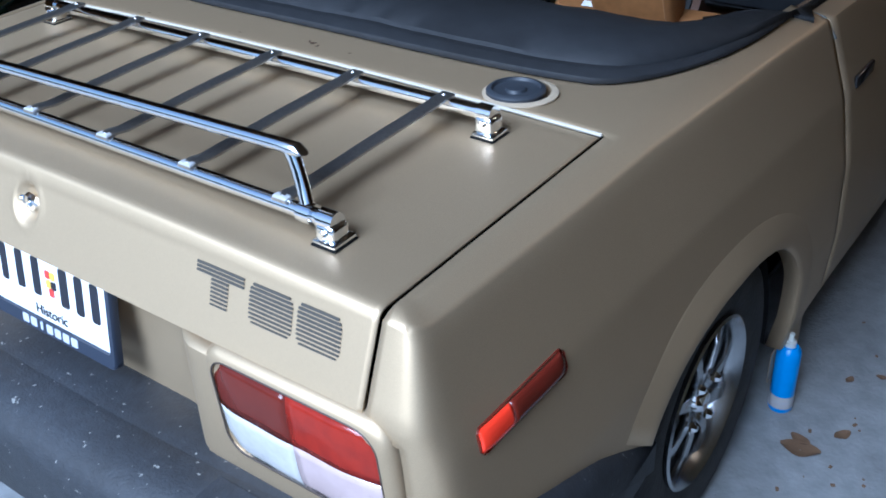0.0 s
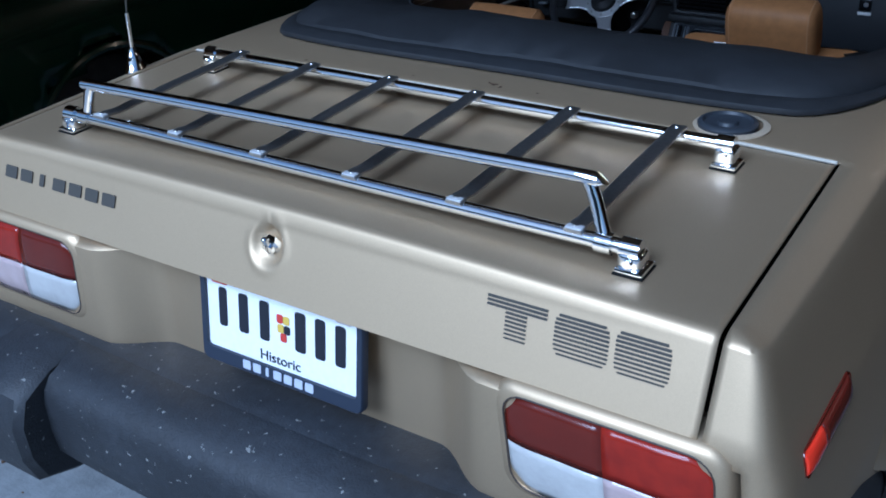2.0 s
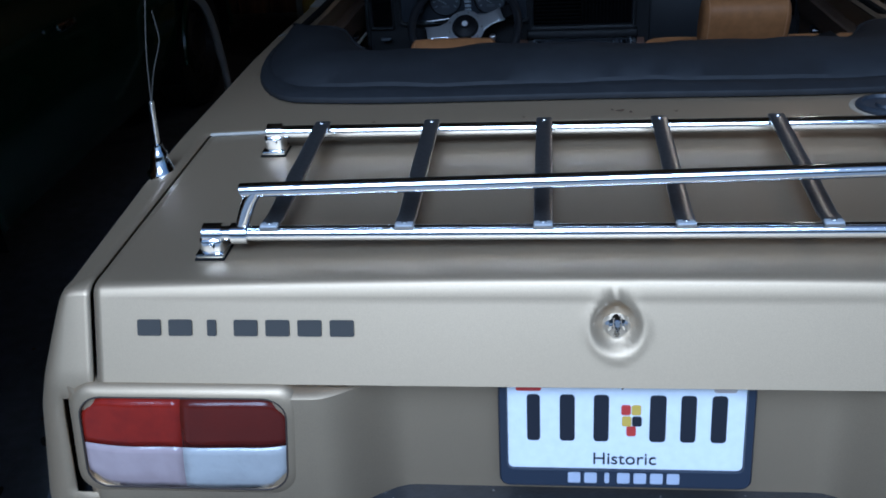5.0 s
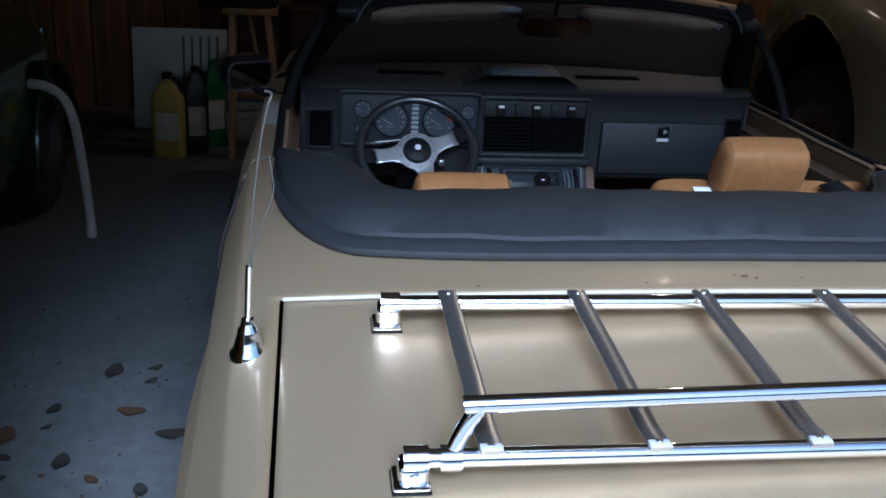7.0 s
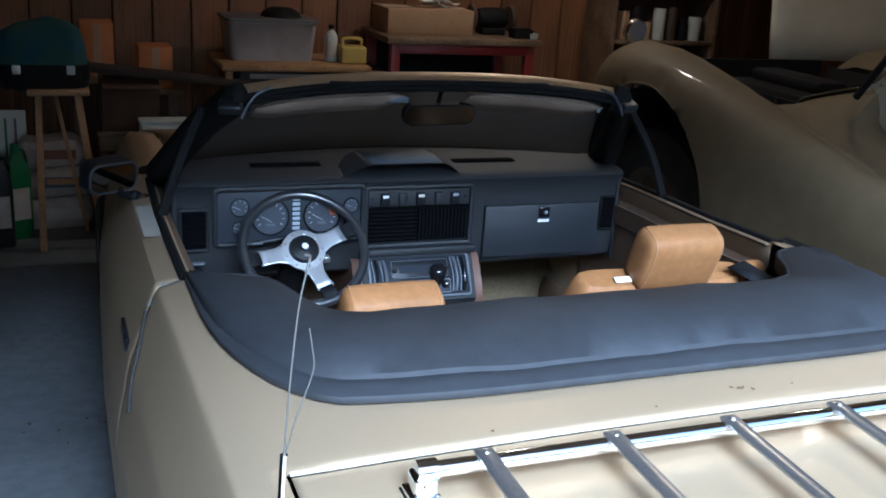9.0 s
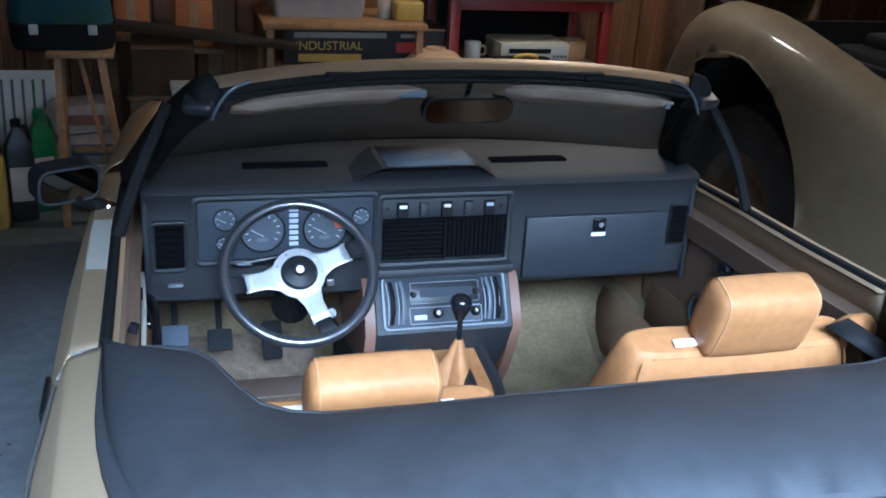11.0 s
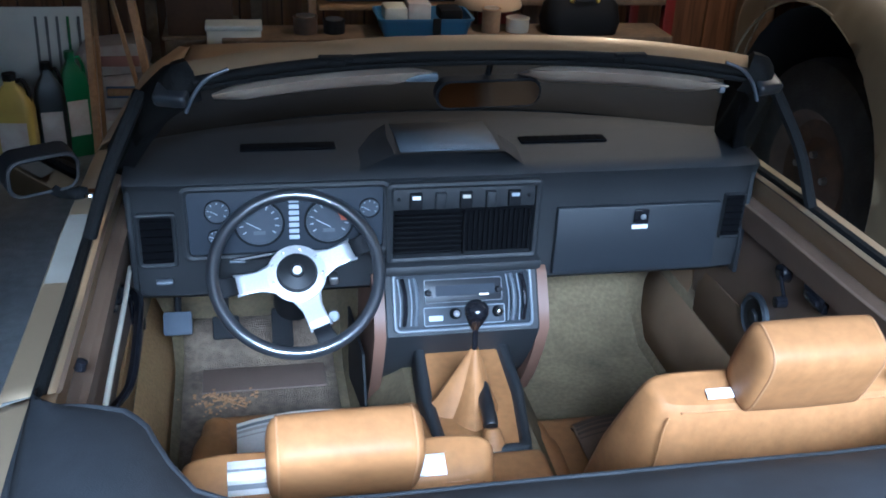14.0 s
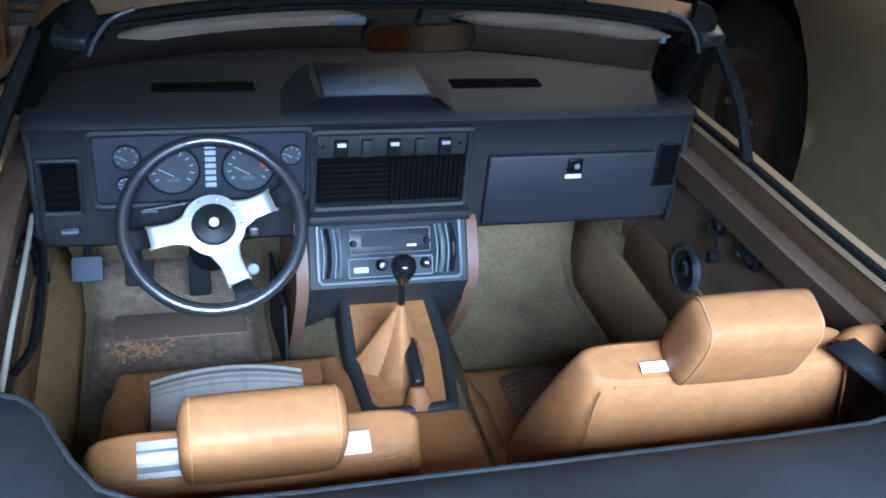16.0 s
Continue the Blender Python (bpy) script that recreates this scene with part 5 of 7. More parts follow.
# top of the dash: raised centre hump and two slots
hump = [[(-0.205, 1.925, 0.868), (-0.125, 1.935, 0.900), (0.105, 1.935, 0.900), (0.15, 1.925, 0.868)], [(-0.19, 2.02, 0.878), (-0.13, 2.02, 0.905), (0.108, 2.02, 0.905), (0.15, 2.02, 0.878)], [(-0.15, 2.12, 0.878), (-0.12, 2.115, 0.900), (0.095, 2.115, 0.900), (0.12, 2.12, 0.878)], [(-0.13, 2.15, 0.876), (-0.12, 2.15, 0.877), (0.09, 2.15, 0.877), (0.11, 2.15, 0.876)]]
part("dash_hump", grid(hump), DASH, dash, smooth=20)
part("hump_grille", grid([[(x, y, z) for x in (-0.112, 0.0, 0.094)] for y, z in ((1.944, 0.9035), (2.02, 0.908), (2.105, 0.9035))]), material("pale_slate_grille", (0.075, 0.085, 0.10), 0.4, bump=0.4, bump_scale=900), dash, "pale slate speaker grille", solid=0.003)
for x0, x1, y0 in ((-0.43, -0.235, 2.045), (0.165, 0.36, 2.045)):
    sl = part("demist_slot", box((x0 + x1) / 2, y0, 0.880, x1 - x0, 0.036, 0.006, 0.002), VENTBLACK, dash)
    for k in range(9):
        part("slot_rib", box(x0 + (x1 - x0) * (k + 1) / 10, y0, 0.8832, 0.003, 0.034, 0.002, 0.0008), VENTBLACK, sl)

# Console with radio and heater controls, leaning forward
con = part("centre_console", grid([[(CX + x, y, z) for x in (-0.166, -0.162, 0.162, 0.166)] for y, z in ((2.02, 0.655), (1.915, 0.655), (1.900, 0.648), (1.905, 0.640), (1.845, 0.535), (1.842, 0.525), (1.88, 0.45), (1.93, 0.38), (2.0, 0.30))]), DASH, car, "slate grey console with radio and heater controls", solid=0.006, smooth=25)
for sd, x in ((-1, CX - 0.176), (1, CX + 0.176)):
    side = [[(x + sd * dx, y, z) for y, z in ((1.905, 0.625), (1.864, 0.56), (1.850, 0.52), (1.872, 0.45), (1.915, 0.36), (1.97, 0.28))] + [(x + sd * dx, y, z) for y, z in ((2.15, 0.28), (2.15, 0.64), (1.93, 0.64))] for dx in (-0.010, 0.010, 0.015)]
    part("console_side", grid(side, closed_v=True, cap=True), material("console_tan", (0.13, 0.070, 0.045), 0.55), con, "brown vinyl console side")
cm = pose(CX, 1.8735, 0.5885, 90 - 30)
part("control_bezel", slab(rounded(0.292, 0.116, 0.008), 0.006, cm, r=0.002), material("control_black", (0.014, 0.016, 0.020), 0.5, spec=0.2), con, "dark slate control bezel")
part("bezel_rim", tube([cm @ Vector((x, y, 0.007)) for x, y in rounded(0.296, 0.120, 0.010)], 0.0035, 6, closed=True), GREYPLASTIC, con)
rad = part("radio", slab(rounded(0.168, 0.050, 0.004), 0.006, cm @ pose(0.0, 0.021, 0.005), r=0.002), material("radio_black", (0.008, 0.008, 0.010), 0.4, spec=0.25), con, "black radio cassette player")
part("radio_slot", slab(rounded(0.128, 0.022, 0.003), 0.002, cm @ pose(0.004, 0.021, 0.0105)), material("radio_window", (0.014, 0.017, 0.024), 0.55, spec=0.15), rad)
part("radio_trim", tube([cm @ Vector((x, y + 0.021, 0.0105)) for x, y in rounded(0.166, 0.048, 0.004)], 0.0009, 6, closed=True), GREYPLASTIC, rad)
for x in (-0.076, 0.076):
    part("radio_knob", lathe([(0, 0.012), (0.006, 0.011), (0.0075, 0), (0, 0)], 16, cm @ pose(x, 0.018, 0.010)), BLACK, rad)
part("radio_mark", slab(rounded(0.020, 0.004, 0.001), 0.001, cm @ pose(0.044, 0.010, 0.0122)), CREAM, rad)
part("heater_strip", slab(rounded(0.176, 0.040, 0.003), 0.004, cm @ pose(0.0, -0.032, 0.005)), material("heater_slate", (0.030, 0.033, 0.040), 0.6, spec=0.25), con)
part("heater_trim", tube([cm @ Vector((x, y - 0.032, 0.009)) for x, y in rounded(0.174, 0.038, 0.004)], 0.0012, 6, closed=True), material("bright_slate_trim", (0.17, 0.185, 0.21), 0.5, spec=0.3), con)
for x in (-0.020, 0.032, 0.072):
    kn = part("control_knob", lathe([(0, 0.018), (0.009, 0.017), (0.011, 0.013), (0.012, 0), (0, 0)], 20, cm @ pose(x, -0.028, 0.008)), BLACK, con)
    part("knob_cap", lathe([(0, 0.003), (0.005, 0.002), (0.007, 0), (0, 0)], 16, cm @ pose(x, -0.028, 0.0255)), CHROME if x > 0 else ALLOY, kn)
part("heater_tag", slab(rounded(0.030, 0.011, 0.002), 0.002, cm @ pose(-0.062, -0.036, 0.009)), MARKS, con)
for x in (-0.130, -0.106, 0.104, 0.128):
    part("heater_slider", tube(glide([cm @ Vector((x, -0.048, 0.005)), cm @ Vector((x + 0.004, -0.018, 0.014)), cm @ Vector((x + 0.004, 0.020, 0.014)), cm @ Vector((x, 0.050, 0.005))], 5), 0.0052, 8), GLOSSBLACK if abs(x) > 0.12 else material("slider_slate", (0.07, 0.078, 0.09), 0.4), con)
    part("slider_edge", tube(glide([cm @ Vector((x - 0.009, -0.049, 0.006)), cm @ Vector((x - 0.006, 0.0, 0.012)), cm @ Vector((x - 0.009, 0.050, 0.006))], 5), 0.0015, 6), bpy.data.materials["bright_slate_trim"], con)

# Gear lever, gaiter, handbrake, box between the seats
FRAME = ((-0.072, 1.905), (0.118, 1.905), (0.128, 1.895), (0.122, 1.72), (0.096, 1.553), (0.088, 1.545), (-0.072, 1.545), (-0.086, 1.560), (-0.094, 1.72), (-0.082, 1.895))


def gear_loop(inset, dz):
    """The outline of the gear surround, drawn in towards its middle; it falls to the rear."""
    return [Vector((0.016 + (x - 0.016) * (1 - inset / 0.10), 1.725 + (y - 1.725) * (1 - inset / 0.18), 0.440 + 0.08 * (y - 1.545) + dz)) for x, y in FRAME]


gp = part("gear_panel", grid([gear_loop(0, -0.08), gear_loop(0, 0), gear_loop(0.004, 0.006), gear_loop(0.012, 0.008), gear_loop(0.020, 0.004), gear_loop(0.024, -0.012)], closed_v=True), DASH, car, "slate surround with a tan leather gaiter", smooth=50)
part("gaiter_panel", slab([(p.x, p.y) for p in gear_loop(0.0225, 0)], 0.004, Matrix.Translation((0, 0, 0.440 - 0.0136 - 0.08 * 1.545 + 0.0)) @ Matrix(((1, 0, 0, 0), (0, 1, 0, 0), (0, 0.08, 1, 0), (0, 0, 0, 1)))), LEATHER, gp, "flat tan leather panel")
rows = []
for t, hz in ((0.0, -0.004), (0.10, 0.006), (0.30, 0.024), (0.55, 0.058), (0.80, 0.096), (0.95, 0.122), (1.0, 0.130)):
    row = []
    for k in range(48):
        a = 2 * math.pi * k / 48
        reach = lin(math.degrees(a), (0, 45, 90, 135, 187, 225, 262, 310, 360), (0.046, 0.050, 0.085, 0.060, 0.092, 0.058, 0.086, 0.052, 0.046))
        d = reach * (1 - t) ** 1.0 + 0.008
        fold = 0.003 * math.sin(4 * a + 1.0) * math.sin(math.pi * t)
        row.append((0.008 + (d + fold) * math.cos(a), 1.705 + (d + fold) * math.sin(a), 0.446 + hz))
    rows.append(row)
part("gear_gaiter", grid(rows, closed_v=True), LEATHER, gp, "tan leather gaiter gathered round the lever")
part("gear_lever", tube([(0.008, 1.705, 0.565), (0.006, 1.702, 0.640)], 0.006, 10), GLOSSBLACK, gp)
part("gear_knob", lathe([(0, -0.034), (0.009, -0.032), (0.015, -0.018), (0.022, -0.002), (0.0245, 0.010), (0.022, 0.021), (0.013, 0.028), (0, 0.031)], 24, pose(0.005, 1.700, 0.655, 8)), GLOSSBLACK, gp, "black gear knob")
hb = part("handbrake", tube(glide([(0.020, 1.585, 0.472), (0.021, 1.605, 0.480), (0.023, 1.66, 0.490), (0.024, 1.695, 0.494)], 5), [0.0130] + [0.0145] * 14 + [0.0125], 12), material("grip_rubber", (0.008, 0.008, 0.009), 0.42), car, "black handbrake grip with a tan boot")
part("handbrake_boot", lathe([(0.027, 0.0), (0.024, 0.014), (0.019, 0.030), (0.014, 0.040), (0, 0.040)], 16, pose(0.022, 1.568, 0.432, -25)), LEATHER, hb)
part("handbrake_slot", box(0.024, 1.64, 0.447, 0.020, 0.11, 0.010, 0.004), BLACK, gp)
part("console_box", join(box(0.020, 1.375, 0.40, 0.19, 0.34, 0.10, 0.018, 3)), LEATHER, car, "tan leather box between the seats")
part("tunnel_side_trim", slab([(1.80, 0.35), (2.13, 0.24), (2.16, 0.42), (1.87, 0.47)], 0.006, Matrix(((0, 0, 1, -0.196), (1, 0, 0, 0), (0, 1, 0, 0), (0, 0, 0, 1)))), BLACK, car, "black trim plate beside the tunnel")

# Steering wheel
SW = Matrix.Translation((-0.332, 1.800, 0.716)) @ Matrix(((1, 0, 0, 0), (0, 0.70, -0.714, 0), (0, 0.714, 0.70, 0), (0, 0, 0, 1)))
swt = part("steering_wheel", tube([SW @ Vector((0.160 * math.cos(2 * math.pi * k / 64), 0.160 * math.sin(2 * math.pi * k / 64), 0)) for k in range(64)], 0.0125, 14, closed=True), material("leather_rim", (0.019, 0.020, 0.023), 0.33, bump=0.04, bump_scale=300, spec=0.9, coat=1.0), car, "black-rimmed three-spoke steering wheel")
for a in (190, 21, 290):
    ra = radians(a)
    d, n = Vector((math.cos(ra), math.sin(ra), 0)), Vector((-math.sin(ra), math.cos(ra), 0))
    rows = [[SW @ (d * r + n * w * t + Vector((0, 0, h))) for t in (-1, -0.8, 0.8, 1)] for r, w, h in ((0.036, 0.036, -0.014), (0.056, 0.027, -0.013), (0.075, 0.0205, -0.012), (0.10, 0.0205, -0.010), (0.120, 0.0225, -0.008))]
    part("spoke", grid(rows), ALLOY, swt, "satin silver spoke", solid=0.004)
    rows = [[SW @ (d * r + n * w * t + Vector((0, 0, h))) for t in (-1, -0.8, 0.8, 1)] for r, w, h in ((0.118, 0.0175, -0.0095), (0.135, 0.0180, -0.006), (0.152, 0.021, 0.0))]
    part("spoke_root", grid(rows), BLACK, swt, solid=0.006)
part("hub_ring", lathe([(0.030, -0.006), (0.057, -0.008), (0.058, -0.012), (0.030, -0.014)], 40, SW), ALLOY, swt)
part("hub_boss", lathe([(0, 0.014), (0.012, 0.014), (0.014, 0.010), (0.036, 0.004), (0.040, -0.006), (0.040, -0.02), (0, -0.02)], 40, SW), material("satin_boss", (0.008, 0.008, 0.009), 0.5, spec=0.25), swt)
part("hub_badge", lathe([(0, 0.0165), (0.0075, 0.016), (0.009, 0.0135), (0, 0.0135)], 24, SW), WHITECLOTH, swt, "small white centre badge")
for k in range(9):
    a = radians(40 * k)
    part("hub_screw", lathe([(0, 0.003), (0.0025, 0.002), (0.003, 0), (0, 0)], 8, SW @ pose(0.0495 * math.cos(a), 0.0495 * math.sin(a), -0.007)), STEEL, swt)
part("steering_column", tube([SW @ Vector((0, 0, -0.018)), SW @ Vector((0, 0, -0.06)), SW @ Vector((0, 0.0, -0.22))], [0.034, 0.038, 0.045], 16), BLACK, swt)
part("ignition_key", box(-0.255, 1.87, 0.66, 0.018, 0.03, 0.018, 0.004), STEEL, swt)
part("key_fob", lathe([(0, 0.004), (0.010, 0.003), (0.012, 0), (0, 0)], 20, pose(-0.262, 1.80, 0.612, 60)), GREYPLASTIC, swt)

# Seats


# height along the backrest, width, thickness
SLICES = ((0.0, 0.44, 0.10), (0.08, 0.47, 0.13), (0.35, 0.50, 0.14), (0.62, 0.495, 0.125), (0.82, 0.470, 0.112), (0.92, 0.455, 0.102), (0.965, 0.446, 0.096), (0.988, 0.436, 0.088), (1.0, 0.420, 0.074))
PLAIDSOFT = material("soft_plaid_stripe", (0.36, 0.32, 0.28), 0.9, bump=0.2, bump_scale=500, grain=(300, 0.08))
PLAIDPALE = material("pale_plaid_stripe", (0.72, 0.66, 0.57), 0.9, bump=0.2, bump_scale=500)
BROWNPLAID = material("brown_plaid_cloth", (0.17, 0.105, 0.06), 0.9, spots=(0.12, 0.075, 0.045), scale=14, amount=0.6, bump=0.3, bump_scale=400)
PLAIDFAINT = material("faint_plaid_stripe", (0.50, 0.46, 0.41), 0.9, bump=0.2, bump_scale=500)
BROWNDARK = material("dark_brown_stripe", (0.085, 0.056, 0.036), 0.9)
PIPING = material("leather_seam", (0.30, 0.150, 0.060), 0.6)


def back_section(w, d, n=32):
    """Flat panel behind with crisp corners, soft padded sides and front."""
    pts = []
    for k in range(n):
        a = 2 * math.pi * (k + 0.5) / n
        c, q = math.cos(a), math.sin(a)
        e = 0.42 if q < 0 else 0.62
        x, y = w / 2 * math.copysign(abs(c) ** e, c), d / 2 * math.copysign(abs(q) ** e, q)
        pts.append((x * (1 - 0.10 * max(0, -2 * y / d)), y))
    return pts


def head_section(h, d, n=40):
    pts = []
    for k in range(n):
        a = 2 * math.pi * k / n
        c, q = math.cos(a), math.sin(a)
        pts.append((h / 2 * math.copysign(abs(c) ** 0.54, c), d / 2 * math.copysign(abs(q) ** 0.58, q)))
    return pts


def seat(cx, top, low, label, drop, hw, iw, over, tag, wk=1.0):
    """A bucket seat. top, low: middle of the backrest's upper and lower end (y, z)."""
    s = part("seat", box(cx, low[0] + 0.20, 0.335 + drop, 0.46 * wk, 0.50, 0.13, 0.045, 4), LEATHER, car, label)
    rows = []
    T, L = Vector((cx, *top)), Vector((cx, *low))
    ax = (T - L).normalized()
    fw = Vector((0, ax.z, -ax.y))
    for t, w, d in SLICES:
        w *= wk
        p = L.lerp(T, t)
        rows.append([p + Vector((x, 0, 0)) + fw * (y * (1 if y > 0 else 1 - 0.55 * t) + 0.018 * (2 * x / w) ** 2 * (y > 0)) - Vector((0, 0.165 * (1 - t) * min(1, max(0, -2.4 * y / d)), 0)) for x, y in back_section(w, d)])
    back = part("backrest", grid(rows, closed_v=True, cap=True), LEATHER, s)
    # cloth insert on the front of backrest and cushion
    rows = []
    for t in np.linspace(0.05, 0.945 if over else 0.93, 14):
        p = L.lerp(T, t)
        dd = lin(t, (0, 0.35, 0.62, 0.82, 0.93, 0.98, 1.0), (0.13, 0.14, 0.125, 0.112, 0.102, 0.090, 0.074)) / 2
        rows.append([p + Vector((x, 0, 0)) + fw * (dd * (1 - (abs(x) / (0.24 * wk)) ** 3.2) ** 0.31 + 0.002 + 0.018 * (2 * x / 0.48) ** 2) for x in (-iw, -iw / 2, 0.0, iw / 2, iw)])
    if over:
        rows.append([T + Vector((x, 0, 0)) + ax * 0.001 + fw * 0.033 for x in (-iw, -iw / 2, 0.0, iw / 2, over)])
        rows.append([T + Vector((x, 0, 0)) + ax * 0.006 + fw * 0.008 for x in (-iw, -iw / 2, 0.0, iw / 2, over)])
        rows.append([T + Vector((x, 0, 0)) + ax * 0.004 - fw * 0.018 for x in (-iw, -iw / 2, 0.0, iw / 2, over)])
    part("seat_tag", grid([[T + Vector((x, 0, 0)) + ax * (0.0075 + dz) + fw * dy for x in np.linspace(tag[0], tag[1], 4)] for dy, dz in ((tag[2], -0.006 if tag[2] > 0.03 else 0.0), (0.005, 0.0), (tag[3] * 0.5, 0.0), (tag[3], -0.001))]), WHITECLOTH, s, "white cloth tag", solid=0.002)
    part("backrest_insert", grid(rows), PLAID, s, "pale grey plaid cloth insert", solid=0.003)
    def cushion(x, y, up):
        """A place on the cushion's arched top."""
        return (cx + x - (0.014 if cx < 0 else 0), low[0] + y - 0.035 * (x / iw) ** 2 * ease(y, 0.2, 0.4), 0.403 + drop + up + 0.012 * math.cos(3 * x) - 0.035 * ease(y, 0.385, 0.45))

    XS = np.linspace(-iw * 0.9, iw * 0.9, 9)
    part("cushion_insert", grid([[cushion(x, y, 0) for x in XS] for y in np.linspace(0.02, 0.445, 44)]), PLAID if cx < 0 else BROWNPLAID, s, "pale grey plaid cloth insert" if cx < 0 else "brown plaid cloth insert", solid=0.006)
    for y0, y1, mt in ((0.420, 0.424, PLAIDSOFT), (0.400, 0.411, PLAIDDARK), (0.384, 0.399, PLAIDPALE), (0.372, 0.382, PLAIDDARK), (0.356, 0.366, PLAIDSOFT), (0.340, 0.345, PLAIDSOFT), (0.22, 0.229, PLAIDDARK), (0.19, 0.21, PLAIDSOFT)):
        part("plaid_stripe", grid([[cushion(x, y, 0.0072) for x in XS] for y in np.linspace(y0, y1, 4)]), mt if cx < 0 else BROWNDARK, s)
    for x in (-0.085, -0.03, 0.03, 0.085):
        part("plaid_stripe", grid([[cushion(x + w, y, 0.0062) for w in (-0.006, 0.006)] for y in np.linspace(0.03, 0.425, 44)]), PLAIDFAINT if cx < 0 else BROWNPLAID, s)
    if over:
        for d0, d1, mt in ((-0.012, -0.004, PLAIDDARK), (0.002, 0.012, PLAIDPALE), (0.015, 0.019, PLAIDDARK)):
            part("plaid_stripe", grid([[T + Vector((x, 0, 0)) + ax * 0.0075 + fw * d for x in np.linspace(-iw, over, 5)] for d in (d0, d1)]), mt, s)
    for sx in (-1, 1):
        bol = glide([(cx + sx * 0.195, low[0] + 0.02, 0.395 + drop), (cx + sx * 0.205, low[0] + 0.20, 0.40 + drop), (cx + sx * 0.195, low[0] + 0.40, 0.385 + drop)], 5)
        part("side_bolster", tube(bol, [0.03] * 2 + [0.042] * 7 + [0.03] * 2, 12), LEATHER, s)
    for sx in (-1, 1):
        seam = [L.lerp(T, t) + Vector((sx * wk * lin(t, (0, 0.35, 0.62, 0.82, 0.92, 0.97), (0.206, 0.226, 0.224, 0.212, 0.206, 0.200)), 0, 0)) - fw * lin(t, (0, 0.35, 0.62, 0.82, 0.92, 0.97), (0.050, 0.0605, 0.056, 0.0515, 0.0475, 0.0455)) * (1 - 0.55 * t) - Vector((0, 0.165 * (1 - t), 0)) for t in (0.15, 0.3, 0.45, 0.6, 0.75, 0.87, 0.92, 0.97)]
        part("seat_piping", tube(glide(seam, 4), 0.0017, 6), LEATHER, s)
    part("seat_piping", tube([T + Vector((x, 0, 0)) - ax * 0.0080 - fw * 0.0222 for x in np.linspace(-0.180 * wk, 0.180 * wk, 9)], 0.0022, 6), LEATHER, s)
    low_seam = L.lerp(T, 0.72)
    part("seat_piping", tube([low_seam + Vector((x, -0.165 * 0.28, 0)) - fw * 0.0368 for x in np.linspace(-0.205 * wk, 0.205 * wk, 9)], 0.0016, 6), LEATHER, s)
    # headrest
    hh, hd = 0.146, 0.088
    hc = T + ax * 0.061 + fw * 0.004
    rows = []
    for t, k in ((-1.03, 0.35), (-1.02, 0.58), (-0.99, 0.78), (-0.94, 0.91), (-0.87, 0.98), (-0.78, 1.0), (-0.4, 1.015), (0, 1.02), (0.4, 1.015), (0.78, 1.0), (0.87, 0.98), (0.94, 0.91), (0.99, 0.78), (1.02, 0.58), (1.03, 0.35)):
        rows.append([hc + Vector((t * hw / 2, 0, 0)) + fw * (y * k) + ax * (x * k) for x, y in head_section(hh, hd)])
    head = part("headrest", grid(rows, closed_v=True, cap=True), LEATHER, s, "tan leather headrest")
    for t in (-0.88, 0.88):
        part("headrest_piping", tube([hc + Vector((t * hw / 2, 0, 0)) + fw * (y * 1.0) + ax * (x * 1.0) for x, y in head_section(hh * 0.972, hd * 0.972)], 0.0018, 6, closed=True), PIPING, head)
    for sx in (-0.05, 0.05):
        part("headrest_post", tube([T + Vector((sx, 0, 0)) - ax * 0.03, T + Vector((sx, 0, 0)) + ax * 0.02], 0.006, 8), CHROME, s)
    return s


seat(-0.306, (1.185, 0.722), (1.36, 0.38), "tan leather bucket seat with plaid cloth insert, lowered", 0.0, 0.205, 0.158, 0.09, (0.104, 0.146, 0.016, -0.016))
seat(0.360, (1.185, 0.808), (1.36, 0.38), "tan leather bucket seat with plaid cloth insert, upright", -0.075, 0.192, 0.128, 0.0, (-0.136, -0.070, 0.006, -0.010), 0.99)
# belt by the passenger seat
part("seat_belt", grid([[Vector((x, y, z)) + Vector((dx, 0, 0.3 * dx)) for dx in (-0.022, 0.022)] for x, y, z in ((0.535, 1.17, 0.835), (0.57, 1.13, 0.815), (0.625, 1.06, 0.785), (0.665, 1.00, 0.76))]), BLACK, car, "black seat belt", solid=0.003)
part("belt_shoulder_pad", lathe([(0, -0.05), (0.024, -0.045), (0.030, 0), (0.024, 0.045), (0, 0.05)], 16, pose(0.595, 1.20, 0.800, 0, 90, 20)), LEATHER, car)

# Front wall: boards round a small window

BW = 0.203
nb = int((XR - XL) / BW)
for k in range(nb):
    x0 = XL + k * (XR - XL) / nb
    x1 = x0 + (XR - XL) / nb
    spans = [(0.0, ZC)]
    if x1 > WX0 and x0 < WX1:
        spans = [(0.0, WZ0), (WZ1, ZC)]
    for z0, z1 in spans:
        ob = part("board", board(x0, x1, z0, z1), PLANK, wall_front)
        ob.location = ((x0 + x1) / 2, YF + 0.010, (z0 + z1) / 2)
for wall, x, turn in ((wall_left, XL - 0.010, 90), (wall_right, XR + 0.010, 90)):
    n = int((YF - YD) / BW)
    me = None
    for k in range(n):
        y0 = YD + k * (YF - YD) / n
        ob = part("board", board(0, (YF - YD) / n, 0, ZC), PLANK, wall) if me is None else new("board", me)
        me = ob.data
        ob.parent = wall
        ob.matrix_basis = pose(x, y0 + 0.1, ZC / 2, 0, 0, turn)
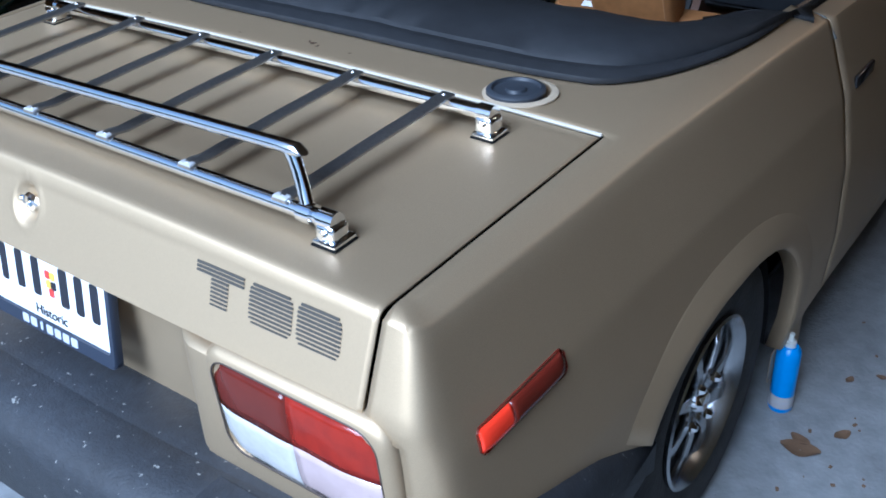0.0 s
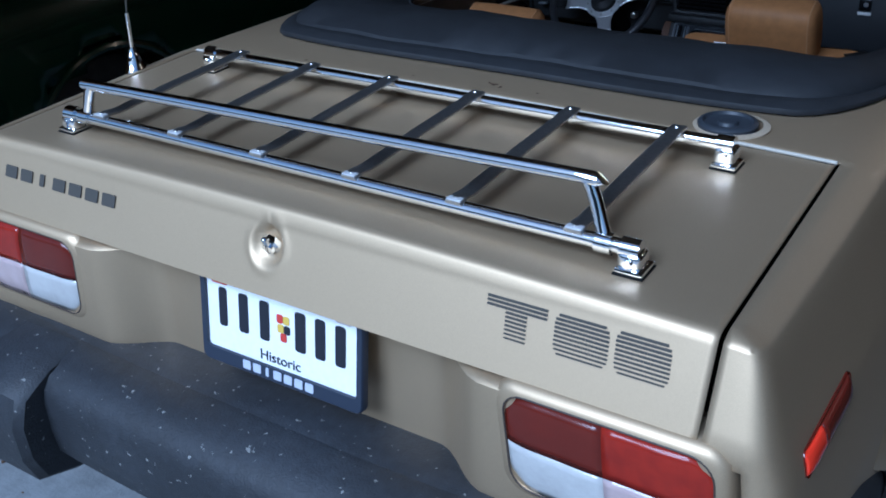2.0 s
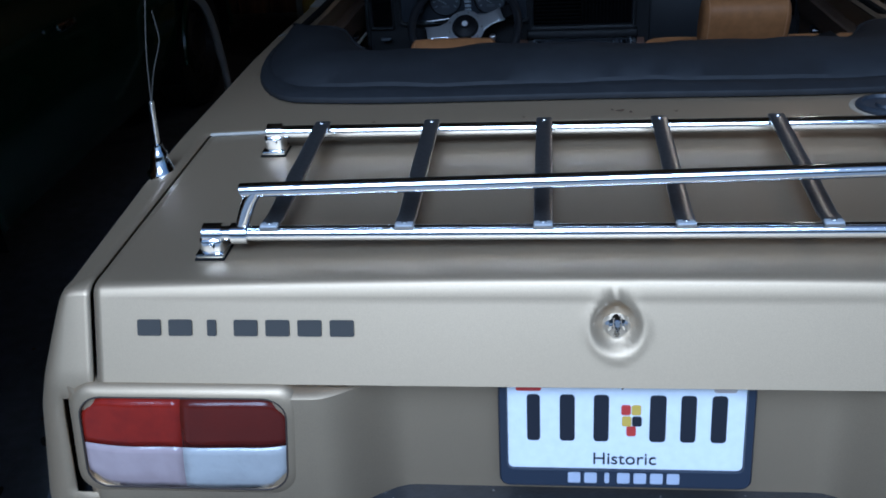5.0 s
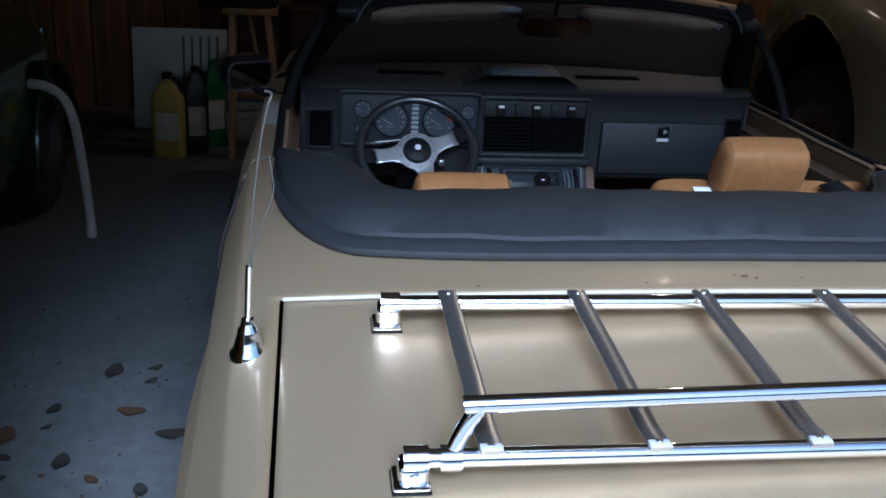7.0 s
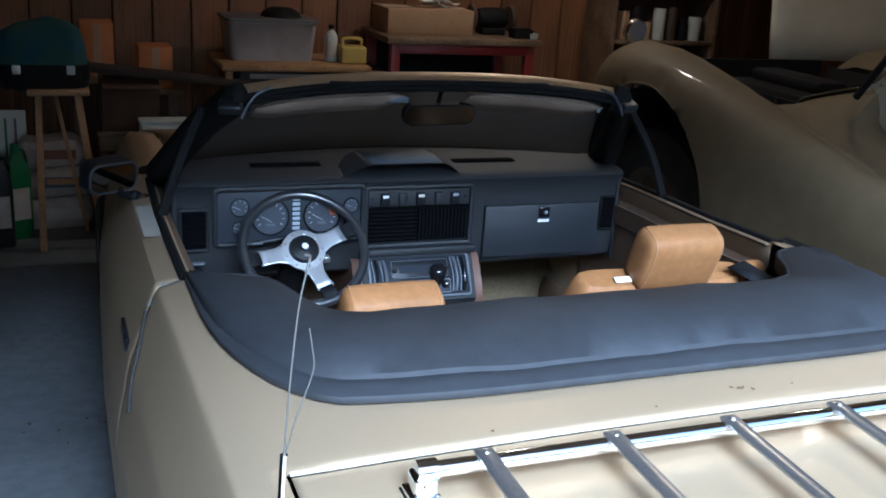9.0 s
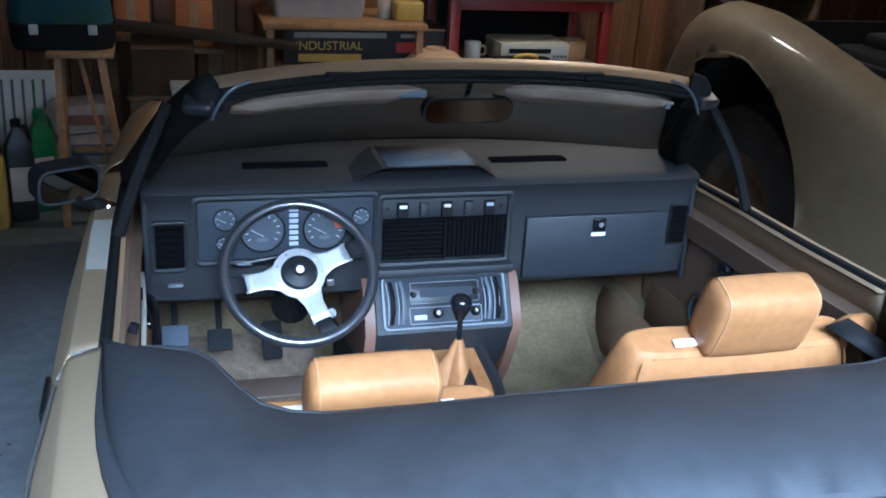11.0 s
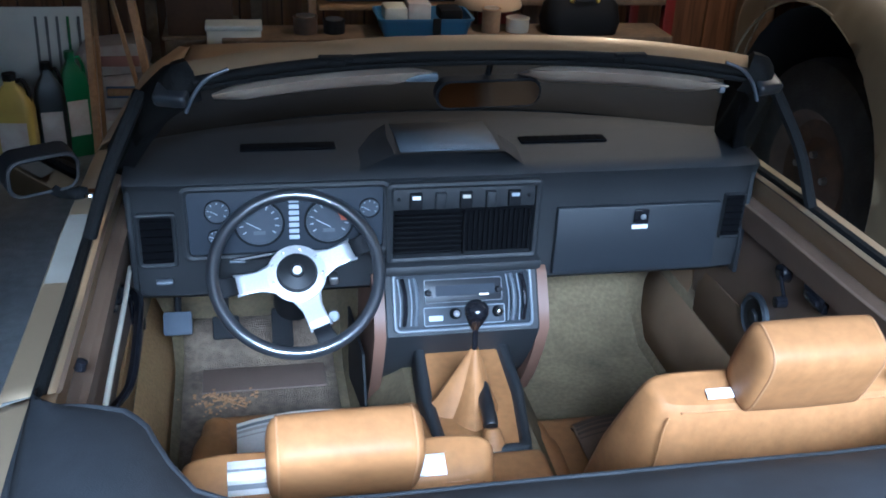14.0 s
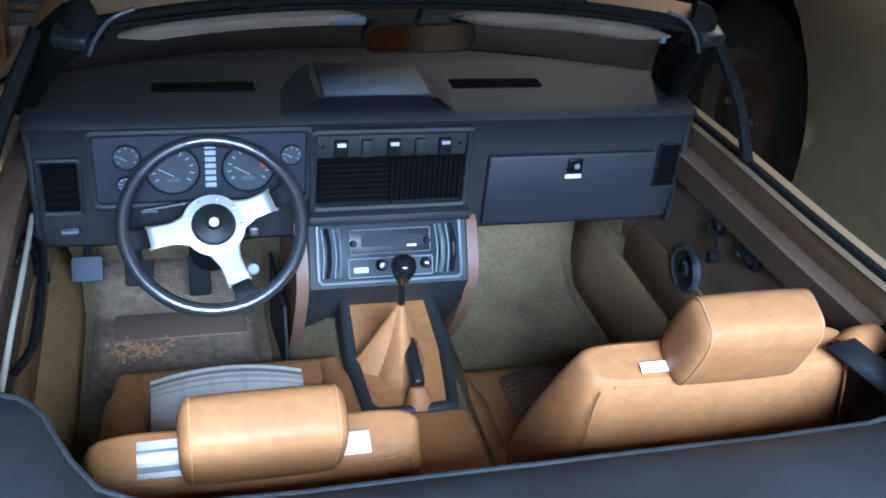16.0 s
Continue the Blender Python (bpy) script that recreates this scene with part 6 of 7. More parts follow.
bm = join(box((XL + WX0) / 2 - 0.1, YF + 0.08, ZC / 2, WX0 - XL + 0.2, 0.12, ZC), box((XR + WX1) / 2 + 0.1, YF + 0.08, ZC / 2, XR - WX1 + 0.2, 0.12, ZC), box((WX0 + WX1) / 2, YF + 0.08, WZ0 / 2, WX1 - WX0, 0.12, WZ0), box((WX0 + WX1) / 2, YF + 0.08, (WZ1 + ZC) / 2, WX1 - WX0, 0.12, ZC - WZ1))
wall_front.data = mesh(bm, "wall_front", BLACK)
win = thing("window_1", "small pale-framed garage window", "window", kind="structure")
for x, z, w, h in ((WX0 + 0.02, (WZ0 + WZ1) / 2, 0.05, WZ1 - WZ0 + 0.06), (WX1 - 0.02, (WZ0 + WZ1) / 2, 0.05, WZ1 - WZ0 + 0.06), ((WX0 + WX1) / 2, WZ0 + 0.01, WX1 - WX0 + 0.05, 0.05), ((WX0 + WX1) / 2, WZ1 - 0.01, WX1 - WX0 + 0.05, 0.05), ((WX0 + WX1) / 2, (WZ0 + WZ1) / 2, 0.025, WZ1 - WZ0)):
    part("window_frame", box(x, YF - 0.006, z, w, 0.03, h, 0.004), CREAM, win)
pn = part("pane", box((WX0 + WX1) / 2, YF + 0.02, (WZ0 + WZ1) / 2, WX1 - WX0, 0.004, WZ1 - WZ0), GLASS, win)
pn.visible_shadow = False

# Bare bulb under the ceiling
for bx, by in ((1.25, 3.9), (2.05, 2.3)):
    lampob = thing("ceiling_lamp", "bare lit bulb in a white ceiling holder", "lamp", "ceiling bulbs")
    part("lamp_holder", lathe([(0.0, 0.0), (0.05, 0.0), (0.05, -0.02), (0.022, -0.035), (0.020, -0.09), (0, -0.09)], 20, pose(bx, by, ZC)), WHITEBOARD, lampob)
    part("bulb", lathe([(0.014, -0.09), (0.018, -0.11), (0.030, -0.14), (0.030, -0.165), (0.018, -0.188), (0, -0.192)], 20, pose(bx, by, ZC)), BULB, lampob)

# Work bench: red steel frame, wooden top, lower shelf
bench = thing("work_bench", "red steel work bench with a stained wooden top", "bench")
part("bench_top", box(1.17, 4.70, 0.945, 0.90, 0.52, 0.035, 0.006), BENCHTOP, bench)
for x in (0.775, 1.565):
    for y in (4.49, 4.92):
        part("leg", box(x, y, 0.464, 0.05, 0.05, 0.926, 0.004), REDSTEEL, bench)
part("bench_apron", box(1.17, 4.475, 0.900, 0.76, 0.02, 0.050, 0.003), REDSTEEL, bench)
part("bench_back", box(1.17, 4.93, 0.72, 0.76, 0.02, 0.40, 0.003), BLACK, bench)
part("lower_shelf", box(1.17, 4.70, 0.605, 0.74, 0.48, 0.025, 0.004), BENCHTOP, bench)

table = thing("side_table", "low wooden table crowded with shop clutter", "table")
part("table_top", box(0.24, 4.65, 0.797, 0.77, 0.50, 0.03, 0.005), PINE, table)
for x in (-0.11, 0.59):
    for y in (4.43, 4.86):
        part("leg", box(x, y, 0.391, 0.035, 0.035, 0.782, 0.004), PINE, table)
part("table_shelf", box(0.35, 4.66, 0.590, 0.86, 0.46, 0.02, 0.004), PINE, table)


def carton(x, y, z, w, d, h, mt, label, turn=0.0, flaps=False, category="box"):
    t = thing("carton", label, category, at=(x, y, z))
    t.rotation_euler = (0, 0, radians(turn))
    part("carton_body", box(0, 0, h / 2, w, d, h, 0.004), mt, t)
    part("carton_tape", box(0, 0, h + 0.0012, w * 0.98, 0.05, 0.002), PAPER if mt is CARD else CARD, t)
    if flaps:
        for sy in (-1, 1):
            part("carton_flap", moved(box(0, 0, 0, w * 0.96, d * 0.42, 0.004), pose(0, sy * d * 0.55, h + 0.02, sy * -35)), mt, t)
    return t


carton(1.02, 4.76, 0.9625, 0.50, 0.30, 0.135, CARD, "long open cardboard carton on the work bench", 0)
# dark printed box under the table
sb = thing("machine_box", "black and yellow printed machine box under the side table", "box", at=(0.35, 4.66, 0.60))
part("box_body", box(0, 0, 0.089, 0.78, 0.30, 0.176, 0.004), material("printed_black", (0.016, 0.016, 0.018), 0.5), sb)
part("box_edge", box(0, -0.152, 0.171, 0.78, 0.003, 0.010), CARD, sb)
words("INDUSTRIAL", 0.058, upright(-0.173, -0.1525, 0.090), SIGNYELLOW, sb, "lettering", 1.0)
part("print_bar", box(-0.12, -0.152, 0.142, 0.44, 0.002, 0.026), material("print_grey", (0.35, 0.33, 0.30), 0.6), sb)
part("print_bar", box(-0.17, -0.152, 0.035, 0.30, 0.002, 0.036), SIGNYELLOW, sb)
part("print_bar", box(0.22, -0.152, 0.140, 0.10, 0.002, 0.018), bpy.data.materials["print_grey"], sb)
part("print_bar", box(0.21, -0.152, 0.085, 0.12, 0.002, 0.05), CRESTRED, sb)
# storage bin on the table
tb = thing("storage_bin", "cloudy plastic storage bin with a dark lid", "bin", at=(0.14, 4.72, 0.8125))
part("bin_body", grid([[(x * k, y * k, z) for x, y in rounded(0.46, 0.32, 0.03)] for k, z in ((0.90, 0.0), (0.93, 0.03), (1.0, 0.185), (1.03, 0.19), (1.03, 0.20))], closed_v=True, cap=True), CLEARPLASTIC, tb)
part("bin_lid", slab(rounded(0.485, 0.345, 0.035), 0.014, pose(0, 0, 0.2005), r=0.004), material("smoke_lid", (0.10, 0.095, 0.10), 0.4), tb)
part("cloth_heap", lathe([(0, 0.05), (0.06, 0.045), (0.10, 0.02), (0.11, 0.0), (0, 0)], 14, pose(0.07, 0, 0.215)), BLACK, tb)


def bottle(x, y, z, r, h, mt, label, cap_mt=BLACK):
    t = thing("bottle", label, "bottle", at=(x, y, z))
    part("bottle_body", lathe([(0, 0), (r * 0.96, 0), (r, 0.01), (r, h * 0.66), (r * 0.75, h * 0.78), (r * 0.36, h * 0.85), (r * 0.36, h * 0.90), (0, h * 0.90)], 20), mt, t)
    part("bottle_cap", lathe([(r * 0.42, h * 0.895), (r * 0.42, h), (0, h)], 16), cap_mt, t)
    part("bottle_label", lathe([(r + 0.0008, h * 0.15), (r + 0.0008, h * 0.55)], 20), PAPER, t)
    return t


bottle(0.455, 4.60, 0.8125, 0.035, 0.19, WHITEBOARD, "white plastic spray bottle on the side table")
yb = thing("yellow_case", "yellow plastic tool case on the side table", "case", at=(0.555, 4.55, 0.8125))
part("case_body", box(0, 0, 0.045, 0.14, 0.12, 0.09, 0.012, 3), YELLOW, yb)
part("case_handle", tube(glide([(-0.05, 0, 0.088), (-0.045, 0, 0.125), (0.045, 0, 0.125), (0.05, 0, 0.088)], 5), 0.008, 8), YELLOW, yb)
# clutter in front of the table and bench, at shelf height
bowl = thing("wooden_bowl", "upturned pale tan bowl among shop clutter", "bowl", at=(0.68, 4.45, 0.6005))
part("bowl_shell", lathe([(0.15, 0.0), (0.152, 0.006), (0.14, 0.04), (0.10, 0.075), (0.05, 0.09), (0, 0.092)], 28), material("pale_tan", (0.56, 0.38, 0.22), 0.6), bowl)
part("bowl_foot", lathe([(0.05, 0.088), (0.05, 0.098), (0.04, 0.098), (0.04, 0.09)], 20), bpy.data.materials["pale_tan"], bowl)
ster = thing("stereo_unit", "silver stereo unit on the bench's lower shelf", "stereo", at=(1.20, 4.60, 0.6180))
part("stereo_case", box(0, 0, 0.05, 0.36, 0.26, 0.10, 0.006), CREAM, ster)
part("stereo_face", box(0, -0.131, 0.05, 0.34, 0.004, 0.075, 0.001), WHITEBOARD, ster)
part("stereo_slot", box(-0.03, -0.134, 0.062, 0.22, 0.003, 0.022), BLACK, ster)
for k in range(4):
    part("stereo_button", box(0.10 + 0.02 * k, -0.134, 0.035, 0.012, 0.004, 0.012, 0.001), GREYPLASTIC, ster)
carton(1.44, 4.60, 0.618, 0.10, 0.14, 0.10, CARD, "small cardboard carton on the bench's lower shelf", 8)
mug = thing("mug", "white mug on the bench's lower shelf", "mug", at=(0.90, 4.56, 0.618))
part("mug_body", lathe([(0, 0.0), (0.036, 0), (0.04, 0.01), (0.042, 0.09), (0.038, 0.09), (0.036, 0.012), (0, 0.012)], 24), WHITEBOARD, mug)
part("mug_handle", tube(glide([(0.04, 0, 0.07), (0.065, 0, 0.065), (0.065, 0, 0.03), (0.04, 0, 0.025)], 5), 0.006, 8), WHITEBOARD, mug)
stand = thing("low_trestle", "long low trestle with a rough board top", "trestle")
part("trestle_top", box(0.48, 4.27, 0.515, 1.95, 0.24, 0.03, 0.005), BENCHTOP, stand)
for x in (-0.35, 0.45, 1.3):
    for y in (4.19, 4.35):
        part("leg", box(x, y, 0.25, 0.04, 0.04, 0.50, 0.004), PINE, stand)
bb = thing("blue_tub", "blue plastic tub with a strap on the trestle", "tub", at=(0.35, 4.27, 0.53))
part("tub_body", grid([[(x * k, y * k, z) for x, y in rounded(0.40, 0.24, 0.03)] for k, z in ((0.88, 0.0), (0.98, 0.07), (1.03, 0.072), (1.03, 0.08), (0.97, 0.08), (0.86, 0.01))], closed_v=True, cap=True), material("dull_blue_plastic", (0.05, 0.13, 0.24), 0.45), bb)
part("tub_strap", box(0.04, -0.124, 0.045, 0.035, 0.012, 0.08, 0.003), BLACK, bb)
for dx, hgt, mt in ((-0.12, 0.06, CREAM), (-0.02, 0.08, PAPER), (0.12, 0.05, BLACK)):
    part("tub_filling", box(dx, 0.02, 0.05 + hgt / 2, 0.10, 0.12, hgt, 0.012), mt, bb)
for x, w, h, mt, lb in ((-0.20, 0.10, 0.07, RUST, "rusty metal tin on the trestle"), (-0.08, 0.09, 0.055, BLACK, "black plastic tin on the trestle"), (0.60, 0.08, 0.10, CARD, "small brown tin on the trestle"), (0.72, 0.10, 0.06, CREAM, "low cream tin on the trestle")):
    tt = thing("tin", lb, "tin", at=(x + 0.05, 4.26, 0.53))
    part("tin_body", lathe([(0, 0), (w * 0.48, 0), (w * 0.5, 0.004), (w * 0.5, h - 0.006), (w * 0.52, h - 0.005), (w * 0.52, h), (0, h)], 20), mt, tt)
    part("tin_lid", lathe([(w * 0.40, h + 0.0005), (w * 0.40, h + 0.004), (0, h + 0.004)], 20), STEEL, tt)
db = thing("tool_bag", "black tool bag with yellow handles on the trestle", "bag", at=(1.05, 4.26, 0.53))
part("bag_body", grid([[(x * k, y * k2, z) for x, y in rounded(0.34, 0.18, 0.06)] for k, k2, z in ((0.95, 0.95, 0.0), (1.02, 1.05, 0.05), (0.95, 0.8, 0.12), (0.8, 0.4, 0.16))], closed_v=True, cap=True), BLACK, db)
part("bag_handle", tube(glide([(-0.06, -0.05, 0.14), (-0.04, -0.07, 0.18), (0.04, -0.07, 0.18), (0.06, -0.05, 0.14)], 5), 0.010, 8), SIGNYELLOW, db)
# junk on top of the bench
jk = thing("bench_grinder", "dark bench grinder on the work bench", "tool", at=(1.42, 4.72, 0.9625))
part("grinder_body", lathe([(0, -0.09), (0.05, -0.085), (0.06, -0.04), (0.06, 0.04), (0.05, 0.085), (0, 0.09)], 20, pose(0, 0, 0.09, 0, 90)), BLACK, jk)
for s in (-1, 1):
    part("grinder_wheel", lathe([(0, -0.012), (0.07, -0.012), (0.075, 0), (0.07, 0.012), (0, 0.012)], 24, pose(s * 0.12, 0, 0.09, 0, 90)), RUST, jk)
part("grinder_base", box(0, 0, 0.02, 0.14, 0.12, 0.04, 0.008), BLACK, jk)
for x, w, h, mt, lb in ((1.66, 0.12, 0.05, BLACK, "low dark tool tray on the work bench"), (1.72, 0.06, 0.03, WHITEBOARD, "small white tin on the work bench")):
    tt = thing("tray", lb, "tray", at=(x - 0.12, 4.56, 0.9625))
    part("tray_body", grid([[(p * k, q * k, z) for p, q in rounded(w, 0.10, 0.01)] for k, z in ((0.92, 0), (1.0, h), (0.94, h), (0.88, 0.006))], closed_v=True, cap=True), mt, tt)
rag = thing("paper_heap", "crumpled white papers on top of the carton", "papers", at=(1.10, 4.76, 1.102))
for k, (dx, dy, rz) in enumerate(((0, 0, 10), (0.06, 0.02, 40), (-0.08, -0.02, -20))):
    part("sheet", moved(grid([[(x, y, 0.012 * math.sin(30 * x + k) * math.sin(25 * y) + 0.014 * k + 0.012) for x in np.linspace(-0.08, 0.08, 7)] for y in np.linspace(-0.05, 0.05, 5)]), pose(dx, dy, 0, 0, 8, rz)), WHITECLOTH, rag, solid=0.002)

# Shelves with dark goods beside the bench
sh = thing("shelf_unit", "dark shelf unit packed with tins and papers", "shelf", at=(2.56, 4.84, 0))
for x in (-0.36, 0.36):
    part("upright", box(x, 0, 0.95, 0.03, 0.34, 1.90, 0.003), BENCHTOP, sh)
for z in (0.30, 0.62, 0.94, 1.26, 1.58):
    part("shelf_board", box(0, 0, z, 0.70, 0.34, 0.022, 0.003), BENCHTOP, sh)
rnd = random.Random(11)
for z in (0.62, 0.94, 1.26):
    x = -0.30
    while x < 0.28:
        w = rnd.uniform(0.05, 0.11)
        h = rnd.uniform(0.08, 0.22)
        mt = rnd.choice((BLACK, CARD, WHITEBOARD, STEEL, RUST, CREAM, BLACK))
        g = thing("shelf_tin", "storage tin standing on the dark shelf", "tin", "tins on the shelf", at=(2.56 + x + w / 2, 4.76, z + 0.011))
        part("tin_body", lathe([(0, 0), (w * 0.45, 0), (w * 0.46, 0.004), (w * 0.46, h - 0.01), (w * 0.42, h), (0, h)], 16), mt, g)
        part("tin_cap", lathe([(w * 0.30, h + 0.0003), (w * 0.30, h + 0.012), (0, h + 0.012)], 16), BLACK, g)
        x += w + 0.01

# Step stool with a tool bag on it, sacks behind, jugs, board
st = thing("step_stool", "wooden A-frame step stool", "stool", at=(-0.93, 4.20, 0))
part("stool_top", box(0.02, 0, 0.725, 0.26, 0.24, 0.025, 0.005), PINE, st)
for x0, x1, y0, y1, r in ((-0.065, -0.080, -0.09, -0.14, 0.021), (0.100, 0.185, -0.09, -0.13, 0.021), (0.0, 0.12, 0.08, 0.16, 0.012), (-0.06, -0.09, 0.08, 0.16, 0.012)):
    part("leg", tube([(x0, y0, 0.712), (x1, y1, 0.0)], r, 4, flat=0.7), PINE, st)
part("brace", box(0.055, 0.13, 0.26, 0.22, 0.014, 0.030, 0.003), PINE, st)
tbg = thing("nylon_bag", "bulky teal and green nylon bag on the stool", "bag", at=(-0.975, 4.26, 0.7375))
rows = []
for k, z in ((0.92, 0.0), (1.04, 0.06), (1.06, 0.13), (1.02, 0.18), (0.88, 0.24), (0.60, 0.275), (0.2, 0.29)):
    rows.append([(x * k * (1 + 0.05 * math.sin(9 * x + 20 * z)), y * k, z + 0.018 * math.sin(14 * x + 6 * y)) for x, y in rounded(0.38, 0.26, 0.08, 6)])
part("bag_body", grid(rows, closed_v=True, cap=True), TEAL, tbg)
part("bag_base", grid([[(x * k, y * k, z) for x, y in rounded(0.40, 0.28, 0.08, 6)] for k, z in ((0.96, -0.002), (1.02, 0.04), (1.03, 0.10), (0.99, 0.105))], closed_v=True), BLACK, tbg)
for x in (-0.103, 0.121):
    part("buckle", box(x, -0.148, 0.085, 0.035, 0.012, 0.04, 0.004), WHITEBOARD, tbg, "pale plastic buckle")
for k, (x, y, z, w, h, mt, lb) in enumerate(((-0.95, 4.52, 0.0, 0.34, 0.16, PAPER, "printed paper sack lying on the floor"), (-0.94, 4.53, 0.16, 0.32, 0.15, PAPER, "printed paper sack lying on another sack"), (-0.96, 4.52, 0.31, 0.30, 0.13, PAPER, "printed paper sack at the top of a heap"))):
    sk = thing("paper_sack", lb, "sack", "heap of sacks", at=(x, y, z))
    rows = [[(p * k1, q * k1, zz + 0.01 * math.sin(20 * p)) for p, q in rounded(w, 0.24, 0.05)] for k1, zz in ((0.85, 0.0), (1.0, h * 0.3), (1.0, h * 0.65), (0.8, h * 0.95), (0.3, h))]
    part("sack_body", grid(rows, closed_v=True, cap=True), mt, sk)
    part("sack_print", box(0.03, -0.123, h * 0.5, w * 0.55, 0.004, h * 0.35, 0.001), material("faded_blue_print", (0.09, 0.13, 0.22), 0.8) if k == 1 else material("faded_red_print", (0.28, 0.13, 0.09), 0.8) if k == 2 else CREAM, sk)
for k, (x, z0, z1, w) in enumerate(((-0.715, 0.69, 0.965, 0.16), (-0.43, 0.635, 0.85, 0.17))):
    oc = thing("wall_carton", "orange-brown carton on a wall ledge", "box", "cartons on the ledge", at=(x, 4.86, z0))
    part("carton_body", box(0, 0, (z1 - z0) / 2, w, 0.20, z1 - z0, 0.005), ORANGECARD, oc)
    part("carton_tape", box(0, -0.101, (z1 - z0) / 2, 0.04, 0.002, z1 - z0 - 0.01), CARD, oc)
lg = thing("wall_ledge", "rough dark wooden ledge along the wall", "shelf")
part("ledge_board", box(-0.715, 4.88, 0.676, 0.26, 0.32, 0.027, 0.004), BENCHTOP, lg)
part("ledge_board", box(-0.43, 4.88, 0.621, 0.26, 0.32, 0.027, 0.004), BENCHTOP, lg)
for x in (-0.82, -0.34):
    part("ledge_post", box(x, 4.85, 0.331 if x < -0.5 else 0.304, 0.05, 0.05, 0.662 if x < -0.5 else 0.607, 0.003), BENCHTOP, lg)
DARKCARD = material("dark_brown_card", (0.075, 0.036, 0.018), 0.75, spots=(0.05, 0.024, 0.012), scale=7, amount=0.7, grain=(60, 0.1))
ck = thing("storage_crate", "dark slatted wooden crate standing on the floor", "crate", at=(-0.585, 4.55, 0))
for x in (-0.13, 0.13):
    for y in (-0.14, 0.14):
        part("crate_post", box(x, y, 0.235, 0.035, 0.035, 0.47, 0.003), BENCHTOP, ck)
for k in range(5):
    part("crate_slat", box(0, -0.165, 0.05 + 0.095 * k, 0.30, 0.012, 0.075, 0.003), BENCHTOP, ck)
    part("crate_slat", box(0, 0.165, 0.05 + 0.095 * k, 0.30, 0.012, 0.075, 0.003), BENCHTOP, ck)
part("crate_lid", box(0, 0, 0.478, 0.32, 0.36, 0.016, 0.003), BENCHTOP, ck)
dk = thing("dark_carton", "large dark brown carton on top of a crate", "box", at=(-0.585, 4.53, 0.487))
part("carton_body", box(0, 0, 0.120, 0.27, 0.30, 0.240, 0.006), DARKCARD, dk)
part("carton_flap", moved(box(0, 0, 0, 0.26, 0.14, 0.004), pose(0, -0.165, 0.243, 18)), DARKCARD, dk)
pl = thing("leaning_plank", "dark rough plank lying across stored goods", "plank")
part("plank_board", moved(box(0, 0, 0, 0.86, 0.16, 0.028, 0.004), pose(-0.42, 4.40, 0.760, 0, 6, 0)), material("blackened_plank", (0.020, 0.012, 0.008), 0.8, grain=(30, 0.2)), pl)
wc = thing("white_sheet_box", "pale box leaning among the heaped goods", "box", at=(-0.445, 4.22, 0))
part("box_body", moved(box(0, 0, 0.28, 0.22, 0.14, 0.56, 0.01), pose(0, 0, 0, -4)), CREAM, wc)
part("box_rim", moved(box(0, 0, 0.565, 0.23, 0.15, 0.02, 0.004), pose(0, 0, 0, -4)), WHITEBOARD, wc)
bd = thing("leaning_board", "dull white board leaning on stored goods", "board", at=(-1.32, 4.62, 0))
part("board_panel", moved(box(0, 0, 0.27, 0.50, 0.02, 0.54, 0.004), pose(0, 0, 0, -9)), WHITEBOARD, bd)
for k in range(5):
    part("board_stripe", moved(box(0.02 + 0.045 * k, -0.0115, 0.33, 0.012, 0.002, 0.34), pose(0, 0, 0, -9)), GREENPL if k == 3 else GREYPLASTIC, bd)


def jug(x, y, w, h, mt, label, cap_mt, turn=0):
    t = thing("jug", label, "jug", at=(x, y, 0))
    t.rotation_euler = (0, 0, radians(turn))
    part("jug_body", grid([[(p * k, q * k, z) for p, q in rounded(w, w * 0.62, w * 0.18)] for k, z in ((0.94, 0), (1.0, 0.012), (1.0, h * 0.66), (0.9, h * 0.76), (0.5, h * 0.86), (0.30, h * 0.90), (0.30, h * 0.94))], closed_v=True, cap=True), mt, t)
    part("jug_cap", lathe([(w * 0.17, h * 0.935), (w * 0.17, h), (0, h)], 16), cap_mt, t)
    part("jug_handle", tube(glide([(w * 0.12, 0, h * 0.92), (w * 0.30, 0, h * 0.93), (w * 0.42, 0, h * 0.82), (w * 0.40, 0, h * 0.68)], 5), w * 0.06, 8), cap_mt, t)
    part("jug_label", box(0, -w * 0.312, h * 0.38, w * 0.7, 0.003, h * 0.34, 0.001), PAPER, t)
    return t


jug(-1.315, 4.10, 0.155, 0.42, YELLOW, "yellow oil jug with a black handle on the floor", BLACK, -5)
jug(-1.19, 4.18, 0.12, 0.44, material("black_jug", (0.012, 0.016, 0.016), 0.4), "black plastic jug standing on the floor", BLACK, 10)
jug(-1.115, 4.30, 0.12, 0.45, GREENPL, "green plastic jug standing on the floor", GREENPL, 25)

# Blue spray can and fallen leaves by the rear wheel
can = thing("spray_can", "blue spray can with a white nozzle on the floor", "can", at=(0.828, 1.071, 0))
part("can_body", lathe([(0, 0), (0.025, 0), (0.027, 0.004), (0.027, 0.155), (0.025, 0.163), (0.018, 0.172), (0, 0.172)], 24), BLUE, can)
part("can_label", lathe([(0.0273, 0.012), (0.0273, 0.045)], 24), CLEARPLASTIC, can)
part("can_nozzle", lathe([(0.012, 0.172), (0.012, 0.184), (0.006, 0.186), (0.006, 0.204), (0, 0.204)], 16), WHITEBOARD, can)

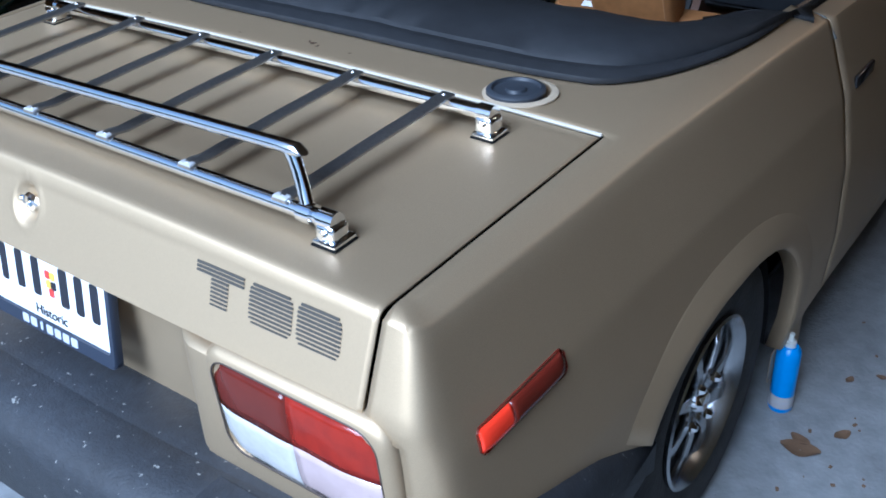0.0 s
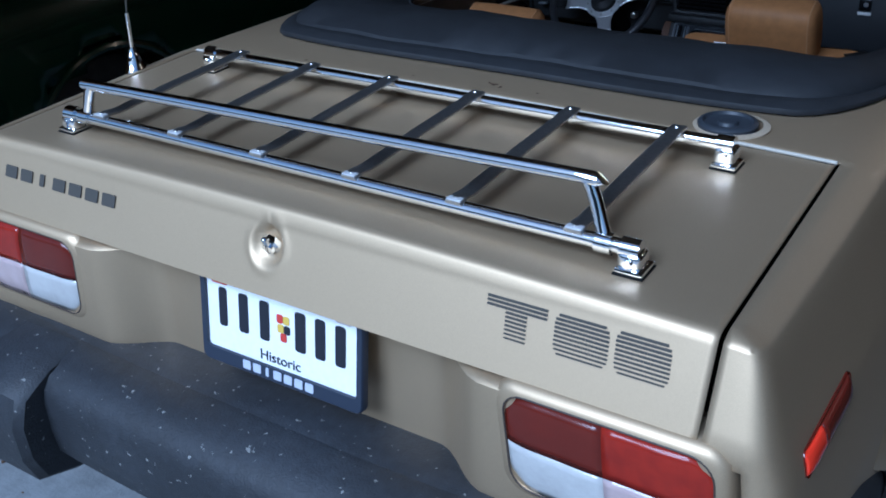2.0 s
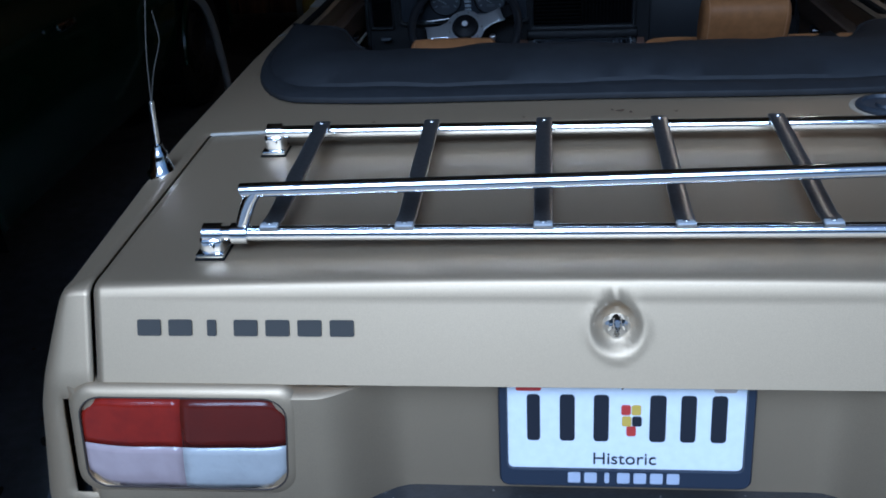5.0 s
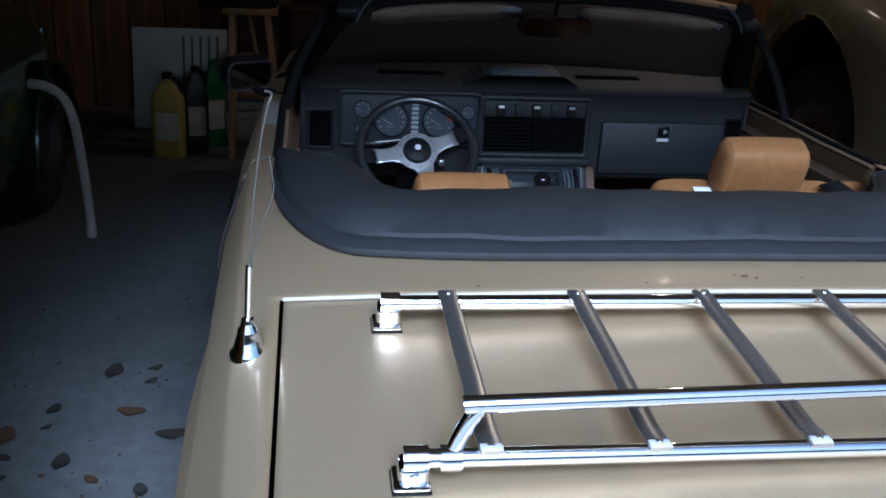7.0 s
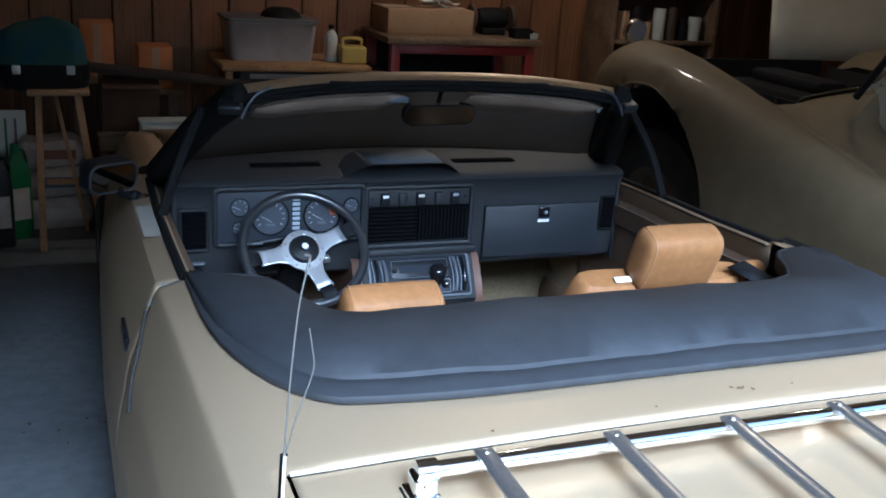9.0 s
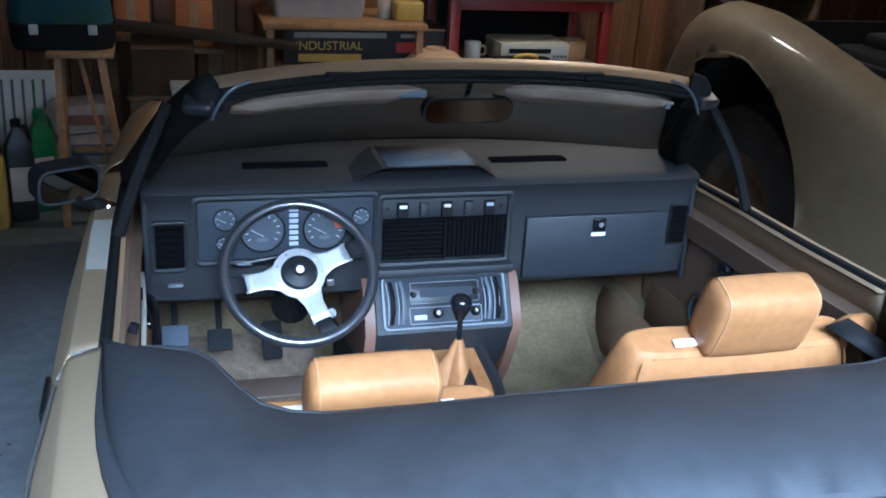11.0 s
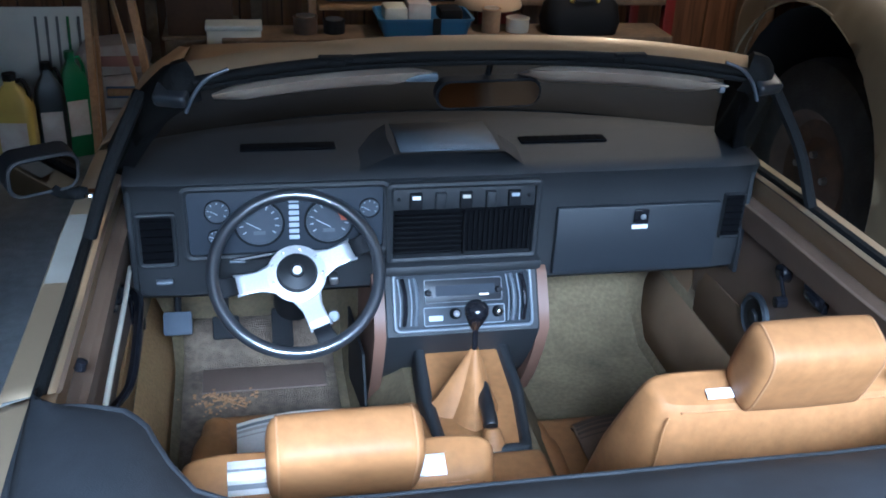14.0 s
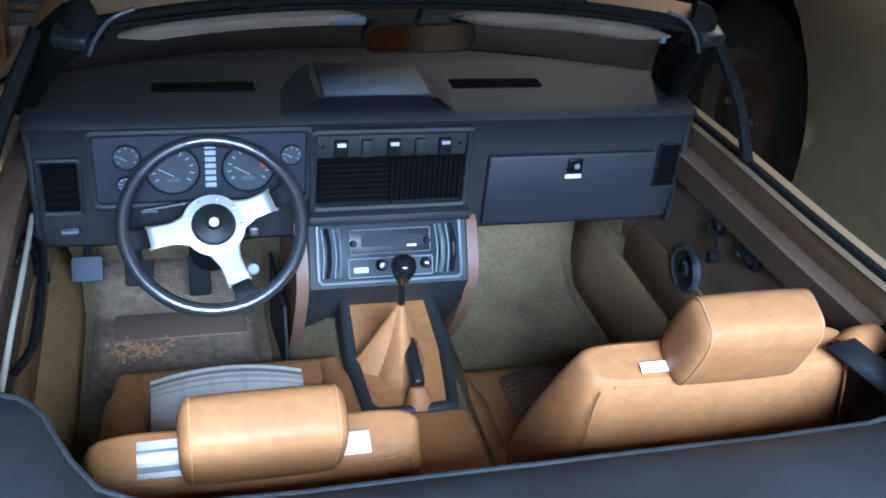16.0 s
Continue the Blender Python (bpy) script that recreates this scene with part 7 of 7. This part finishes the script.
rnd = random.Random(21)
LEAFMESH = {}
for kind, mt in (("brown", LEAFBROWN), ("green", LEAFGREEN)):
    rows = []
    for k in range(9):
        t = k / 8
        w = 0.30 * math.sin(math.pi * min(1, t * 0.95 + 0.03)) ** 0.8
        rows.append([((t - 0.5), w * u, 0.05 + 0.05 * (2 * t - 1) ** 2 + 0.04 * abs(u) + 0.02 * math.sin(9 * t)) for u in (-1, -0.5, 0, 0.5, 1)])
    LEAFMESH[kind] = mesh(grid(rows), "leaf", mt)


def leaf(x, y, size, turn, kind="brown"):
    ob = new("fallen_leaf", LEAFMESH[kind])
    ob.matrix_basis = pose(x, y, 0.0006 - 0.04 * size, 0, 0, turn) @ Matrix.Diagonal((size, size, size, 1))
    tagged(ob, "dry brown leaf fallen on the concrete" if kind == "brown" else "dark rotted leaf fallen on the concrete", "leaf", "leaves on the floor")


for x, y, s, a in ((0.915, 0.955, 0.085, 10), (0.905, 0.985, 0.05, 160), (0.975, 1.05, 0.045, 60), (1.02, 1.45, 0.05, 20), (0.93, 1.25, 0.03, 80), (1.15, 1.60, 0.04, 120), (1.08, 1.12, 0.03, 40), (0.99, 1.30, 0.03, 10), (1.22, 1.35, 0.05, 70), (1.10, 1.85, 0.05, 15)):
    leaf(x, y, s, a)
for k, (x, y) in enumerate(((-1.325, 1.64), (-1.115, 1.62), (-1.035, 1.25), (-0.99, 1.50), (-1.25, 1.38), (-1.16, 1.30), (-1.40, 1.30), (-1.20, 1.85), (-1.28, 1.12), (-1.42, 1.50), (-1.05, 1.05), (-1.22, 0.92), (-1.36, 1.0), (-1.10, 0.80), (-1.0, 0.62), (-1.3, 0.7))):
    leaf(x, y, rnd.uniform(0.05, 0.10), rnd.uniform(0, 360), "brown" if k % 4 == 1 else "green")
for k in range(40):
    leaf(rnd.uniform(-1.45, -0.55), rnd.uniform(-0.75, 1.9), rnd.uniform(0.015, 0.05), rnd.uniform(0, 360), "brown" if k % 5 == 1 else "green")
grit = []
for k in range(260):
    x, y = rnd.uniform(-1.6, -0.45), rnd.uniform(-0.8, 2.4)
    if k % 3 == 0:
        x, y = rnd.uniform(0.86, 1.25), rnd.uniform(0.3, 2.4)
    g = rnd.uniform(0.003, 0.010)
    grit.append(box(x, y, g * 0.2, g, g * rnd.uniform(0.4, 1.4), g * 0.4, 0, m=Euler((0, 0, rnd.uniform(0, 3))).to_matrix().to_4x4()))
tagged(part("floor_grit", join(*grit), LEAFBROWN), "dark specks of grit and leaf litter on concrete", "grit", kind="stuff")

# dry bits fallen on the deck behind the folded hood
for x, y, sz, a in ((0.065, 0.500, 0.016, 20), (0.082, 0.492, 0.010, 80), (0.052, 0.505, 0.008, 130), (0.158, 0.495, 0.007, 10), (-0.10, 0.475, 0.006, 60), (0.0, 0.40, 0.006, 0), (-0.36, 0.47, 0.007, 45)):
    ob = new("fallen_leaf", LEAFMESH["brown"])
    ob.matrix_basis = pose(x - 0.025, y, top_z(x, y) + 0.0004 - 0.04 * sz, 0, 0, a) @ Matrix.Diagonal((sz, sz, sz, 1))
    tagged(ob, "tiny dry leaf bit lying on the gold rear deck", "leaf", "bits on the deck")

# Tan classic roadster parked beside, bonnet raised
old = thing("classic_roadster", "tan classic roadster with its bonnet raised", "car")


def crest_z(y):
    return lin(y, (0.2, 0.9, 1.30, 1.67, 1.83, 2.14, 2.46, 2.77, 2.95, 3.15, 3.30, 3.42), (0.84, 0.84, 0.85, 0.885, 0.915, 0.982, 1.056, 1.106, 1.124, 1.125, 1.08, 0.95))


def crest_x(y):
    return lin(y, (0.2, 1.3, 1.8, 2.4, 3.0, 3.42), (1.40, 1.40, 1.40, 1.42, 1.47, 1.50))


def flank_x(y):
    return lin(y, (0.2, 1.3, 2.0, 2.6, 3.1, 3.42), (1.30, 1.29, 1.285, 1.28, 1.29, 1.36))


def roadster_wing(y):
    cz, cx, fx = crest_z(y), crest_x(y), flank_x(y)
    row = []
    for a, dz in ((0.17, 0.30), (0.155, 0.12), (0.12, 0.05), (0.06, 0.012)):
        row.append((cx + a, y, cz - dz))
    for k in range(8):
        a = radians(90 * k / 7)
        row.append((cx - (cx - fx) * math.sin(a), y, cz - 0.16 * (1 - math.cos(a))))
    for z in np.linspace(1, 0, 22)[1:]:
        zz = 0.16 + (cz - 0.16 - 0.16) * z
        row.append((fx + 0.02 * (1 - z) ** 2, y, zz))
    return row


bm = grid([roadster_wing(y) for y in np.concatenate([np.linspace(0.25, 2.3, 24), np.linspace(2.34, 3.42, 40)])])
WY, WZ, WR = 2.83, 0.49, 0.495
for v in bm.verts:
    r = math.hypot(v.co.y - WY, v.co.z - WZ) / WR
    if v.co.x < 1.40 and 0.93 < r < 1.07:
        v.co.y, v.co.z = WY + (v.co.y - WY) / r, WZ + (v.co.z - WZ) / r
bmesh.ops.delete(bm, geom=[f for f in bm.faces if f.calc_center_median().x < 1.42 and (math.hypot(f.calc_center_median().y - WY, f.calc_center_median().z - WZ) < 0.985 * WR or (f.calc_center_median().z < WZ and abs(f.calc_center_median().y - WY) < WR * 0.95))], context="FACES")
wing = part("front_wing", bm, TAN, old, solid=0.004)
part("arch_lip", tube([(1.292, WY - WR * math.cos(math.pi * k / 30), WZ + WR * math.sin(math.pi * k / 30)) for k in range(31)], 0.005, 8), TAN, wing)
part("wheel_well", join(grid([[(x, WY - 0.51 * math.cos(math.pi * k / 16), WZ - 0.1 + 0.58 * math.sin(math.pi * k / 16)) for k in range(17)] for x in (1.33, 1.75)]), box(1.75, WY, 0.5, 0.02, 0.95, 0.95)), BLACK, wing)
for x in (1.305,):
    turn = pose(1.465, WY + 0.02, 0.400, 0, -90, 0) @ Matrix.Diagonal((1.16, 1.16, 1.0, 1.0))
    tw = part("front_wheel", lathe([(0.20, -0.07), (0.24, -0.085), (0.30, -0.085), (0.335, -0.06), (0.345, -0.02), (0.345, 0.02), (0.335, 0.06), (0.30, 0.085), (0.24, 0.085), (0.20, 0.07)], 44, turn), TIREOLD, old, "black tyre on a rusty steel wheel")
    part("wheel_disc", lathe([(0.205, 0.072), (0.19, 0.060), (0.17, 0.03), (0.12, 0.02), (0.09, 0.045), (0.04, 0.05), (0, 0.05)], 36, turn), RUST, tw, "rusty brown steel wheel disc")
    for k in range(5):
        a = radians(72 * k)
        part("wheel_nut", lathe([(0, 0.02), (0.010, 0.018), (0.012, 0), (0, 0)], 6, turn @ pose(0.075 * math.cos(a), 0.075 * math.sin(a), 0.045)), STEEL, tw)
hl = part("headlamp", lathe([(0.046, 0.012), (0.050, 0.006), (0.054, 0.0), (0.052, -0.03), (0.036, -0.055), (0, -0.064)], 28, pose(1.535, 3.34, 1.142, 90)), CHROME, old, "small round chrome wing lamp")
part("lamp_glass", lathe([(0, 0.016), (0.025, 0.0145), (0.046, 0.010), (0.046, 0.006), (0, 0.006)], 28, pose(1.535, 3.34, 1.142, 90)), MIRRORGLASS, hl, "pale lamp glass")
part("lamp_stem", tube([(1.535, 3.35, 1.09), (1.54, 3.34, 1.04)], 0.012, 10), CHROME, hl)
part("engine_bay", grid([[(1.62, y, 1.00), (1.68, y, 0.78), (2.55, y, 0.78), (2.62, y, 1.00)] for y in (2.45, 2.8, 3.3)] ), BLACK, old, "black open engine bay", solid=0.01)
part("engine_block", join(box(2.1, 2.9, 0.88, 0.36, 0.55, 0.18, 0.03), box(2.1, 2.9, 0.99, 0.16, 0.45, 0.06, 0.02)), BLACK, old)
part("inner_panel", box(2.1, 3.34, 0.85, 1.0, 0.02, 0.35), BLACK, old)
part("bonnet", moved(grid([[(x, 0.02 * math.sin(math.pi * (x + 0.55) / 1.1) + 0.004 * k, z) for x in np.linspace(-0.55, 0.62, 12)] for k, z in enumerate(np.linspace(0, 1.05, 8))]), pose(2.88, 3.36, 1.02, -8, 0, -4)), CREAM, old, "pale underside of the raised bonnet", solid=0.02)
cowl = []
for y, z in ((2.50, 0.94), (2.44, 0.985), (2.30, 1.03), (2.14, 1.075), (2.06, 1.09)):
    cowl.append([(x, y, z + 0.03 * math.sin(math.pi * (x - 1.45) / 1.4) - 0.14 * max(0, 1.62 - x) / 0.2) for x in np.linspace(1.75, 2.85, 12)])
part("scuttle", grid(cowl), TAN, old, solid=0.004)
part("wiper", tube([(1.75, 2.20, 1.085), (1.95, 2.14, 1.13)], 0.005, 6), BLACK, old)
ws = part("windscreen_frame", tube(glide([(1.68, 2.10, 1.06), (1.69, 1.98, 1.24), (1.72, 1.90, 1.40), (1.95, 1.90, 1.44), (2.4, 1.90, 1.44), (2.62, 1.90, 1.40), (2.66, 2.10, 1.06)], 5), 0.013, 8), BLACK, old)
pn = part("windscreen_pane", grid([[(1.69, 2.09, 1.07), (2.64, 2.09, 1.07)], [(1.72, 1.91, 1.40), (2.62, 1.91, 1.40)]]), GLASS, ws)
pn.visible_shadow = False
# body skin between the wing's crest and the cockpit rim
body = []
for y in np.concatenate([np.linspace(0.25, 1.9, 14), (1.97, 2.03, 2.07, 2.14, 2.22, 2.30, 2.38, 2.44, 2.48)]):
    zin = lin(y, (0.25, 1.3, 1.8, 1.95, 2.03, 2.07, 2.14, 2.30, 2.44, 2.48), (0.85, 0.865, 0.895, 0.935, 0.99, 1.085, 1.08, 1.035, 0.99, 0.96))
    x0, z0 = crest_x(y) + 0.075, crest_z(y) - 0.018
    xi = 1.768
    low = min(z0, zin) - 0.035
    body.append([(x0, y, z0), (x0 + (xi - x0) * 0.3, y, low + 0.6 * (z0 - low) * 0.3), (x0 + (xi - x0) * 0.6, y, low + (zin - low) * 0.35), (x0 + (xi - x0) * 0.88, y, zin - 0.012), (xi, y, zin), (xi + 0.01, y, zin - 0.06)])
part("cowl_side", grid(body), TAN, old, solid=0.004)
rim = glide([(1.80, 2.02, 1.17), (1.775, 2.07, 1.09), (1.765, 2.05, 1.00), (1.77, 1.95, 0.935), (1.78, 1.80, 0.895), (1.79, 1.5, 0.86), (1.80, 1.0, 0.86)], 6)
part("cockpit_roll", tube(rim, 0.026, 10), material("pale_roll_vinyl", (0.30, 0.25, 0.165), 0.5, spots=(0.24, 0.20, 0.13), scale=9), old, "pale padded roll round the cockpit")
part("cockpit_floor", box(2.15, 1.3, 0.35, 0.75, 1.5, 0.02), BLACK, old)
part("steering_wheel", tube([Matrix.Translation((1.98, 1.72, 1.02)) @ Euler((radians(65), 0, 0)).to_matrix().to_4x4() @ Vector((0.19 * math.cos(2 * math.pi * k / 40), 0.19 * math.sin(2 * math.pi * k / 40), 0)) for k in range(40)], 0.012, 10, closed=True), BLACK, old)
part("steering_hub", lathe([(0, 0.03), (0.04, 0.025), (0.05, 0), (0, 0)], 20, pose(1.98, 1.72, 1.02, 65)), STEEL, old)
oldash = part("dashboard", box(2.15, 1.97, 0.98, 0.80, 0.03, 0.16, 0.01), CREAM, old)
for x, r in ((1.93, 0.05), (2.07, 0.05), (2.19, 0.03)):
    part("gauge", lathe([(0, 0.006), (r * 0.8, 0.006), (r * 0.86, 0.014), (r, 0.010), (r, 0), (0, 0)], 28, upright(x, 1.954, 0.995)), CHROME, oldash, "chrome-rimmed gauge")
far = [[(2.62, y, crest_z(y) - 0.10), (2.75, y, crest_z(y) - 0.02), (2.86, y, crest_z(y)), (2.98, y, crest_z(y) - 0.08), (3.02, y, crest_z(y) - 0.25), (3.02, y, 0.2)] for y in np.linspace(0.25, 3.4, 24)]
part("far_wing", grid(far), TAN, old, solid=0.004)
part("tail_panel", join(box(2.15, 0.24, 0.5, 1.7, 0.03, 0.62, 0.01), box(2.15, 0.6, 0.80, 0.9, 0.7, 0.03, 0.01)), TAN, old)
for s, yy in ((1, 0.85),):
    part("rear_wheel", lathe([(0, -0.07), (0.24, -0.085), (0.335, -0.06), (0.345, 0), (0.335, 0.06), (0.24, 0.085), (0, 0.07)], 30, pose(1.46, yy, 0.345, 0, 90)), TIREOLD, old)
for yy in (0.85, 2.88):
    part("far_wheel", lathe([(0, -0.07), (0.24, -0.085), (0.335, -0.06), (0.345, 0), (0.335, 0.06), (0.24, 0.085), (0, 0.07)], 30, pose(2.88, yy, 0.345, 0, 90)), TIREOLD, old)

# Dark green saloon parked on the other side
grn = thing("green_saloon", "dark green saloon car with a pale steel rear wheel", "car")
GX = -1.66


def saloon(y):
    top = lin(y, (-0.1, 0.08, 0.3, 1.3, 2.6, 3.5, 3.9), (0.72, 0.84, 0.88, 0.90, 0.88, 0.82, 0.66))
    w = lin(y, (-0.1, 0.08, 0.6, 2.6, 3.5, 3.9), (-0.12, -0.03, 0.0, 0.0, -0.04, -0.16))
    return [(GX - 0.75, y, top + 0.05), (GX - 0.35 + w, y, top + 0.035), (GX - 0.16 + w, y, top), (GX - 0.07 + w, y, top - 0.05), (GX - 0.03 + w, y, top - 0.12), (GX + w, y, top - 0.25), (GX + 0.01 + w, y, 0.48), (GX - 0.01 + w, y, 0.36), (GX - 0.05 + w, y, 0.24), (GX - 0.10 + w, y, 0.20)]


rows = [saloon(y) for y in np.linspace(-0.1, 3.9, 64)]
bm = grid(rows)
bmesh.ops.subdivide_edges(bm, edges=bm.edges[:], cuts=1, use_grid_fill=True)
for wy in (0.97, 3.30):
    bmesh.ops.delete(bm, geom=[f for f in bm.faces if f.calc_center_median().x > GX - 0.2 and math.hypot(f.calc_center_median().y - wy, f.calc_center_median().z - 0.28) < 0.335], context="FACES")
gb_ = part("body_side", bm, GREEN, grn, solid=0.004)
for wy in (0.97, 3.30):
    part("arch_lip", tube([(GX + 0.004, wy - 0.34 * math.cos(math.pi * k / 24), 0.28 + 0.34 * math.sin(math.pi * k / 24)) for k in range(25)], 0.014, 8), GREEN, gb_)
    part("wheel_well", grid([[(x, wy - 0.36 * math.cos(math.pi * k / 14), 0.2 + 0.42 * math.sin(math.pi * k / 14)) for k in range(15)] for x in (GX - 0.45, GX - 0.01)]), BLACK, gb_)
    turn = pose(GX - 0.11, wy, 0.295, 0, 90, 0)
    w = part("wheel", lathe([(0.185, -0.07), (0.21, -0.08), (0.26, -0.085), (0.285, -0.07), (0.295, -0.02), (0.295, 0.02), (0.285, 0.07), (0.26, 0.085), (0.21, 0.08), (0.185, 0.07)], 40, turn), TIREOLD, grn, "pale steel wheel with round holes")
    part("rim", lathe([(0.190, 0.078), (0.182, 0.080), (0.172, 0.06), (0.165, 0.035), (0.15, 0.030), (0.115, 0.045), (0.09, 0.060), (0.07, 0.045), (0, 0.045)], 40, turn), WHEELWHITE if wy < 2 else STEELDARK, w, "dull white steel rim" if wy < 2 else "dark steel rim")
    for k in range(16):
        a = 2 * math.pi * k / 16
        part("rim_hole", lathe([(0, 0.002), (0.011, 0.002), (0.012, 0), (0, 0)], 12, turn @ pose(0.139 * math.cos(a), 0.139 * math.sin(a), 0.036)), BLACK, w)
roof = []
for y, z, inset in ((0.35, 0.92, 0.10), (0.75, 1.25, 0.20), (0.95, 1.34, 0.24), (1.6, 1.37, 0.25), (2.0, 1.33, 0.23), (2.35, 1.12, 0.16), (2.6, 0.93, 0.10)):
    roof.append([(GX - inset, y, max(0.90, z - 0.06)), (GX - inset - 0.05, y, z - 0.01), (GX - 0.75, y, z + 0.02), (GX - 1.45 + inset, y, z - 0.01), (GX - 1.5 + inset, y, max(0.9, z - 0.06))])
part("roof", grid(roof), GREEN, grn, solid=0.004)
sidew = part("side_window", grid([[(GX - 0.11, y0, 0.905), (GX - 0.235, y1, 1.27)] for y0, y1 in ((0.55, 0.92), (1.0, 1.15), (1.5, 1.5), (2.0, 1.85), (2.4, 2.1))]), material("dark_window", (0.01, 0.012, 0.012), 0.05), grn, solid=0.004)
part("far_side", box(GX - 1.52, 1.9, 0.55, 0.04, 3.86, 0.62, 0.015), GREEN, grn)
part("floor_pan", box(GX - 0.78, 1.9, 0.24, 1.40, 3.86, 0.04), BLACK, grn)
part("nose_panel", box(GX - 0.80, 3.86, 0.46, 1.30, 0.04, 0.42, 0.015), GREEN, grn)
part("tail_panel", box(GX - 0.80, -0.075, 0.46, 1.30, 0.04, 0.46, 0.015), GREEN, grn)
part("far_top", grid([[(GX - 0.75, y, saloon(y)[0][2]), (GX - 1.2, y, saloon(y)[1][2]), (GX - 1.5, y, saloon(y)[3][2])] for y in np.linspace(-0.1, 3.9, 20)]), GREEN, grn, solid=0.004)
for wy in (0.97, 3.30):
    part("far_wheel", lathe([(0, -0.07), (0.21, -0.08), (0.285, -0.06), (0.295, 0), (0.285, 0.06), (0.21, 0.08), (0, 0.07)], 28, pose(GX - 1.38, wy, 0.295, 0, 90)), TIREOLD, grn)
part("door_handle", box(GX + 0.008, 1.95, 0.72, 0.02, 0.12, 0.03, 0.008), CHROME, grn)
# pale hose hanging beside the saloon
hs = thing("garden_hose", "pale worn hose hanging from the green saloon to the floor", "hose")
part("hose_length", tube(glide([(GX + 0.012, 2.93, 0.615), (GX + 0.07, 2.91, 0.612), (GX + 0.135, 2.89, 0.575), (GX + 0.165, 2.90, 0.48), (GX + 0.175, 2.94, 0.28), (GX + 0.180, 2.97, 0.05)], 8), 0.018, 12), OLDHOSE, hs)
part("hose_end", lathe([(0, 0), (0.021, 0), (0.021, 0.05), (0.019, 0.055), (0, 0.055)], 14, pose(GX + 0.180, 2.97, 0.0)), OLDHOSE, hs)
